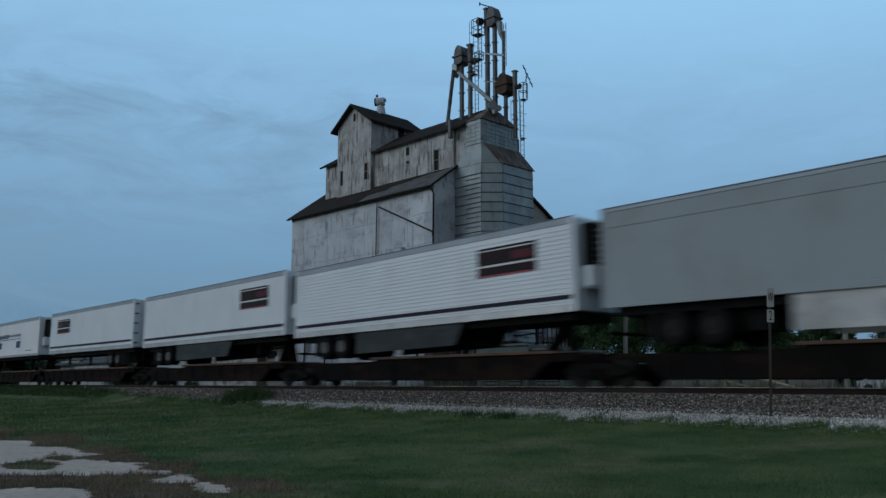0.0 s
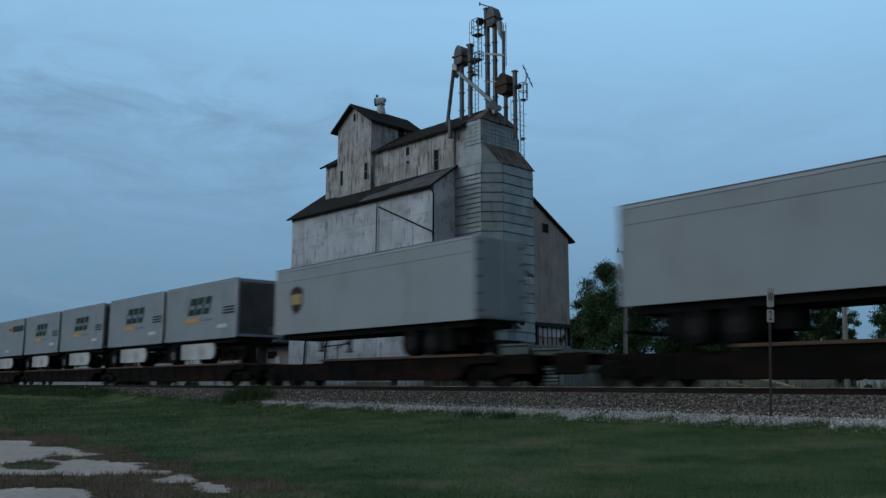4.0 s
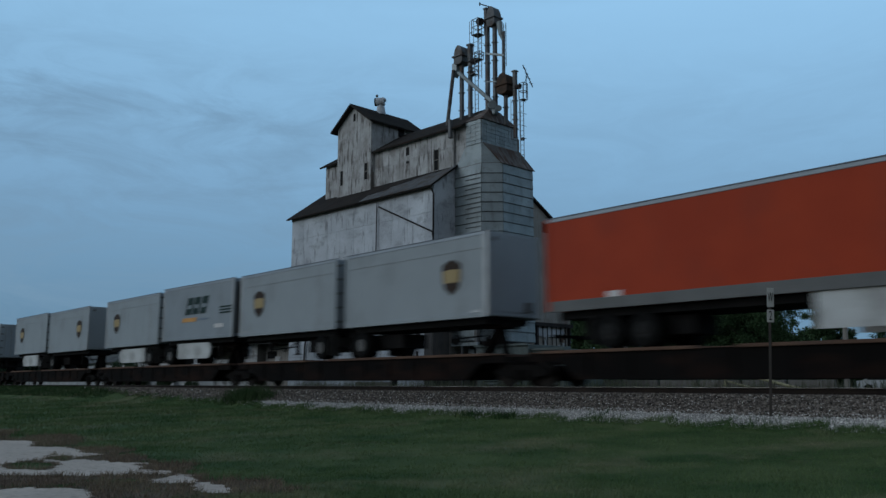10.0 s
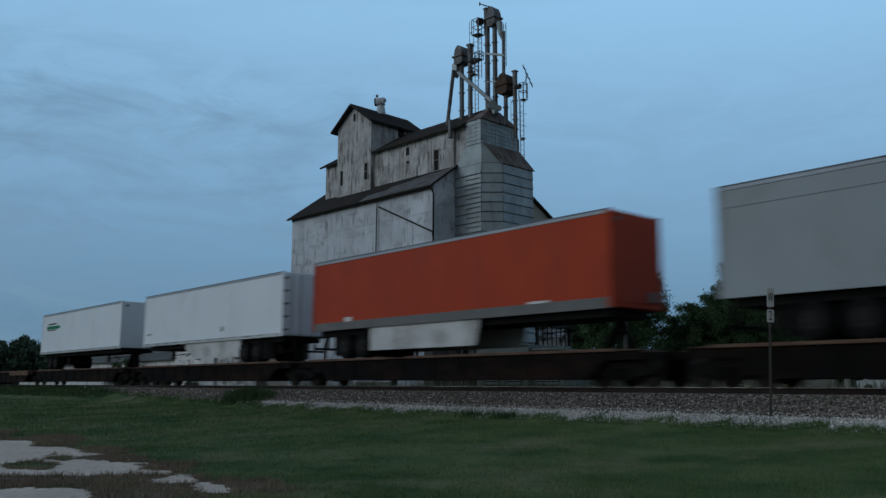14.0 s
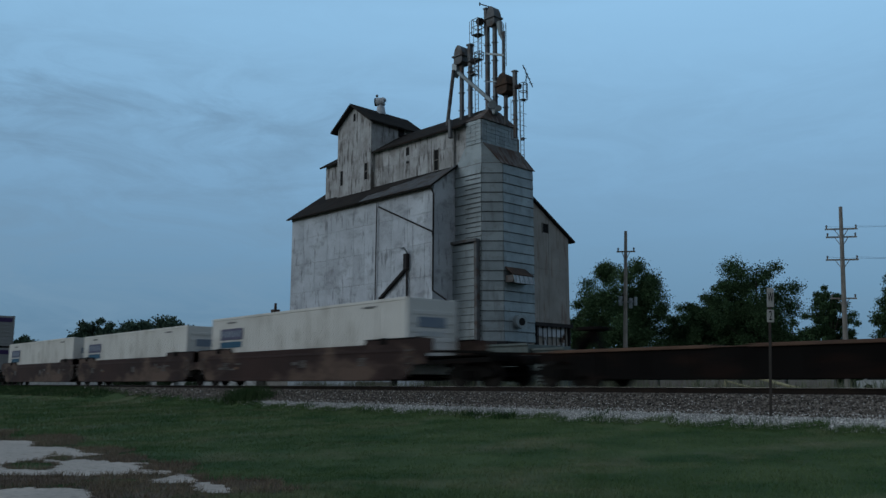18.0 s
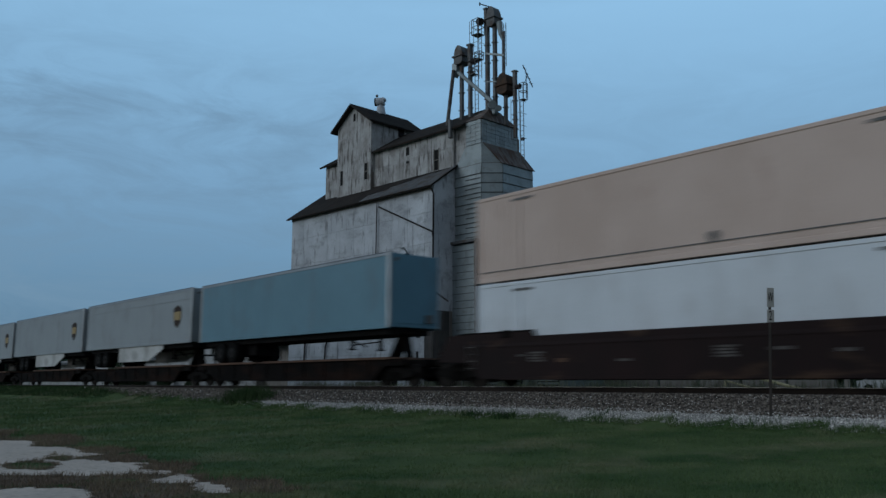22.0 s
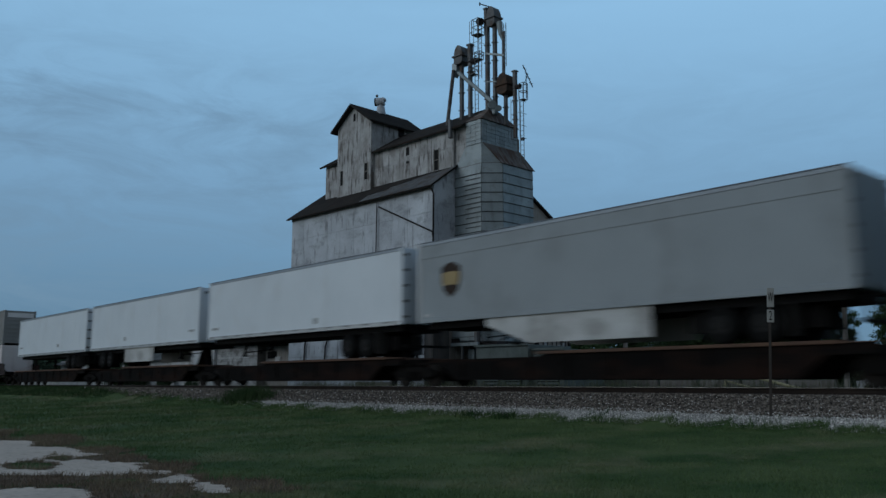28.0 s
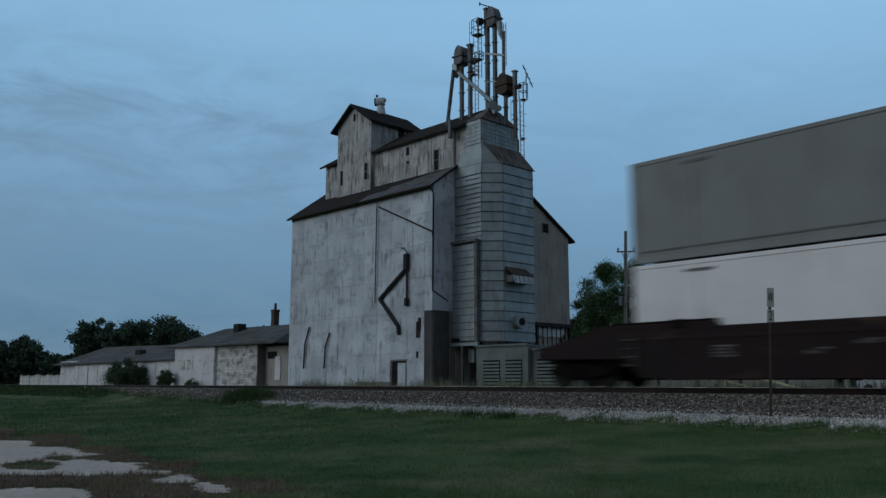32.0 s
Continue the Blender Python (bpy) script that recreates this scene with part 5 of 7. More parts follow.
# ---------------------------------------------------------------- poles and wires
def make_pole(x, y, h, arms, r, group="utility poles"):
    p = thing("utility_pole", pose(x, y, GZ, -1.5, 1.4, 0), "grey wooden utility pole with crossarms and insulators", "utility pole", group)
    bm = bmesh.new()
    rod(bm, (0, 0, 0), (0, 0, h), r, r * 0.62, 10)
    part("pole", bm, "wood_pole", p)
    turn = Euler((0, 0, radians(28))).to_matrix()
    ins = bmesh.new()
    rod(ins, (0, 0, 0), (0, 0, 0.12), 0.05, 0.05, 6)
    dome(ins, (0, 0, 0.12), 0.075, 0.075, 0.12, 6, 3)
    ime = mesh_of("insulator", ins, "glass_ins")
    for z, w in arms:
        bm = bmesh.new()
        a, b = turn @ Vector((-w, 0.14, 0)), turn @ Vector((w, 0.14, 0))
        bar(bm, a + Vector((0, 0, z)), b + Vector((0, 0, z)), 0.095, 0.095)
        for s in (-1, 1):
            e = turn @ Vector((s * w * 0.45, 0.14, z))
            bar(bm, e, (0, 0, z - 0.7), 0.04, 0.04)
        arm = part("crossarm", bm, "wood_pole", p)
        n = 4 if w > 1 else 2
        for i in range(n):
            q = turn @ Vector((-w + 0.1 + (2 * w - 0.2) * i / (n - 1), 0.14, 0))
            child("insulator", ime, arm, pose(q.x, q.y, z + 0.06))
    return p


make_pole(-35.9, 27.0, 11.4, ((9.95, 0.65),), 0.17)
make_pole(-24.3, 35.2, 12.5, ((11.0, 1.0), (10.45, 0.95), (8.9, 1.0), (6.3, 0.8)), 0.19)
bm = bmesh.new()
rod(bm, (-0.34, -0.1, 6.1), (-0.34, -0.1, 6.75), 0.13, 0.13, 10)
rod(bm, (0.3, 0.2, 5.9), (0.3, 0.2, 6.6), 0.13, 0.13, 10)
rod(bm, (0.56, 0.4, 6.1), (0.56, 0.4, 6.7), 0.12, 0.12, 10)
box(bm, -0.4, 0.6, 0.0, 0.1, 6.3, 6.4)
tr = part("transformer_bank", bm, "steel", bpy.data.objects["utility_pole"], "grey pole transformers")


def wire(a, b, sag, r, name="overhead_wire"):
    bm = bmesh.new()
    a, b = Vector(a), Vector(b)
    last = a
    for k in range(1, 17):
        t = k / 16
        p = a.lerp(b, t) - Vector((0, 0, sag * 4 * t * (1 - t)))
        rod(bm, last, p, r, r, 4, False)
        last = p
    ob = new(name, mesh_of(name, bm, "tar"))
    tagged(ob, "thin dark overhead wire between the poles", "wire", "overhead wires")


for z, side in ((11.0, -0.9), (11.0, 0.9), (8.9, -0.9), (8.9, 0.9)):
    tip = pose(-24.3, 35.2, GZ, -1.5, 1.4, 0) @ Euler((0, 0, radians(28))).to_matrix().to_4x4() @ Vector((side, 0.14, z + 0.19))
    wire(tip, (-3 + side, 38, tip.z + 0.4), 0.9, 0.006)


# ---------------------------------------------------------------- whistle post
def make_sign():
    s = thing("whistle_post", pose(-9.50, -3.32, 0, -2.0, 2.0, 0), "narrow white whistle sign on a brown steel post in the ballast", "sign")
    bm = bmesh.new()
    prism(bm, [(-0.032, -0.03), (0.032, -0.03), (0.032, -0.018), (0.012, 0.02), (-0.012, 0.02), (-0.032, -0.018)], "z", -0.8, 2.2)
    part("post", bm, "post", s)
    turn = pose(0, 0, 0, 0, 0, 32)
    for z0, z1, text in ((1.83, 2.27, "W"), (1.48, 1.77, "2")):
        bm = bmesh.new()
        box(bm, -0.076, 0.076, -0.052, -0.036, z0, z1, 0.006)
        pl = part("plate", bm, "sign", s, "white enamelled plate", turn)
        cu = bpy.data.curves.new("letter", "FONT")
        cu.body, cu.size, cu.extrude, cu.align_x, cu.align_y = text, 0.27, 0.002, "CENTER", "CENTER"
        tmp = new("tmp_letter", cu)
        me = bpy.data.meshes.new_from_object(tmp.evaluated_get(bpy.context.evaluated_depsgraph_get()))
        bpy.data.objects.remove(tmp)
        me.materials.clear()
        me.materials.append(M["letter"])
        sx = 0.8 if text == "W" else 1.0
        child("letter", me, pl, pose(0, -0.056, (z0 + z1) / 2, 90, 0, 0) @ Matrix.Diagonal((0.52 * sx, 1.15, 1, 1)))


make_sign()


# ---------------------------------------------------------------- trees
def leaf_cloud(rng, centres, radii, n, leaf, squash=0.8):
    k = rng.integers(0, len(centres), n)
    d = rng.normal(size=(n, 3))
    d /= np.linalg.norm(d, axis=1)[:, None]
    rad = radii[k] * np.clip(np.abs(rng.normal(0.72, 0.34, n)), 0, 1.7)
    p = centres[k] + d * rad[:, None] * np.array([1, 1, squash])
    a, b = rng.normal(size=(n, 3)), rng.normal(size=(n, 3))
    a /= np.linalg.norm(a, axis=1)[:, None]
    b -= a * (a * b).sum(1)[:, None]
    b /= np.linalg.norm(b, axis=1)[:, None]
    s = leaf * rng.uniform(0.6, 1.3, n)[:, None]
    v = np.stack([p - a * s, p + b * s * 0.55, p + a * s, p - b * s * 0.55], 1)
    return v.reshape(-1, 3), np.arange(4 * n).reshape(-1, 4)


def tree(x, y, h, r, seed, n=9000, leaf=0.22, key="leaf", label="", trunk=0.3, low=0.25, name="tree", group="trees behind the track"):
    rng = np.random.default_rng(seed)
    t = thing(name, pose(x, y, GZ), label or "broad dark green deciduous tree", name, group)
    m = 120 if h > 4 else 60
    # clumps fill an uneven egg: wide in the middle, ragged at the rim
    d = rng.normal(size=(m, 3))
    d /= np.linalg.norm(d, axis=1)[:, None]
    q = d * (rng.random(m) ** 0.45)[:, None] * (0.80 + 0.24 * rng.random(m))[:, None]
    lob = 1 + 0.16 * np.sin(2 * np.arctan2(q[:, 1], q[:, 0]) + seed) + 0.10 * np.sin(5 * np.arctan2(q[:, 1], q[:, 0]) + 2.0 * seed)
    half = h * (1 - low) / 2
    lob = lob if h > 4 else 1.0 + 0 * lob
    c = np.stack([q[:, 0] * r * lob, q[:, 1] * r * lob, h * low + half + q[:, 2] * half * 0.92], 1)
    rad = min(r, half) * (rng.uniform(0.12, 0.27, m) if h > 4 else rng.uniform(0.25, 0.5, m))
    bm = bmesh.new()
    rod(bm, (0, 0, -0.1), (0, 0, h * 0.45), trunk, trunk * 0.6, 8)
    rod(bm, (0, 0, h * 0.45), (r * 0.06, 0, h * 0.82), trunk * 0.6, trunk * 0.15, 6)
    for i in range(0, m, 5):
        z0 = min(h * 0.6, c[i, 2] * 0.62)
        rod(bm, (0, 0, z0), c[i], trunk * 0.32, trunk * 0.06, 5, False)
    part("trunk", bm, "bark", t)
    v, f = leaf_cloud(rng, c, rad, n, leaf)
    child("crown", quick_mesh("crown", v, f, key), t)
    return t


tree(-54.0, 51.6, 15.0, 5.5, 29, 84000, 0.105, label="tall rounded dark green tree behind the pole", low=0.06)
tree(-60.3, 52.5, 11.0, 2.7, 31, 30000, 0.11, low=0.02)
tree(-49.2, 56.5, 9.4, 3.6, 3, 34000, 0.11, low=0.05)
tree(-60.6, 75.4, 11.6, 5.0, 4, 30000, 0.14, low=0.02)
tree(-53.6, 78.0, 11.6, 5.2, 14, 30000, 0.14, low=0.02)
tree(-42.4, 57.8, 14.6, 4.7, 5, 54000, 0.10, label="tall ragged dark green tree with feathery top", low=0.10)
tree(-45.4, 56.0, 11.6, 3.2, 6, 32000, 0.10, low=0.05)
tree(-35.3, 58.5, 10.6, 2.3, 8, 28000, 0.10, low=0.05)
tree(-28.3, 56.7, 11.4, 2.8, 10, 30000, 0.10, low=0.10)
tree(-46.0, 72.0, 8.0, 6.2, 15, 28000, 0.15, low=0.0)
tree(-36.5, 72.0, 3.6, 6.0, 16, 14000, 0.20, low=0.0)
tree(-168.0, 45.2, 15.3, 6.6, 11, 30000, 0.30, "leaf_far", "large spreading dark tree behind the sheds", 0.5, 0.0)
tree(-163.5, 50.2, 15.4, 6.0, 12, 26000, 0.30, "leaf_far", "large spreading dark tree behind the sheds", 0.5, 0.0)
tree(-173.8, 39.2, 14.9, 5.4, 13, 24000, 0.30, "leaf_far", "dark green tree behind the sheds", 0.4, 0.0)
tree(-131.0, 53.5, 11.7, 4.4, 33, 18000, 0.28, "leaf_far", "dark green tree behind the scale house", 0.4, 0.0)
tree(-281, 53, 15.2, 8.6, 18, 20000, 0.6, "leaf_far", "distant dark tree mass", 0.6, 0.0)
tree(-288, 44, 14.8, 10.0, 20, 18000, 0.6, "leaf_far", "distant dark tree mass", 0.6, 0.0)
tree(-274, 62, 9.8, 6.5, 19, 10000, 0.6, "leaf_far", "distant dark tree mass", 0.6, 0.0)
tree(-82.5, 10.4, 2.95, 2.0, 21, 26000, 0.075, "leaf_bush", "small bushy tree before the white shed", 0.08, 0.0, "bush", "bushes by the sheds")
tree(-74.0, 10.5, 1.9, 0.75, 22, 9000, 0.06, "leaf_bush", "ragged bush before the white shed", 0.05, 0.0, "bush", "bushes by the sheds")
tree(-68.9, 10.6, 1.0, 0.7, 23, 4000, 0.05, "leaf_bush", "low weeds by the storehouse", 0.04, 0.0, "bush", "bushes by the sheds")


def far_woods():
    rng = np.random.default_rng(40)
    n = 26000
    x = rng.uniform(-700, 120, n)
    y = rng.uniform(215, 235, n) - np.clip(-(x + 250) * 0.25, 0, 100)
    top = 7 + 4.5 * np.sin(x * 0.05) * np.cos(x * 0.021) + 2.5 * np.sin(x * 0.19)
    z = GZ + rng.random(n) ** 0.8 * np.clip(top, 3, 14)
    a, b = rng.normal(size=(n, 3)), rng.normal(size=(n, 3))
    p = np.stack([x, y, z], 1)
    v = np.stack([p - a, p + b * 0.7, p + a, p - b * 0.7], 1).reshape(-1, 3)
    tagged(new("far_woods", quick_mesh("far_woods", v, np.arange(4 * n).reshape(-1, 4), "leaf_far")), "low dark line of far woods", "woods", kind="stuff")


far_woods()


# ---------------------------------------------------------------- things beyond the track on the right
def make_yard():
    for x, y, rz in ((-20.0, 50.5, 8), (-14.2, 51.5, 4), (-27.2, 49.8, 12)):
        c = thing("parked_car", pose(x, y, GZ, 0, 0, rz), "pale parked car beyond the track", "car", "parked cars")
        bm = bmesh.new()
        prism(bm, [(-2.2, 0.35), (2.2, 0.35), (2.25, 0.75), (1.35, 0.92), (0.75, 1.42), (-1.1, 1.45), (-1.75, 0.98), (-2.25, 0.9)], "y", -0.85, 0.85)
        body = part("body", bm, "car_white", c)
        bm = bmesh.new()
        prism(bm, [(-1.5, 1.0), (1.15, 0.97), (0.68, 1.36), (-1.05, 1.38)], "y", -0.86, 0.86)
        part("window", bm, "car_glass", body)
        for wx in (-1.4, 1.4):
            for s in (-1, 1):
                bm = bmesh.new()
                rod(bm, (wx, s * 0.68, 0.33), (wx, s * 0.88, 0.33), 0.33, 0.33, 12)
                part("wheel", bm, "tyre", c)
    f = thing("guard_frame", pose(-18.4, 14.2, GZ), "pale yellow slanting pipe guard beside the yard road", "guard rail")
    bm = bmesh.new()
    rod(bm, (-2.4, 0, 0), (-2.4, 0, 1.3), 0.07)
    rod(bm, (-2.4, 0, 1.3), (2.2, 0, 0.15), 0.07)
    rod(bm, (-2.3, 0, 0.75), (0.4, 0, 0.1), 0.05)
    part("pipe", bm, "guard", f)
    fe = thing("low_wall", pose(0, 0, 0), "low pale concrete wall along the yard", "wall")
    bm = bmesh.new()
    box(bm, -1.18, 1.18, -0.1, 0.1, GZ, 0.32, 0.02)
    me = mesh_of("wall_block", bm, "core")
    for i in range(12):
        child("wall_block", me, fe, pose(-46 + i * 2.4, 18 + i * 0.2, 0))


make_yard()


# ---------------------------------------------------------------- the train
MOVERS = []        # (thing, where its middle is along the line at the start, its rise, its tilt)
CACHE = {}


def cached(key, build):
    if key not in CACHE:
        CACHE[key] = build()
    return CACHE[key]


def one(material, *dims, bevel=0.0, name="part"):
    bm = bmesh.new()
    for d in dims:
        box(bm, *d, bevel=bevel)
    return mesh_of(name, bm, material)


def wheel_mesh():
    bm = bmesh.new()
    rod(bm, (0, -0.07, 0), (0, 0.05, 0), 0.42, 0.42, 20)
    rod(bm, (0, 0.05, 0), (0, 0.075, 0), 0.45, 0.45, 20)
    rod(bm, (0, -0.12, 0), (0, -0.07, 0), 0.12, 0.14, 12)
    return mesh_of("wheel", bm, "wheel")


def side_frame_mesh():
    bm = bmesh.new()
    prism(bm, [(-1.25, 0.50), (-1.1, 0.36), (-0.62, 0.33), (-0.42, 0.20), (0.42, 0.20), (0.62, 0.33), (1.1, 0.36), (1.25, 0.50), (1.05, 0.60), (0.5, 0.72), (-0.5, 0.72), (-1.05, 0.60)],
          "y", -0.06, 0.06)
    for x in (-0.24, -0.08, 0.08, 0.24):
        rod(bm, (x, -0.09, 0.27), (x, -0.09, 0.55), 0.065, 0.065, 8)
    return mesh_of("side_frame", bm, "bogie")


def bogie(parent, x):
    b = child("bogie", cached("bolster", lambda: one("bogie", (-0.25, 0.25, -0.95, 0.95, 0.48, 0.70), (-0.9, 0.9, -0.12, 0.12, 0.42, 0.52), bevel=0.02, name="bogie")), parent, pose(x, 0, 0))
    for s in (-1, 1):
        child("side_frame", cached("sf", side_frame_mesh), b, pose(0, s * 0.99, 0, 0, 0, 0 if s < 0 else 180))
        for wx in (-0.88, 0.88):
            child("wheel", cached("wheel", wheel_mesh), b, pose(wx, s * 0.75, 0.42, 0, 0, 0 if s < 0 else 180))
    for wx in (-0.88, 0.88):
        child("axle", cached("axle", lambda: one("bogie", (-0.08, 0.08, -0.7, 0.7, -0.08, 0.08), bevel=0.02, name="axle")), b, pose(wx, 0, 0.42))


def coupler(parent, x, d):
    bm = bmesh.new()
    box(bm, -0.35, 0.35, -0.14, 0.14, 0.78, 0.98, 0.03)
    box(bm, 0.2, 0.5, -0.2, 0.2, 0.74, 1.02, 0.04)
    part("coupler", bm, "bogie", parent, m=pose(x, 0, 0, 0, 0, 0 if d > 0 else 180))


def spine_car(u0, u1, bogie_at, hitch_at=None, group="spine cars", folded=False, ahead=0.0, behind=0.0):
    """An articulated spine car unit from u0 (rear) to u1; bogie_at: places along the line."""
    L, c = u1 - u0, (u0 + u1) / 2
    h = L / 2
    t = thing("flat_car", pose(c, 0, 0), "rust-brown spine flat car for trailers, grimy steel with shade in its colour", "rail car", group)
    bm = bmesh.new()
    prism(bm, [(-h + 0.05, 0.74), (-h + 1.7, 0.74), (-h + 2.3, 0.24), (h - 2.3, 0.24), (h - 1.7, 0.74), (h - 0.05, 0.74), (h - 0.05, 1.02), (-h + 0.05, 0.98)], "y", -0.55, 0.55)
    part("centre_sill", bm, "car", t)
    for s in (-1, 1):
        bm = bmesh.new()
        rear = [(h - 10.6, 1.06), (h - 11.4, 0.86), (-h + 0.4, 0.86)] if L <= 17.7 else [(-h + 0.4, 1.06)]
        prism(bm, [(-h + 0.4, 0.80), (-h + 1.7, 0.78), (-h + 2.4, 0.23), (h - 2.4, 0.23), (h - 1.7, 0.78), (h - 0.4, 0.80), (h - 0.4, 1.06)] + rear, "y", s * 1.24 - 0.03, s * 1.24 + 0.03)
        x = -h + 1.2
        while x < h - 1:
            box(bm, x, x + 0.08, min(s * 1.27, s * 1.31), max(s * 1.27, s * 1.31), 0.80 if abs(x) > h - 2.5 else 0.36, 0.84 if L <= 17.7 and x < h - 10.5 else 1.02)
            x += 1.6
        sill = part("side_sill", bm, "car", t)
        bm = bmesh.new()
        box(bm, h - 10.6 if L <= 17.7 else -h + 0.4, h - 0.4, min(s * 1.15, s * 1.32), max(s * 1.15, s * 1.32), 1.06, 1.085)
        part("sill_flange", bm, "deck", sill, "rust-brown top flange")
    for x0, x1 in ((h - 11.0, h - 6.45), (h - 6.4, h - 1.3)) + (((-h + 1.0, -h + 6.6),) if L > 17.7 else ()):
        bm = bmesh.new()
        box(bm, x0, x1, -1.36, 1.36, 1.035, 1.13, 0.012)
        deck = part("wheel_deck", bm, "deck", t, "rust-brown deck plate")
        if x1 > h - 2 and folded:
            for s in (-1, 1):
                bm = bmesh.new()
                box(bm, x0, x1, min(s * 1.33, s * 1.37), max(s * 1.33, s * 1.37), 0.76, 1.087, 0.008)
                for i in range(4):
                    xx = x0 + 0.4 + i * 1.4
                    box(bm, xx, xx + 0.07, min(s * 1.36, s * 1.40), max(s * 1.36, s * 1.40), 0.78, 1.06)
                part("side_plate", bm, "deck_tan", deck, "sun-bleached tan side plate")
    for s, ext in ((1, ahead), (-1, behind)):
        if ext > 0.05:
            lo, hi = sorted((s * (h - 0.05), s * (h + ext)))
            bm = bmesh.new()
            box(bm, lo, hi, -0.5, 0.5, 0.70, 1.0, 0.03)
            end = part("end_platform", bm, "car", t)
            for q in (-1, 1):
                bm = bmesh.new()
                box(bm, lo, hi, min(q * 1.21, q * 1.27), max(q * 1.21, q * 1.27), 0.42, 1.06, 0.01)
                part("end_sill", bm, "car", end)
            bm = bmesh.new()
            box(bm, lo, hi, -1.2, 1.2, 1.0, 1.04)
            part("end_walkway", bm, "deck", end)
    x = -h + 7.2
    while x < h - 5.5:
        bm = bmesh.new()
        box(bm, x, x + 0.25, -1.3, 1.3, 0.7, 0.84)
        part("cross_arm", bm, "car", t)
        x += 2.2
    for hx in (hitch_at if hitch_at is not None else (h - 2.0,)):
        bm = bmesh.new()
        k = 0.72 if folded else 1.0
        up = lambda zz: 1.1 + (zz - 1.1) * k
        prism(bm, [(-0.75, 1.0), (-0.60, 1.0), (0.06, up(2.0)), (-0.06, up(2.06))], "y", -0.26, 0.26)
        prism(bm, [(0.36, 1.0), (0.46, 1.0), (0.16, up(2.05)), (0.06, up(2.05))], "y", -0.2, 0.2)
        box(bm, -0.4, 0.5, -0.42, 0.42, up(2.04), up(2.04) + 0.12, 0.03)
        part("trailer_hitch", bm, "car", t, m=pose(hx, 0, 0))
    for b in bogie_at:
        bogie(t, b - c)
    MOVERS.append((t, c, 0.0, 0.0))
    return t


def scrawl(parent, x0, x1, z0, z1, key, ground=True):
    """Sprayed letters without meaning: fat strokes in loops, over an uneven faded ground."""
    rr = random.Random(int(x0 * 10))
    bm = bmesh.new()
    n = 14
    lo = [(x0 + (x1 - x0) * k / n, z0 + rr.uniform(-0.06, 0.10)) for k in range(n + 1)]
    hi = [(x0 + (x1 - x0) * k / n, z1 + rr.uniform(-0.30, 0.02)) for k in range(n, -1, -1)]
    for k in range(n):
        prism(bm, [lo[k], lo[k + 1], hi[n - k - 1], hi[n - k]], "y", -1.434, -1.426)
    if ground:
        part("graffiti_ground", bm, key, parent, "faded grey-green graffiti")
    else:
        bm.free()
    for k in range(12):
        cx = x0 + (x1 - x0) * (k + rr.uniform(0.3, 0.7)) / 12
        cz, r = (z0 + z1) / 2 + rr.uniform(-0.18, 0.2), rr.uniform(0.13, 0.27)
        a0, span = rr.uniform(0, 6.28), rr.uniform(3.2, 5.6)
        bm = bmesh.new()
        for i in range(8):
            q0, q1 = a0 + span * i / 8, a0 + span * (i + 1.15) / 8
            w = 0.035 + 0.025 * math.sin(i)
            prism(bm, [(cx + (r + d) * math.cos(q) * 1.1, cz + (r + d) * math.sin(q)) for q, d in ((q0, -w), (q1, -w), (q1, w), (q0, w))], "y", -1.438, -1.4345)
        part("graffiti_letter", bm, "skirt" if k % 3 == 1 or not ground else "stencil", parent)


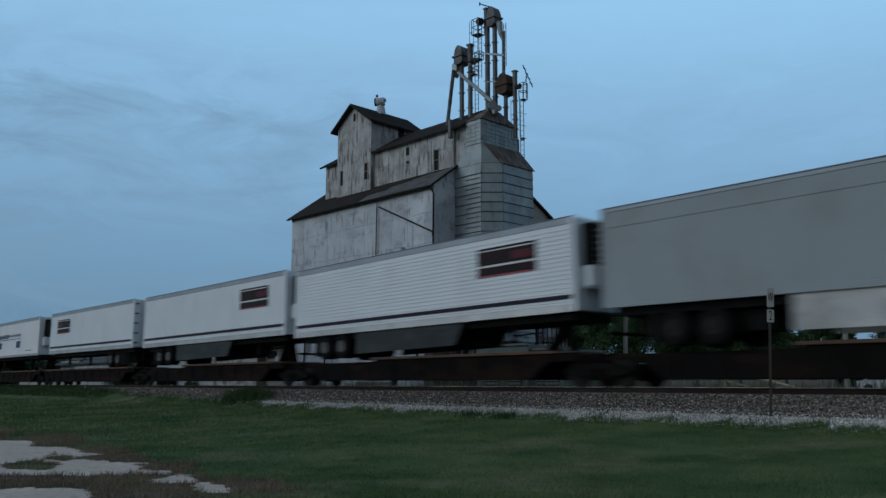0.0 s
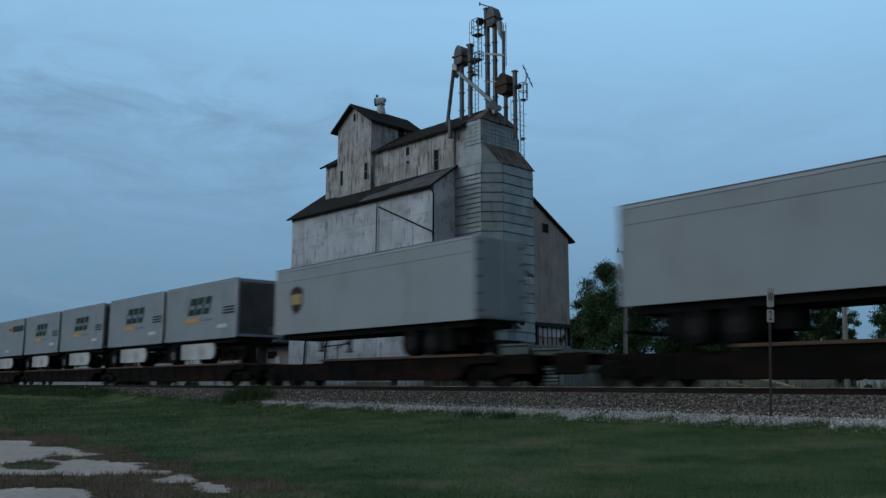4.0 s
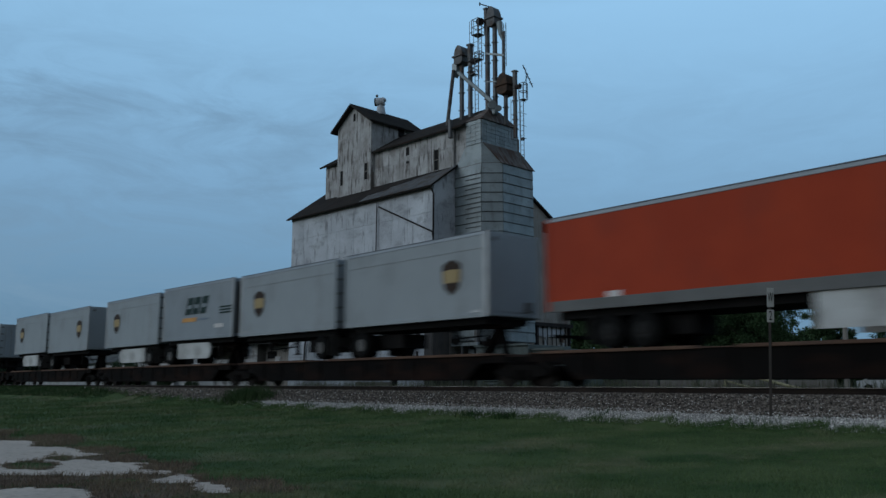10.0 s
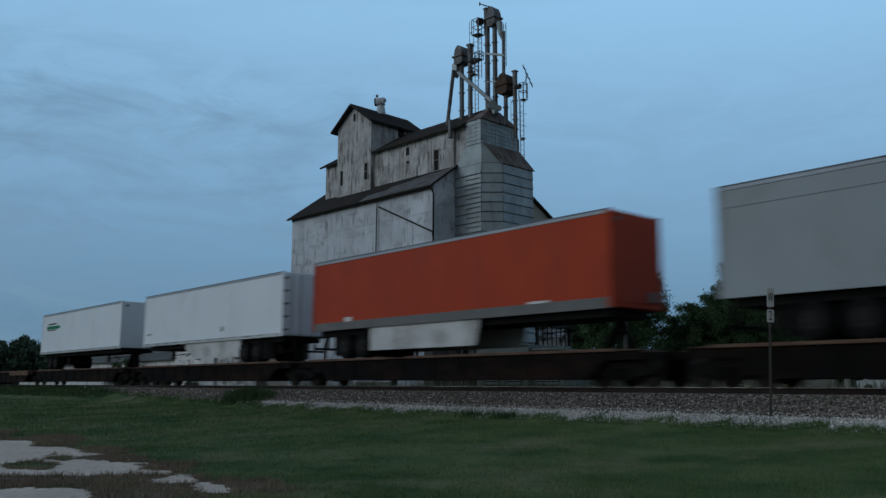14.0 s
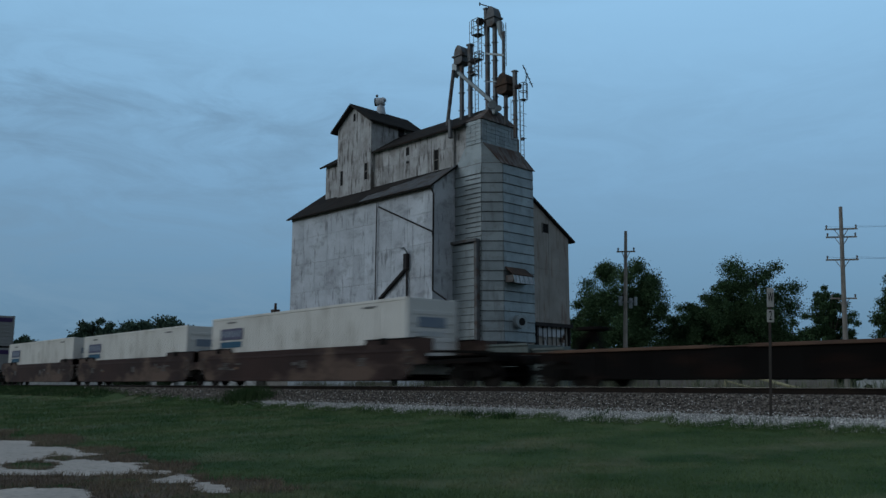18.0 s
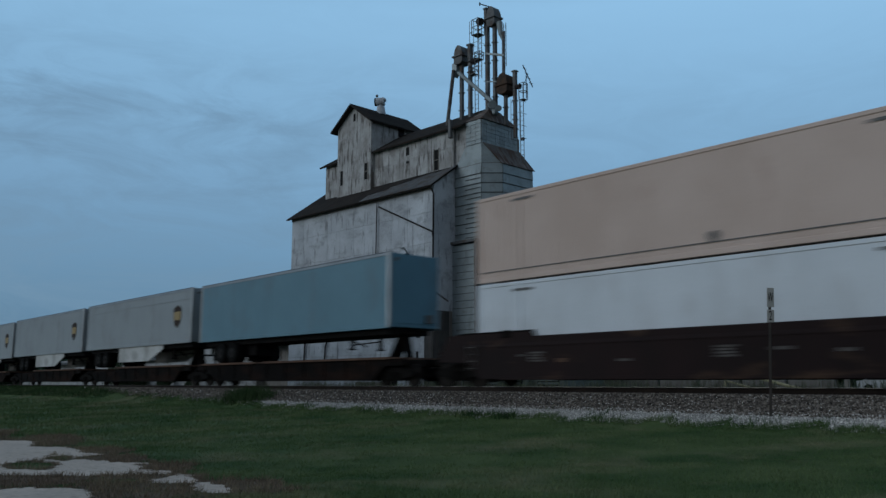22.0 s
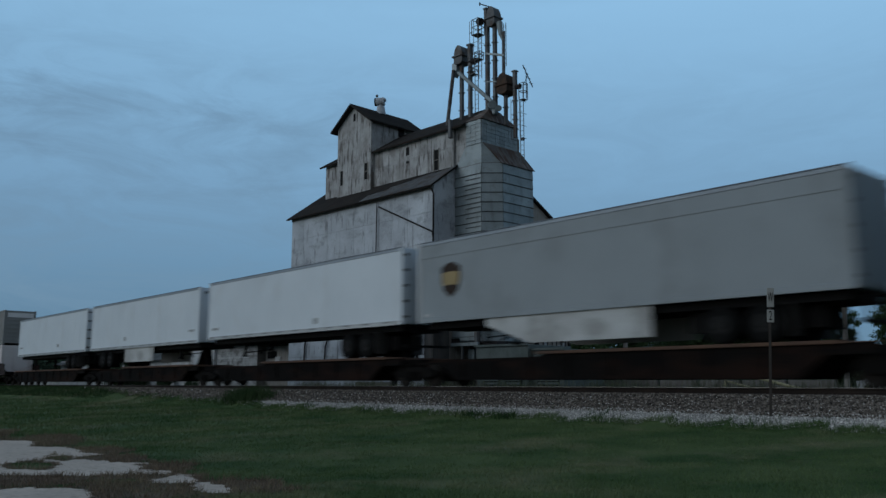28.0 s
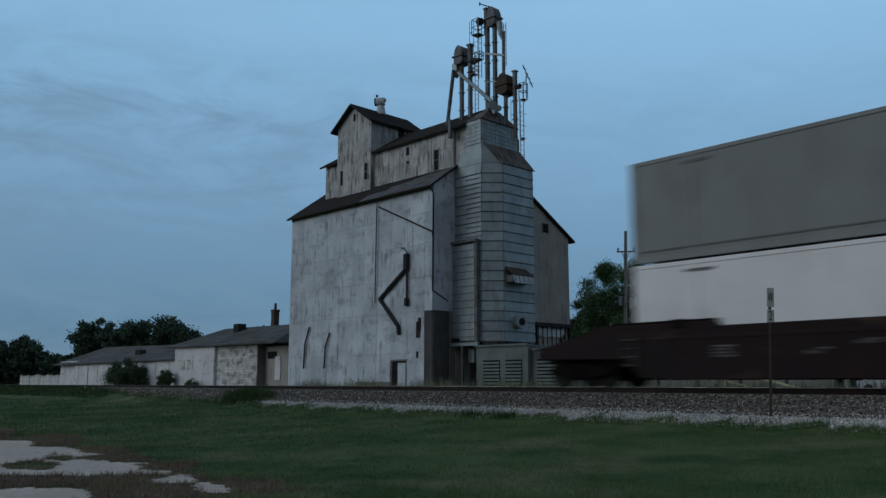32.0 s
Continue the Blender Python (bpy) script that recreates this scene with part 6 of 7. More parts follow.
def well_car(u0, u1, bogie_at, key, marks=(), ahead=0.0, behind=0.0):
    """A well car unit; the container stands between its deep sides."""
    L, c = u1 - u0, (u0 + u1) / 2
    h = L / 2
    t = thing("well_car", pose(c, 0, 0), {"well": "dark maroon steel well car with grimy sides", "well_tan": "sun-bleached brown steel well car with patchy sides"}[key], "rail car", "well cars")
    for s in (-1, 1):
        bm = bmesh.new()
        prism(bm, [(-h + 0.15, 0.85), (-h + 0.9, 0.80), (-h + 1.4, 0.26), (h - 1.4, 0.26), (h - 0.9, 0.80), (h - 0.15, 0.85), (h - 0.15, 1.34), (h - 1.3, 1.58), (-h + 1.3, 1.58), (-h + 0.15, 1.34)], "y", s * 1.40 - 0.025, s * 1.40 + 0.025)
        side = part("side_sill", bm, key, t)
        bm = bmesh.new()
        pts = [(s * 1.36, 1.30), (s * 1.447, 1.30), (s * 1.447, 1.335), (s * 1.375, 1.63), (s * 1.31, 1.63)]
        prism(bm, pts if s < 0 else pts[::-1], "x", -h + 0.6, h - 0.6)
        part("top_chord", bm, key, side)
        bm = bmesh.new()
        box(bm, -h + 2.3, h - 2.3, s * 1.41 - 0.05, s * 1.41 + 0.05, 0.22, 0.34, 0.015)
        part("bottom_chord", bm, key, side)
        for e in (-1, 1):
            bm = bmesh.new()
            pts = [(e * (h - 4.0), 1.60), (e * (h - 0.7), 1.22), (e * (h + 0.22), 1.22), (e * (h + 0.22), 1.74), (e * (h - 0.5), 1.81), (e * (h - 3.8), 1.81)]
            prism(bm, pts if e > 0 else pts[::-1], "y", s * 1.40 - 0.03, s * 1.40 + 0.03)
            part("end_riser", bm, key, side)
            bm = bmesh.new()
            box(bm, min(e * (h - 3.9), e * (h - 0.4)), max(e * (h - 3.9), e * (h - 0.4)), s * 1.40 - 0.045, s * 1.40 + 0.045, 1.775, 1.83, 0.012)
            part("riser_cap", bm, "bogie", side)
            bm = bmesh.new()
            xx = e * (h - 1.05)
            for dx in (-0.2, 0.2):
                bar(bm, (xx + dx, s * 1.47, 0.55), (xx + dx, s * 1.47, 1.42), 0.025, 0.025)
            for k in range(4):
                bar(bm, (xx - 0.2, s * 1.475, 0.62 + k * 0.24), (xx + 0.2, s * 1.475, 0.62 + k * 0.24), 0.025, 0.025)
            part("grab_ladder", bm, "stencil", t)
    boxes("well_floor", t, "car", (-h + 2.2, h - 2.2, -1.38, 1.38, 0.28, 0.36))
    for s in (-1, 1):
        bm = bmesh.new()
        box(bm, min(s * (h - 2.0), s * (h - 0.1)), max(s * (h - 2.0), s * (h - 0.1)), -1.3, 1.3, 1.0, 1.12, 0.02)
        box(bm, min(s * (h - 2.1), s * (h - 1.9)), max(s * (h - 2.1), s * (h - 1.9)), -1.38, 1.38, 0.4, 1.1)
        part("end_platform", bm, "car", t)
        bm = bmesh.new()
        box(bm, min(s * (h - 2.9), s * (h - 2.5)), max(s * (h - 2.9), s * (h - 2.5)), -1.46, -1.36, 1.6, 1.86, 0.02)
        part("container_guide", bm, "bogie", t)
    for s, ext in ((1, ahead), (-1, behind)):
        if ext:
            e = lambda d: s * (h + d)
            bm = bmesh.new()
            box(bm, min(e(-0.2), e(ext)), max(e(-0.2), e(ext)), -0.4, 0.4, 0.72, 1.06, 0.03)
            box(bm, min(e(ext - 0.3), e(ext - 0.15)), max(e(ext - 0.3), e(ext - 0.15)), -1.4, 1.4, 0.86, 1.08, 0.02)
            part("end_sill", bm, "car", t)
            for q in (-1, 1):
                bm = bmesh.new()
                bar(bm, (e(-0.6), q * 1.36, 1.30), (e(ext - 0.2), q * 1.36, 1.16), 0.09, 0.09)
                bar(bm, (e(-0.6), q * 1.36, 0.86), (e(ext - 0.2), q * 1.36, 0.92), 0.09, 0.16)
                bar(bm, (e(ext * 0.4), q * 1.36, 0.9), (e(ext * 0.4), q * 1.36, 1.24), 0.06, 0.06)
                part("end_frame", bm, "car", t)
                if key == "well":
                    bm = bmesh.new()
                    pts = [(e(-0.55), 0.82), (e(ext - 0.3), 0.86), (e(ext - 0.3), 1.16), (e(0.2), 1.66), (e(-0.55), 1.66)]
                    prism(bm, pts if s > 0 else pts[::-1], "y", q * 1.42 - 0.012, q * 1.42 + 0.012)
                    part("end_plate", bm, key, t)
            bm = bmesh.new()
            box(bm, min(e(0.1), e(ext - 0.3)), max(e(0.1), e(ext - 0.3)), -1.2, 1.2, 1.06, 1.10)
            part("end_walkway", bm, "car", t)
            coupler(t, e(ext), s)
    for x0, x1, z0, z1, k in marks:
        if z1 - z0 > 0.5:
            scrawl(t, x0, x1, z0, z1, k, k != "skirt")
        else:
            boxes("side_marking", t, k, (x0, x1, -1.436, -1.427, z0, z1))
    for b in bogie_at:
        bogie(t, b - c)
    MOVERS.append((t, c, 0.0, 0.0))
    return t


# ---- loads
def end_doors(parent, x, d, z0, z1, key):
    """Two door leaves with lock bars and hinges on the end at x, facing d."""
    zs = (z0 + 0.12, z1 - 0.1)
    for s in (-1, 1):
        bm = bmesh.new()
        box(bm, min(x, x + d * 0.03), max(x, x + d * 0.03), min(s * 0.01, s * 1.2), max(s * 0.01, s * 1.2), *zs, bevel=0.008)
        leaf = part("door", bm, key, parent)
        for yy in (0.35, 0.85):
            bm = bmesh.new()
            rod(bm, (x + d * 0.06, s * yy, zs[0] - 0.05), (x + d * 0.06, s * yy, zs[1] + 0.03), 0.02, 0.02, 6)
            part("lock_bar", bm, "alu", leaf)
        for k in range(5):
            bm = bmesh.new()
            zz = zs[0] + 0.2 + (zs[1] - zs[0] - 0.4) * k / 4
            box(bm, min(x + d * 0.03, x + d * 0.05), max(x + d * 0.03, x + d * 0.05), min(s * 1.0, s * 1.25), max(s * 1.0, s * 1.25), zz - 0.05, zz + 0.05)
            part("hinge", bm, "grime", leaf)


def panel(parent, name, key, x0, x1, z0, z1, y=-1.3, lift=0.006, label=""):
    bm = bmesh.new()
    box(bm, min(x0, x1), max(x0, x1), y - lift, y - 0.002, z0, z1)
    return part(name, bm, key, parent, label)


def slant(parent, name, key, x0, x1, z0, z1, lean, y=-1.3, lift=0.006):
    bm = bmesh.new()
    prism(bm, [(x0, z0), (x1, z0), (x1 + lean, z1), (x0 + lean, z1)], "y", y - lift, y - 0.002)
    return part(name, bm, key, parent)


def shield(parent, x, z, s=1.0):
    pts = [(-0.5, 0.42), (-0.25, 0.56), (0, 0.62), (0.25, 0.56), (0.5, 0.42), (0.5, -0.05), (0.36, -0.42), (0, -0.68), (-0.36, -0.42), (-0.5, -0.05)]
    bm = bmesh.new()
    prism(bm, [(x + a * s, z + b * s) for a, b in pts], "y", -1.307, -1.302)
    sh = part("shield_logo", bm, "brown", parent, "brown and gold shield emblem")
    bm = bmesh.new()
    prism(bm, [(x + a * s * 0.88, z + b * s) for a, b in ((-0.5, 0.22), (0, 0.28), (0.5, 0.22), (0.5, -0.02), (0.42, -0.25), (0, -0.2), (-0.42, -0.25), (-0.5, -0.02))], "y", -1.311, -1.3075)
    part("shield_band", bm, "gold", sh)


LOOK = {  # style: (side material, label, category)
    "W": ("van_white", "plain white box trailer on a flat car"),
    "V": ("van_ribbed", "white ribbed-side refrigerated trailer on a flat car"),
    "S": ("van_ribbed", "white ribbed trailer with dark logo panel and violet stripe"),
    "A": ("van_warm", "white trailer with navy lettering blocks and two navy squares"),
    "G": ("van_white", "white trailer with a long green stripe"),
    "K": ("van_white", "white trailer with a small green emblem near its end"),
    "U": ("van_grey", "grey box trailer with a brown and gold shield emblem"),
    "N": ("van_grey", "plain grey box trailer on a flat car"),
    "B": ("van_silver", "short silver-grey trailer with slanted dark green and orange emblem"),
    "D": ("van_silver", "short silver-grey trailer with dark green stripe and orange patch"),
    "R": ("van_red", "orange-red box trailer with a grey lower band"),
    "L": ("van_blue", "faded teal-blue box trailer on a flat car"),
}


# how trailers ride, by their rear end: how much the tail hangs below the nose, and how high the whole sits
LEAN = {-33.0: (0.20, 0.03), -50.2: (0.10, 0.02), -234.65: (0.16, 0.05), -269.5: (0.10, 0.04), -286.7: (0.0, 0.06), -383.05: (0.0, 0.10),
        -353.2: (-0.06, 0.03), -766.7: (0.0, -0.10), -749.85: (0.0, -0.04), -897.6: (0.0, -0.06), -104.6: (0.10, 0.0), -498.15: (0.0, 0.05)}


def trailer(u0, u1, style, nose=1, skirt=False, reefer=False, top=None):
    L, c = u1 - u0, (u0 + u1) / 2
    h = L / 2
    key, label = LOOK[style]
    short = L < 10
    dip, lift_by = LEAN.get(u0, (0.0, 0.0))
    t = thing("semi_trailer", pose(c, 0, 0), label, "trailer", "trailers on the train")
    sink = lambda x: dip * (0.5 - x / L) - lift_by         # how much lower than level a place along the body rides
    z1 = {"U": 5.42 if short else 5.36, "N": 5.36, "B": 5.44, "D": 5.44, "S": 5.32, "A": 5.34, "V": 5.24, "R": 5.37}.get(style, 5.3) if top is None else top
    z0 = z1 - 3.04
    bm = bmesh.new()
    box(bm, -h, h, -1.28, 1.28, z0 + 0.05, z1 - 0.03, 0.02)
    part("body", bm, key, t)
    for s in (-1, 1):
        bm = bmesh.new()
        box(bm, -h, h, min(s * 1.22, s * 1.3), max(s * 1.22, s * 1.3), z1 - (0.25 if style in "SA" else 0.15), z1 - 0.032, 0.012)
        rail = part("top_rail", bm, "rail_pale", t)
        bm = bmesh.new()
        box(bm, -h, h, min(s * 1.20, s * 1.312), max(s * 1.20, s * 1.312), z1 - 0.031, z1, 0.006)
        part("rail_lip", bm, "rail_dark", rail)
        bm = bmesh.new()
        box(bm, -h, h, min(s * 1.24, s * 1.3), max(s * 1.24, s * 1.3), z0, z0 + (0.34 if style == "R" else 0.25 if style == "S" else 0.17), 0.012)
        part("bottom_rail", bm, "grime" if style == "R" else "alu" if style in "WSVGKA" else key, t)
        for e in (-1, 1):
            bm = bmesh.new()
            box(bm, min(e * (h - 0.16), e * (h + 0.01)), max(e * (h - 0.16), e * (h + 0.01)), min(s * 1.22, s * 1.305), max(s * 1.22, s * 1.305), z0 + 0.02, z1 - 0.01, 0.015)
            part("corner_post", bm, "alu" if style in "BDL" or style in "UN" and e == nose else key, t)
    # thin vertical side seams
    if style in "WUNRLBDKAG":
        bm = bmesh.new()
        x = -h + 1.22
        while x < h - 0.5:
            box(bm, x, x + 0.03, -1.2845, -1.279, z0 + 0.2, z1 - 0.15)
            x += 1.22
        part("side_seams", bm, key, t)
    if style in "VS":
        bm = bmesh.new()
        z = z0 + 0.33
        while z < z1 - 0.3:
            box(bm, -h + 0.17, h - 0.17, -1.298, -1.279, z, z + 0.028)
            z += 0.143
        part("side_ribs", bm, key, t)
    if style in "UN":
        bm = bmesh.new()
        box(bm, -h + 0.1, h - 0.1, -1.30, -1.279, z1 - 0.62, z1 - 0.56)
        part("side_rib", bm, key, t)
    if style in "WGVAK":
        x = -h + 0.4
        while x < h - 0.9:
            child("reflective_tape", cached("tape", lambda: one("grime", (0, 0.42, -1.309, -1.301, 0, 0.05), name="reflective_tape")), t, pose(x, 0, z0 + 0.10))
            x += 1.35
    # ends
    end_doors(t, -nose * h, -nose, z0, z1, key if style != "R" else "van_red")
    xn = nose * h
    if reefer:
        bm = bmesh.new()
        box(bm, min(xn + nose * 0.01, xn + nose * 0.45), max(xn + nose * 0.01, xn + nose * 0.45), -0.92, 0.22, z0 + 1.25, z1 - 0.22, 0.06)
        rf = part("refrigeration_unit", bm, "under", t, "black refrigeration unit on the nose")
        bm = bmesh.new()
        box(bm, min(xn + nose * 0.02, xn + nose * 0.48), max(xn + nose * 0.02, xn + nose * 0.48), -1.02, 1.02, z0 + 0.72, z0 + 1.45, 0.08)
        box(bm, min(xn + nose * 0.02, xn + nose * 0.42), max(xn + nose * 0.02, xn + nose * 0.42), 0.28, 1.02, z0 + 1.5, z1 - 0.2, 0.05)
        part("unit_cover", bm, "van_white", rf, "white unit housing")
        bm = bmesh.new()
        for k in range(6):
            box(bm, min(xn + nose * 0.455, xn + nose * 0.47), max(xn + nose * 0.455, xn + nose * 0.47), -0.82, 0.12, z0 + 1.55 + k * 0.2, z0 + 1.60 + k * 0.2)
        part("unit_grille", bm, "grime", rf)
    else:
        bm = bmesh.new()
        box(bm, min(xn + nose * 0.002, xn + nose * 0.02), max(xn + nose * 0.002, xn + nose * 0.02), -1.15, 1.15, z0 + 0.2, z1 - 0.2, 0.008)
        nz = part("nose_panel", bm, "door_dark" if style == "B" else key, t)
        boxes("nose_box", nz, "grime", (min(xn, xn + nose * 0.09), max(xn, xn + nose * 0.09), 0.55, 0.95, z0 + 0.25, z0 + 0.6), bevel=0.02)
        boxes("nose_lamp", nz, "grime", (min(xn, xn + nose * 0.05), max(xn, xn + nose * 0.05), -1.05, -0.85, z1 - 0.35, z1 - 0.22))
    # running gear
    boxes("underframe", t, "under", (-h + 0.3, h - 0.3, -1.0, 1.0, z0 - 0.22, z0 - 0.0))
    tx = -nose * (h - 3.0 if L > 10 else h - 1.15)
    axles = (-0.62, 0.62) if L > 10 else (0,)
    # bulked out in near-black so the space round the wheels stays dark
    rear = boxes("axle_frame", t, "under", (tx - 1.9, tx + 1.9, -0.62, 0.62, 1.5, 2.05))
    for a in axles:
        for s in (-1, 1):
            def tyre():
                b = bmesh.new()
                rod(b, (0, -0.28, 0), (0, 0.28, 0), 0.5, 0.5, 18)
                rod(b, (0, -0.3, 0), (0, -0.28, 0), 0.44, 0.5, 18)
                return mesh_of("tyre", b, "tyre")

            shine = "hub" if style in "SB" or L < 10 else "hub_dark"

            def rim():
                b = bmesh.new()
                rod(b, (0, -0.31, 0), (0, -0.20, 0), 0.25, 0.18, 14)
                rod(b, (0, -0.36, 0), (0, -0.30, 0), 0.10, 0.12, 10)
                for k in range(5):
                    q = 2 * math.pi * k / 5
                    rod(b, (0.17 * math.cos(q), -0.325, 0.17 * math.sin(q)), (0.17 * math.cos(q), -0.30, 0.17 * math.sin(q)), 0.03, 0.03, 6)
                return mesh_of("rim", b, shine)
            w = child("wheel", cached("tyre", tyre), t, pose(tx + a, s * 0.98, 1.635 + sink(tx), 0, 0, 0 if s < 0 else 180))
            child("rim", cached(shine, rim), w)
    for s in (-1, 1):
        fx = tx - nose * (1.3 if L > 10 else 0.68)
        boxes("mud_flap", t, "flap", (fx - 0.012, fx + 0.012, s * 0.98 - 0.3, s * 0.98 + 0.3, 1.28 + sink(tx), z0 - 0.2))
    lx = nose * (h - 3.2 if L > 10 else h - 2.2)
    for s in (-1, 1):
        bm = bmesh.new()
        box(bm, lx - 0.07, lx + 0.07, s * 0.75 - 0.07, s * 0.75 + 0.07, 1.55, z0 - 0.1, 0.01)
        box(bm, lx - 0.14, lx + 0.14, s * 0.75 - 0.12, s * 0.75 + 0.12, 1.5, 1.56)
        part("landing_leg", bm, "under", t)
    bm = bmesh.new()
    bar(bm, (lx, -0.75, 1.7), (lx, 0.75, 1.9), 0.05, 0.05)
    bar(bm, (lx - nose * 1.6, 0, z0 - 0.15), (lx, 0, 1.65), 0.05, 0.05)
    part("leg_brace", bm, "under", t)
    boxes("bumper", t, "under", (min(-nose * h, -nose * (h - 0.1)), max(-nose * h, -nose * (h - 0.1)), -1.1, 1.1, 1.55, 1.65), (min(-nose * h, -nose * (h - 0.08)), max(-nose * h, -nose * (h - 0.08)), -0.6, -0.5, 1.6, z0), (min(-nose * h, -nose * (h - 0.08)), max(-nose * h, -nose * (h - 0.08)), 0.5, 0.6, 1.6, z0))
    if skirt and L > 10:
        for s in (-1, 1):
            bm = bmesh.new()
            cut = {"R": 0.2, "G": 0.3, "U": 2.0}.get(style, 1.3)
            a, b = (4.1, 10.4) if style in "RWK" else (5.8, 12.5)
            if u0 == -323.6:
                a, b = 8.6, 13.6
            elif u0 == -915.1:
                a, b, cut = 6.0, 10.4, 0.1
            a, b = -nose * (h - a), -nose * (h - b)
            prism(bm, [(a, z0 + 0.02), (b, z0 + 0.02), (b, z0 - 0.25), (b - nose * cut, 1.42), (a, 1.42)], "y", s * 1.2 - 0.015, s * 1.2 + 0.015)
            part("side_skirt", bm, "skirt", t, "off-white side skirt")
    elif style == "S" and nose > 0:
        for s in (-1, 1):
            bm = bmesh.new()
            a, b = -h + 4.6, h - 5.2
            prism(bm, [(a, z0 + 0.02), (b, z0 + 0.02), (b - 0.5, 1.5), (a, 1.42)], "y", s * 1.2 - 0.015, s * 1.2 + 0.015)
            part("side_skirt", bm, "skirt_dark", t, "black side skirt")
    elif skirt:
        for s in (-1, 1):
            bm = bmesh.new()
            a, b = -nose * (h - 2.0), -nose * (h - 6.0)
            round_end = [(b - nose * (0.42 - 0.42 * math.sin(q)), 1.80 - 0.42 * math.cos(q)) for q in (0.0, 0.4, 0.8, 1.2, 1.57, 1.97, 2.37, 2.77, 3.14)]
            prism(bm, [(a, 2.22), (a, 1.46), (a + nose * 0.08, 1.38)] + round_end, "y", s * 1.15 - 0.05, s * 1.15 + 0.05)
            part("side_skirt", bm, "skirt", t, "off-white side skirt")
    # emblems and markings, all on the side by the camera
    n = lambda d: xn - nose * d           # distance back from the nose
    if style == "S":
        p = panel(t, "logo_panel", "maroon", n(1.6), n(4.35), 3.74, 4.76)
        panel(p, "logo_lettering", "white_mark", n(1.6), n(4.35), 4.08, 4.15, lift=0.010)
        panel(p, "logo_line", "wine", n(1.7), n(2.7), 4.26, 4.52, lift=0.010)
        panel(p, "logo_underline", "red_mark", n(1.7), n(4.4), 3.74, 3.80, lift=0.010)
        panel(p, "logo_edge", "white_mark", n(1.7), n(4.4), 4.64, 4.68, lift=0.010)
        panel(t, "stripe", "stripe", -h + 0.15, h - 0.15, 2.69, 2.83)
    elif style == "A":
        for k in range(6):
            slant(t, "lettering", "navy" if k % 2 else "blue_grey", n(11.7) + k * 0.54, n(11.7) + k * 0.54 + 0.38, 3.92, 4.26, 0.15)
        slant(t, "lettering", "blue_grey", n(8.4), n(4.9), 4.0, 4.2, 0.12)
        panel(t, "underline", "navy", n(11.8), n(4.85), 3.78, 3.83)
        for d in (11.5, 6.05):
            q = panel(t, "logo_square", "navy", n(d), n(d - 1.1), 3.06, 3.6)
            panel(q, "logo_gap", "blue_grey", n(d) + nose * 0.42, n(d) + nose * 0.50, 3.15, 3.62, lift=0.009)
        panel(t, "marking", "grime", n(14.6), n(13.2), 2.72, 2.78)
        panel(t, "marking", "grime", n(3.4), n(1.6), 2.72, 2.78)
    elif style == "G":
        panel(t, "green_stripe", "green", n(0.35), n(10.9), 4.08, 4.38)
        panel(t, "stripe_edge", "green_dark", n(0.35), n(10.9), 4.38, 4.56)
        panel(t, "green_stripe", "green", n(13.2), n(16.15), 4.08, 4.38)
        panel(t, "stripe_edge", "green_dark", n(13.2), n(16.15), 4.38, 4.56)
        panel(t, "emblem", "dark_green", n(12.5), n(11.8), 4.1, 4.5)
        panel(t, "emblem_lettering", "grime", n(12.8), n(11.4), 3.88, 3.98)
        for a, b, z in ((5.6, 4.2, 3.62), (6.2, 3.4, 3.2), (10.4, 10.1, 3.3), (13.9, 13.0, 2.95), (9.2, 9.0, 3.3)):
            panel(t, "lettering", "alu", n(a), n(b), z, z + 0.13)
    elif style == "K":
        panel(t, "emblem", "green", n(L - 1.2), n(L - 4.2), 4.12, 4.36)
        panel(t, "emblem_lettering", "dark_green", n(L - 1.5), n(L - 3.4), 4.46, 4.56)
        panel(t, "emblem_lettering", "grime", n(L - 1.4), n(L - 3.4), 4.0, 4.08)
    elif style == "U":
        shield(t, n(1.85), z1 - 1.5, 1.0)
    elif style == "B":
        for k, w in enumerate((0.75, 0.7, 0.7)):
            e = slant(t, "emblem_block", "dark_green", n(5.6) + k * 0.9, n(5.6) + k * 0.9 + w, 3.78, 4.7, 0.36)
            slant(e, "emblem_slot", "van_silver", n(5.6) + k * 0.9 + 0.28, n(5.6) + k * 0.9 + w - 0.02, 4.10, 4.30, 0.09, lift=0.010)
        slant(t, "emblem_bar", "orange", n(5.95), n(4.2), 3.38, 3.60, 0.14)
        slant(t, "emblem_lettering", "blue_grey", n(4.0), n(2.8), 3.42, 3.52, 0.1)
        for k in range(3):
            slant(t, "speed_line", "dark_green", n(1.5), n(0.2), 3.66 + k * 0.15, 3.74 + k * 0.15, 0.04)
        panel(t, "pale_marking", "white_mark", n(2.0), n(1.0), 2.95, 3.15)
    elif style == "D":
        panel(t, "green_stripe", "dark_green", n(0.12), n(3.3), 4.40, 4.88)
        q = panel(t, "orange_patch", "orange", n(3.35), n(4.55), 4.42, 4.90)
        panel(q, "patch_marking", "dark_green", n(3.6), n(4.3), 4.56, 4.74, lift=0.010)
        panel(t, "pale_marking", "white_mark", n(4.9), n(4.1), 2.75, 2.92)
    elif style == "R":
        panel(t, "pale_marking", "white_mark", n(L - 2.4), n(L - 2.9), 2.66, 2.84)
        panel(t, "pale_marking", "alu", n(3.4), n(2.5), 2.66, 2.74)
    elif style == "V":
        panel(t, "unit_number", "grime", n(0.9), n(1.7), 4.72, 4.79)
    elif style == "W":
        panel(t, "marking", "alu", n(L * 0.62), n(L * 0.62 + 0.35), 2.75, 3.0)
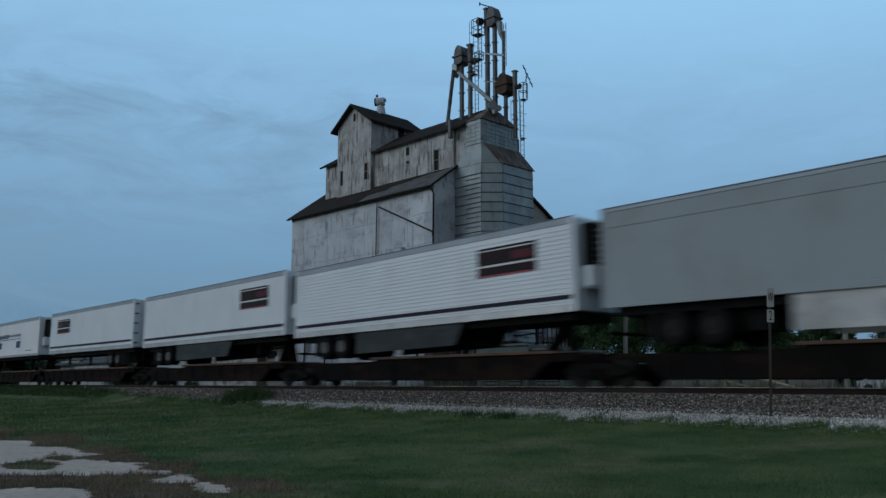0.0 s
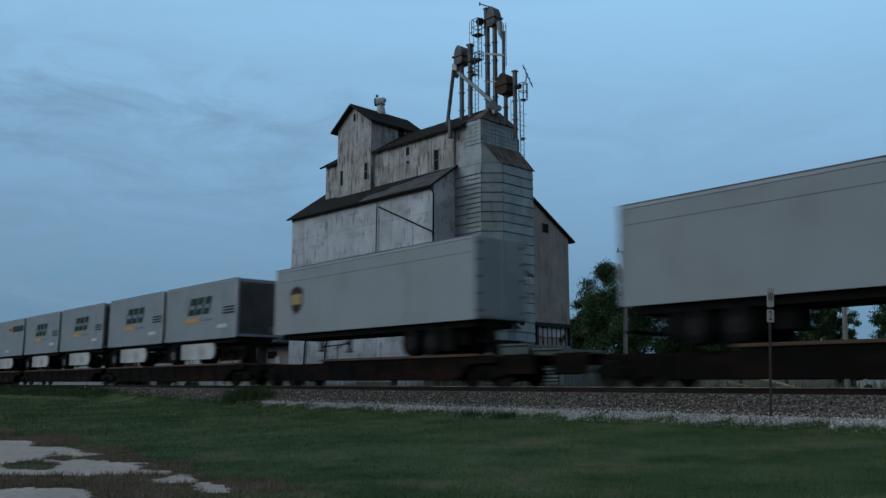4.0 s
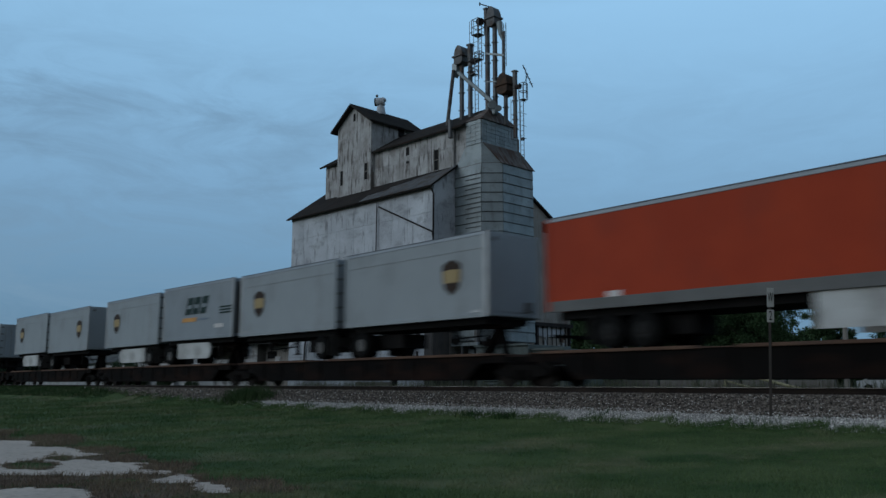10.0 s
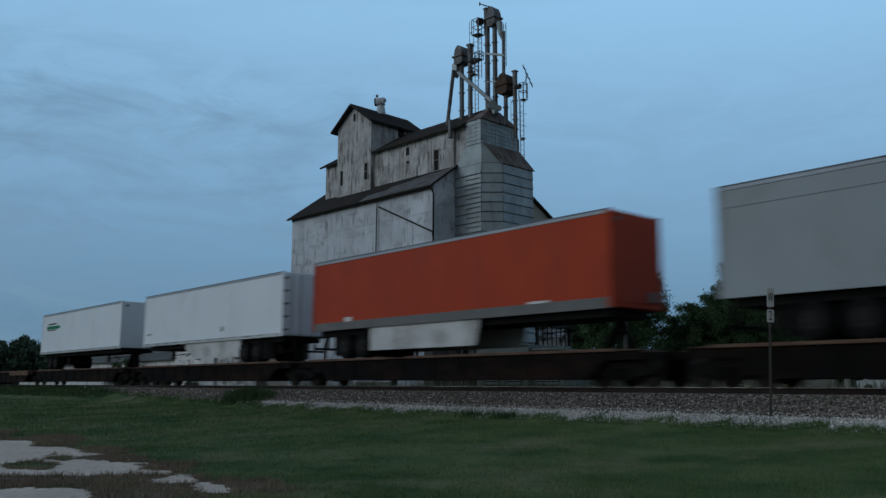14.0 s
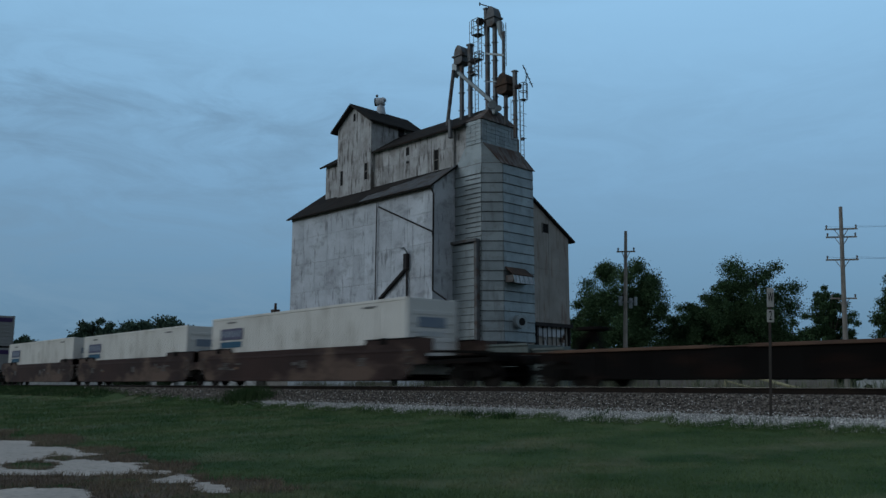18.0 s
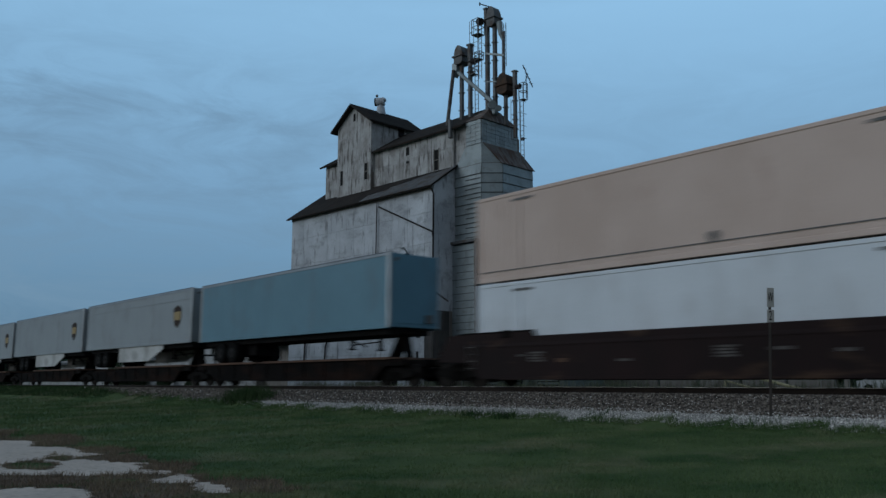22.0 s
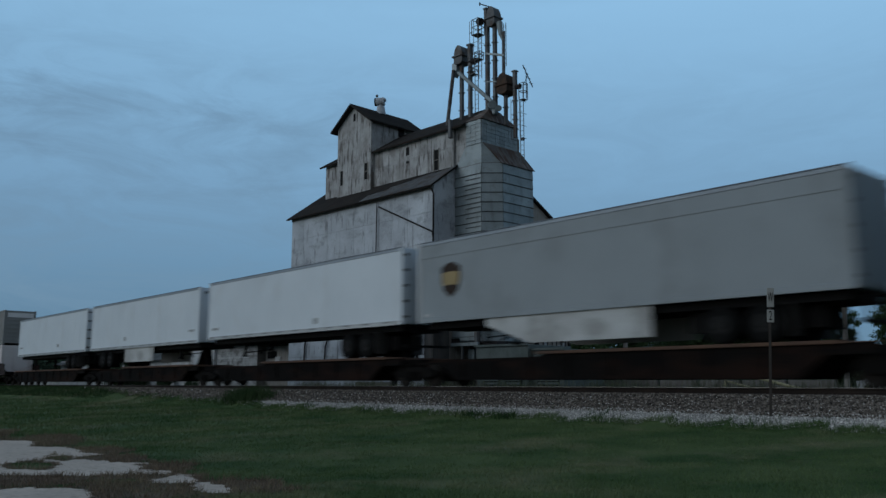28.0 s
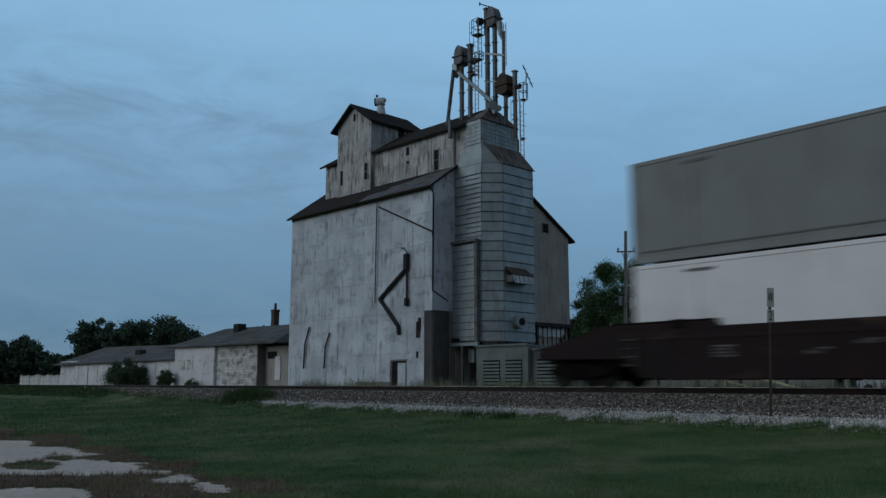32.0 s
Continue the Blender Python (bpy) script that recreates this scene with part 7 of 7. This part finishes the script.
        panel(t, "unit_number", "alu", n(0.5), n(1.2), 2.9, 3.02)
    if style in "UN":
        panel(t, "unit_number", "alu", n(0.4), n(0.75), 2.55, 2.65)
    MOVERS.append((t, c, lift_by - dip / 2, -math.degrees(math.atan2(dip, L))))
    return t


BOXLOOK = {"pale": ("box_pale", "pale grey container with a purple logo panel"), "cream": ("box_cream", "greyish cream container in a well car"), "white": ("box_white", "white steel shipping container"), "snow": ("box_snow", "cool white steel shipping container"), "grey": ("box_grey", "grey steel shipping container with purple logo panel"),
           "rose": ("box_rose", "pinkish-white container at the bottom of a double stack"),
           "pink": ("box_pink", "faded pinkish-beige container with rust-stained ends")}


def container(u0, u1, z0, style, extra="", label="", at=9.75, more=0.0):
    L, c = u1 - u0, (u0 + u1) / 2
    h, z1 = L / 2, z0 + (3.0 if z0 > 3 else 2.93) + more
    key, text = BOXLOOK[style]
    t = thing("shipping_container", pose(c, 0, 0), label or text, "container", "containers on the train")
    boxes("shell", t, key, (-h + 0.05, h - 0.018, -1.27, 1.27, z0 + 0.1, z1 - 0.03), bevel=0.015)
    for s in (-1, 1):
        for nm, za, zb in (("top_rail", z1 - 0.12, z1), ("bottom_rail", z0, z0 + 0.16)):
            bm = bmesh.new()
            box(bm, -h, h, min(s * 1.22, s * 1.3), max(s * 1.22, s * 1.3), za, zb, 0.012)
            part(nm, bm, key, t)
        for e in (-1, 1):
            bm = bmesh.new()
            box(bm, min(e * (h - 0.16), e * h), max(e * (h - 0.16), e * h), min(s * 1.16, s * 1.305), max(s * 1.16, s * 1.305), z0, z1, 0.012)
            part("corner_post", bm, key, t)
            bm = bmesh.new()
            xx = e * (h - 1.98)
            box(bm, xx - 0.09, xx + 0.09, min(s * 1.25, s * 1.303), max(s * 1.25, s * 1.303), z0, z1 - 0.02, 0.01)
            part("lifting_post", bm, key, t)
    # ribbed side plates
    bm = bmesh.new()
    x = -h + 0.45
    while x < h - 0.4:
        if abs(abs(x) - (h - 1.98)) > 0.2:
            box(bm, x, x + 0.12, -1.282, -1.268, z0 + 0.2, z1 - 0.16)
        x += 0.30
    part("side_ribs", bm, key, t)
    # front end with its cross ribs, rear doors
    bm = bmesh.new()
    flat = style in ("rose", "pink", "snow")
    if flat:
        box(bm, h - 0.018, h + 0.012, -1.12, 1.12, z0 + 0.2, z1 - 0.2, 0.01)
    else:
        for k in range(7):
            box(bm, h - 0.02, h + 0.012, -1.1, 1.1, z0 + 0.3 + k * 0.35, z0 + 0.46 + k * 0.35, 0.01)
    part("end_plate" if flat else "end_ribs", bm, "box_pale" if style == "grey" else key, t)
    end_doors(t, -h + 0.02, -1, z0, z1, key)
    if z0 > 3:
        for sx in (-1, 1):
            for sy in (-1, 1):
                boxes("corner_lock", t, "bogie", (sx * (h - 2.0) - 0.09, sx * (h - 2.0) + 0.09, sy * 1.17 - 0.07, sy * 1.17 + 0.07, z0 - 0.062, z0 + 0.02))
    dn = 0.3 if z0 < 1 else 0.0
    if extra == "purple" or extra == "purple_front":
        for nm, k, x0, x1, za, zb, lift in (("logo_panel", "purple", h - 2.5, h - 6.05, z1 - 1.36 - dn, z1 - 0.50 - dn, 0.010), ("logo_lettering", "white_mark", h - 5.0, h - 5.85, z1 - 1.12 - dn, z1 - 0.78 - dn, 0.014),
                                            ("logo_dot", "red_mark", h - 4.6, h - 5.0, z1 - 1.12 - dn, z1 - 0.72 - dn, 0.014), ("logo_line", "blue_grey", h - 2.8, h - 4.5, z1 - 0.94 - dn, z1 - 0.84 - dn, 0.014)):
            panel(t, nm, k, x0, x1, za, zb, y=-1.296, lift=lift)
        if extra == "purple_front":
            boxes("end_logo_panel", t, "purple", (h + 0.012, h + 0.02, -1.05, 1.1, z1 - 0.62, z1 - 0.22))
            boxes("end_logo_lettering", t, "white_mark", (h + 0.02, h + 0.026, -0.9, -0.3, z1 - 0.52, z1 - 0.32))
        else:
            boxes("end_panel", t, "box_white", (h + 0.012, h + 0.02, -1.05, 1.1, z1 - 0.62, z1 - 0.22))
    elif extra == "pale_logo":
        q = panel(t, "logo_panel", "faded_mark", h - 2.4, h - 6.2, z1 - 1.15, z1 - 0.48, y=-1.296, lift=0.010)
        panel(q, "logo_lettering", "purple_pale", h - 4.0, h - 4.9, z1 - 1.05, z1 - 0.58, y=-1.296, lift=0.014)
        boxes("end_panel", t, "box_white", (h + 0.012, h + 0.02, -1.05, 1.1, z1 - 0.62, z1 - 0.22))
    elif extra == "washed":
        q = panel(t, "logo_panel", "purple_pale", h - 2.4, h - 6.2, z1 - 1.30, z1 - 0.48, y=-1.296, lift=0.010)
        panel(q, "logo_lettering", "white_mark", h - 4.6, h - 6.1, z1 - 1.0, z1 - 0.56, y=-1.296, lift=0.014)
        panel(q, "logo_line", "purple", h - 3.4, h - 6.0, z1 - 1.28, z1 - 1.12, y=-1.296, lift=0.014)
        boxes("end_panel", t, "box_white", (h + 0.012, h + 0.02, -1.05, 1.1, z1 - 0.62, z1 - 0.22))
    elif extra == "blue":
        q = panel(t, "logo_panel", "slate", -h + 1.0, -h + 3.3, z1 - 1.15, z1 - 0.58, y=-1.296, lift=0.010)
        for k in range(5):
            panel(q, "logo_lettering", "blue_grey", -h + 1.2 + k * 0.4, -h + 1.42 + k * 0.4, z1 - 1.0, z1 - 0.7, y=-1.296, lift=0.013)
        panel(t, "logo_bar", "teal_bar", -h + 1.0, -h + 3.2, z1 - 1.54, z1 - 1.24, y=-1.296, lift=0.010)
        boxes("end_logo_panel", t, "blue_grey", (h + 0.012, h + 0.02, -0.75, 0.65, z1 - 1.15, z1 - 0.75))
        boxes("end_logo_bar", t, "skirt", (h + 0.012, h + 0.02, -0.75, 0.5, z1 - 1.5, z1 - 1.3))
    elif extra == "yellow":
        q = panel(t, "yellow_sticker", "yellow", -h + at, -h + at + 3.65, z1 - 1.32, z1 - 0.55, y=-1.296, lift=0.010, label="yellow sticker with unreadable lettering")
        panel(q, "sticker_edge", "letter", -h + at, -h + at + 3.65, z1 - 0.60, z1 - 0.56, y=-1.296, lift=0.013)
        panel(q, "sticker_edge", "letter", -h + at, -h + at + 3.65, z1 - 1.32, z1 - 1.28, y=-1.296, lift=0.013)
        for k in range(8):
            panel(q, "sticker_lettering", "brown", -h + at + 0.95 + k * 0.23, -h + at + 1.12 + k * 0.23, z1 - 1.02, z1 - 0.86, y=-1.296, lift=0.013)
        for za in (1.14, 0.78):
            panel(q, "sticker_line", "brown", -h + at + 0.7, -h + at + 2.95, z1 - za, z1 - za + 0.035, y=-1.296, lift=0.013)
        for xa in (0.15, 3.05):
            panel(q, "sticker_lettering", "brown", -h + at + xa, -h + at + xa + 0.4, z1 - 0.80, z1 - 0.72, y=-1.296, lift=0.013)
        boxes("end_sticker", t, "yellow", (h + 0.012, h + 0.02, -0.55, 0.75, z1 - 0.85, z1 - 0.42))
    if extra == "yellow" and style == "white" and u0 < -900:
        panel(t, "green_lettering", "teal_mark", -h + at + 0.1, -h + at + 3.5, z1 - 1.78, z1 - 1.48, y=-1.296, lift=0.010)
    if style == "pink":
        rr = random.Random(int(-u0))
        for k in range(18):
            yy = rr.choice((-1.08, -1.02, -0.95, -0.88, -0.7, 0.0, 0.5, 0.75, 0.9, 1.02)) + rr.uniform(-0.05, 0.05)
            lo, w = z0 + rr.uniform(0.16, 0.4), rr.uniform(0.05, 0.17)
            zt = lo + rr.uniform(0.3, 1.1) + (1.0 if abs(yy) > 0.65 else 0.0) * rr.uniform(0.2, 1.0)
            bm = bmesh.new()
            prism(bm, [(yy - w * 0.5, lo), (yy + w * 0.5, lo), (yy + w * 0.45, zt - 0.3), (yy + w * 0.1, zt), (yy - w * 0.3, zt - 0.12)], "x", h + 0.013, h + 0.016 + k * 0.0006)
            part("rust_streak", bm, "rust_streak", t)
        for k in range(15):
            xs = h - rr.choice((0.2, 0.24, 0.3, 0.45, 0.7, 1.0, 2.15)) - rr.uniform(0, 0.08)
            zt = z1 - rr.uniform(0.15, 1.2)
            slant(t, "rust_streak", "rust_streak", xs - rr.uniform(0.02, 0.06), xs, zt - rr.uniform(0.4, 1.3), zt, rr.uniform(-0.03, 0.03), y=-1.3, lift=0.009)
        panel(t, "rub_line", "grime", -h + 0.2, h - 0.2, z0 + 0.34, z0 + 0.37, y=-1.296, lift=0.012)
        bm = bmesh.new()
        prism(bm, [(h * 0.13 + (0.16 + 0.03 * math.sin(3 * q)) * math.cos(q), z0 + 0.50 + 0.17 * math.sin(q)) for q in [k * math.pi / 5 for k in range(10)]], "y", -1.304, -1.298)
        part("dent_mark", bm, "grime", t)
    if z0 > 3 and style != "pink":
        panel(t, "rub_line", "grime", -h + 0.2, h - 0.2, z0 + 0.30, z0 + 0.345, y=-1.296, lift=0.012)
    for x0 in (h - 2.0, -h + 2.6):
        panel(t, "unit_number", "grime", x0, x0 - 0.9, z1 - 0.32, z1 - 0.24, y=-1.296, lift=0.008)
    MOVERS.append((t, c, 0.0, 0.0))
    return t


# rear and front of every load along the line at the start; style; nose ahead or behind; skirt; refrigeration unit
TRAILERS = [
    (-15.7, 0.5, "N", 1, True, False), (-33.0, -16.7, "S", 1, False, True), (-50.2, -33.9, "S", 1, False, True), (-68.1, -51.9, "S", -1, False, False),
    (-87.35, -71.0, "A", 1, False, True), (-104.6, -88.4, "V", 1, True, True), (-122.0, -105.7, "G", 1, True, True), (-137.3, -123.4, "U", 1, False, False),
    (-157.1, -143.5, "U", -1, False, False), (-178.2, -169.8, "B", 1, True, False), (-169.3, -160.9, "B", 1, True, False),
    (-187.9, -179.4, "B", 1, True, False), (-196.8, -188.5, "B", 1, True, False), (-206.4, -197.4, "D", 1, True, False), (-215.1, -206.8, "D", -1, False, False),
    (-234.65, -218.5, "S", 1, False, True), (-252.2, -235.3, "W", 1, True, False), (-269.5, -252.9, "W", 1, False, False), (-286.7, -270.0, "V", 1, True, True),
    (-304.3, -288.2, "R", 1, True, False), (-323.6, -307.4, "R", 1, True, False),
    (-334.8, -326.3, "U", 1, False, False), (-343.9, -335.5, "U", -1, False, False), (-353.2, -344.7, "B", 1, True, False), (-362.2, -353.8, "U", -1, True, False),
    (-374.1, -365.6, "U", 1, False, False), (-383.05, -374.75, "U", -1, True, False), (-401.75, -388.0, "U", -1, False, False),
    (-420.4, -404.2, "W", -1, False, False), (-439.75, -423.5, "U", 1, True, False), (-459.5, -443.3, "R", 1, True, False),
    (-478.15, -462.1, "W", -1, True, False), (-498.15, -481.9, "K", 1, False, False),
    (-715.1, -698.6, "L", 1, False, False), (-732.5, -716.2, "U", 1, True, False), (-749.85, -733.4, "U", 1, True, False), (-766.7, -750.6, "U", 1, True, False),
    (-784.8, -771.0, "U", -1, False, False), (-804.4, -787.9, "K", 1, False, False), (-815.2, -806.5, "U", 1, False, False), (-823.95, -815.7, "U", -1, False, False),
    (-842.7, -834.5, "U", -1, False, False), (-862.3, -845.9, "U", 1, True, False), (-880.25, -864.15, "U", -1, True, False),
    (-897.6, -881.2, "W", -1, False, False), (-915.1, -898.7, "W", 1, True, False), (-932.15, -916.1, "W", -1, False, False),
]
SINGLES = [(-591.4, -575.2, 0.13), (-610.7, -594.4, 0.0), (-629.2, -612.9, 0.10)]     # the last: how much taller than the usual box
STACKS = [(-654.4, -638.2, "pale", "purple_front", "pale", "purple_front"), (-674.4, -658.0, "pink", "", "snow", "yellow"), (-693.6, -677.3, "pink", "", "snow", ""),
          (-953.5, -937.2, "pale", "washed", "rose", ""), (-973.2, -957.0, "grey", "purple", "white", "yellow"), (-992.7, -976.5, "grey", "pale_logo", "white", "yellow")]


def make_train():
    for u0, u1, style, nose, skirt, reefer in TRAILERS:
        trailer(u0, u1, style, nose, skirt, reefer, 5.46 if u0 == -420.4 else 5.44 if u0 == -897.6 else None)
    for u0, u1, more in SINGLES:
        container(u0, u1, 0.36, "cream", "blue", "greyish cream container with slate-blue logo panels in a well car", more=more)
    for u0, u1, top, te, low, le in STACKS:
        container(u0, u1, 0.54, low, le, "white container at the bottom of a double stack" if low in ("white", "snow") else "", 3.05 if u0 > -900 else 9.75)
        container(u0, u1, 3.53, top, te)
    # flat cars under the trailers: pairs of pups share a unit
    units, k = [], 0
    order = sorted(TRAILERS, key=lambda r: -r[1])
    while k < len(order):
        u0, u1 = order[k][:2]
        if u1 - u0 < 10 and k + 1 < len(order) and order[k + 1][1] - order[k + 1][0] < 10 and u0 - order[k + 1][1] < 1.0:
            k += 1
            u0 = order[k][0]
        if u1 == -834.5:                   # a lone pup on a car made for two
            u1 = -826.0
        units.append([u0, u1])
        k += 1
    units += [[-515.5, -500.7], [-531.9, -517.7], [-548.1, -535.1], [-567.6, -551.6]]
    units.sort(key=lambda r: -r[1])
    spans = []
    for i, (u0, u1) in enumerate(units):
        f = units[i - 1][0] - u1 if i else 1.4
        r = u0 - units[i + 1][1] if i + 1 < len(units) else 9
        spans.append((u0 - min(r / 2 - 0.08, 1.35), u1 + min(f / 2 - 0.08, 1.35), r, f))
    for i, (a, b, r, f) in enumerate(spans):
        bogies = []
        if r < 2.9:
            bogies.append(a - 0.1)
        else:
            bogies.append(a + 1.3)
        if f >= 2.9 or i == 0:
            bogies.append(b - 1.3)
        empty = -570 < a and b < -499
        behind = max(0.0, r / 2 - 1.75) if 2.9 <= r < 9 else 0.0
        ahead = max(0.0, f / 2 - 1.75) if 2.9 <= f < 9 and i else 0.0
        hitch = -(b - a) / 2 + (1.6 if empty else 2.6) if empty or b > -826 and b < -824 else (b - a) / 2 - 2.0
        car = spine_car(a, b, bogies, hitch_at=(hitch,), folded=empty, ahead=ahead, behind=behind)
        if r >= 2.9:
            coupler(car, -(b - a) / 2 - behind, -1)
        if f >= 2.9:
            coupler(car, (b - a) / 2 + ahead, 1)
    # well cars
    loads = [(u0, u1, "well_tan") for u0, u1, _ in SINGLES] + [(s[0], s[1], "well") for s in STACKS]
    random.seed(31)
    for i, (u0, u1, key) in enumerate(loads):
        a, b = u0 - 1.5, u1 + 1.5
        marks = []
        h = (b - a) / 2
        for k in range(5):
            x = random.uniform(-h + 2.6, h - 3.2)
            z = random.uniform(0.75, 1.12)
            marks.append((x, x + random.uniform(0.3, 0.6), z, z + random.uniform(0.05, 0.13), "deck_tan" if k == 1 else "stencil"))
        for x in (-h + 3.2 + 0.3 * (i % 3), h * 0.08, h - 4.4):            # stencilled data blocks in lines
            for k in range(4):
                marks.append((x, x + 0.62 - 0.07 * (k % 3), 0.80 + k * 0.085, 0.855 + k * 0.085, "stencil"))
        if i in (6, 7, 8):
            marks.append({6: (h - 10.5, h - 3.9, 0.42, 1.27, "skirt"), 7: (0.3, 5.2, 0.42, 1.27, "graffiti_b"), 8: (h - 8.5, h - 2.6, 0.40, 1.27, "graffiti_a")}[i])
        fore, back = {0: 3.4, 3: 2.7, 6: 0.9}, {2: 2.7, 5: 0.9, 8: 2.7}
        last = i in (2, 5, 8)
        first = i in (0, 3, 6)
        well_car(a + (0.3 if last else -0.1), b + (-0.1 if first else 0.15), ([a + 0.1] if not last else [a + 0.8 - back[i] * 0.6]) + ([b - 0.8 + fore[i] * 0.75] if first else []), key, marks, fore.get(i, 0), back.get(i, 0))


make_train()


def motions():
    for ob, c, rise, tilt in MOVERS:
        walk(ob, [(0.0, pose(c, 0, rise, 0, tilt, 0)), (END, pose(c + SPEED * END, 0, rise, 0, tilt, 0))])


motions()
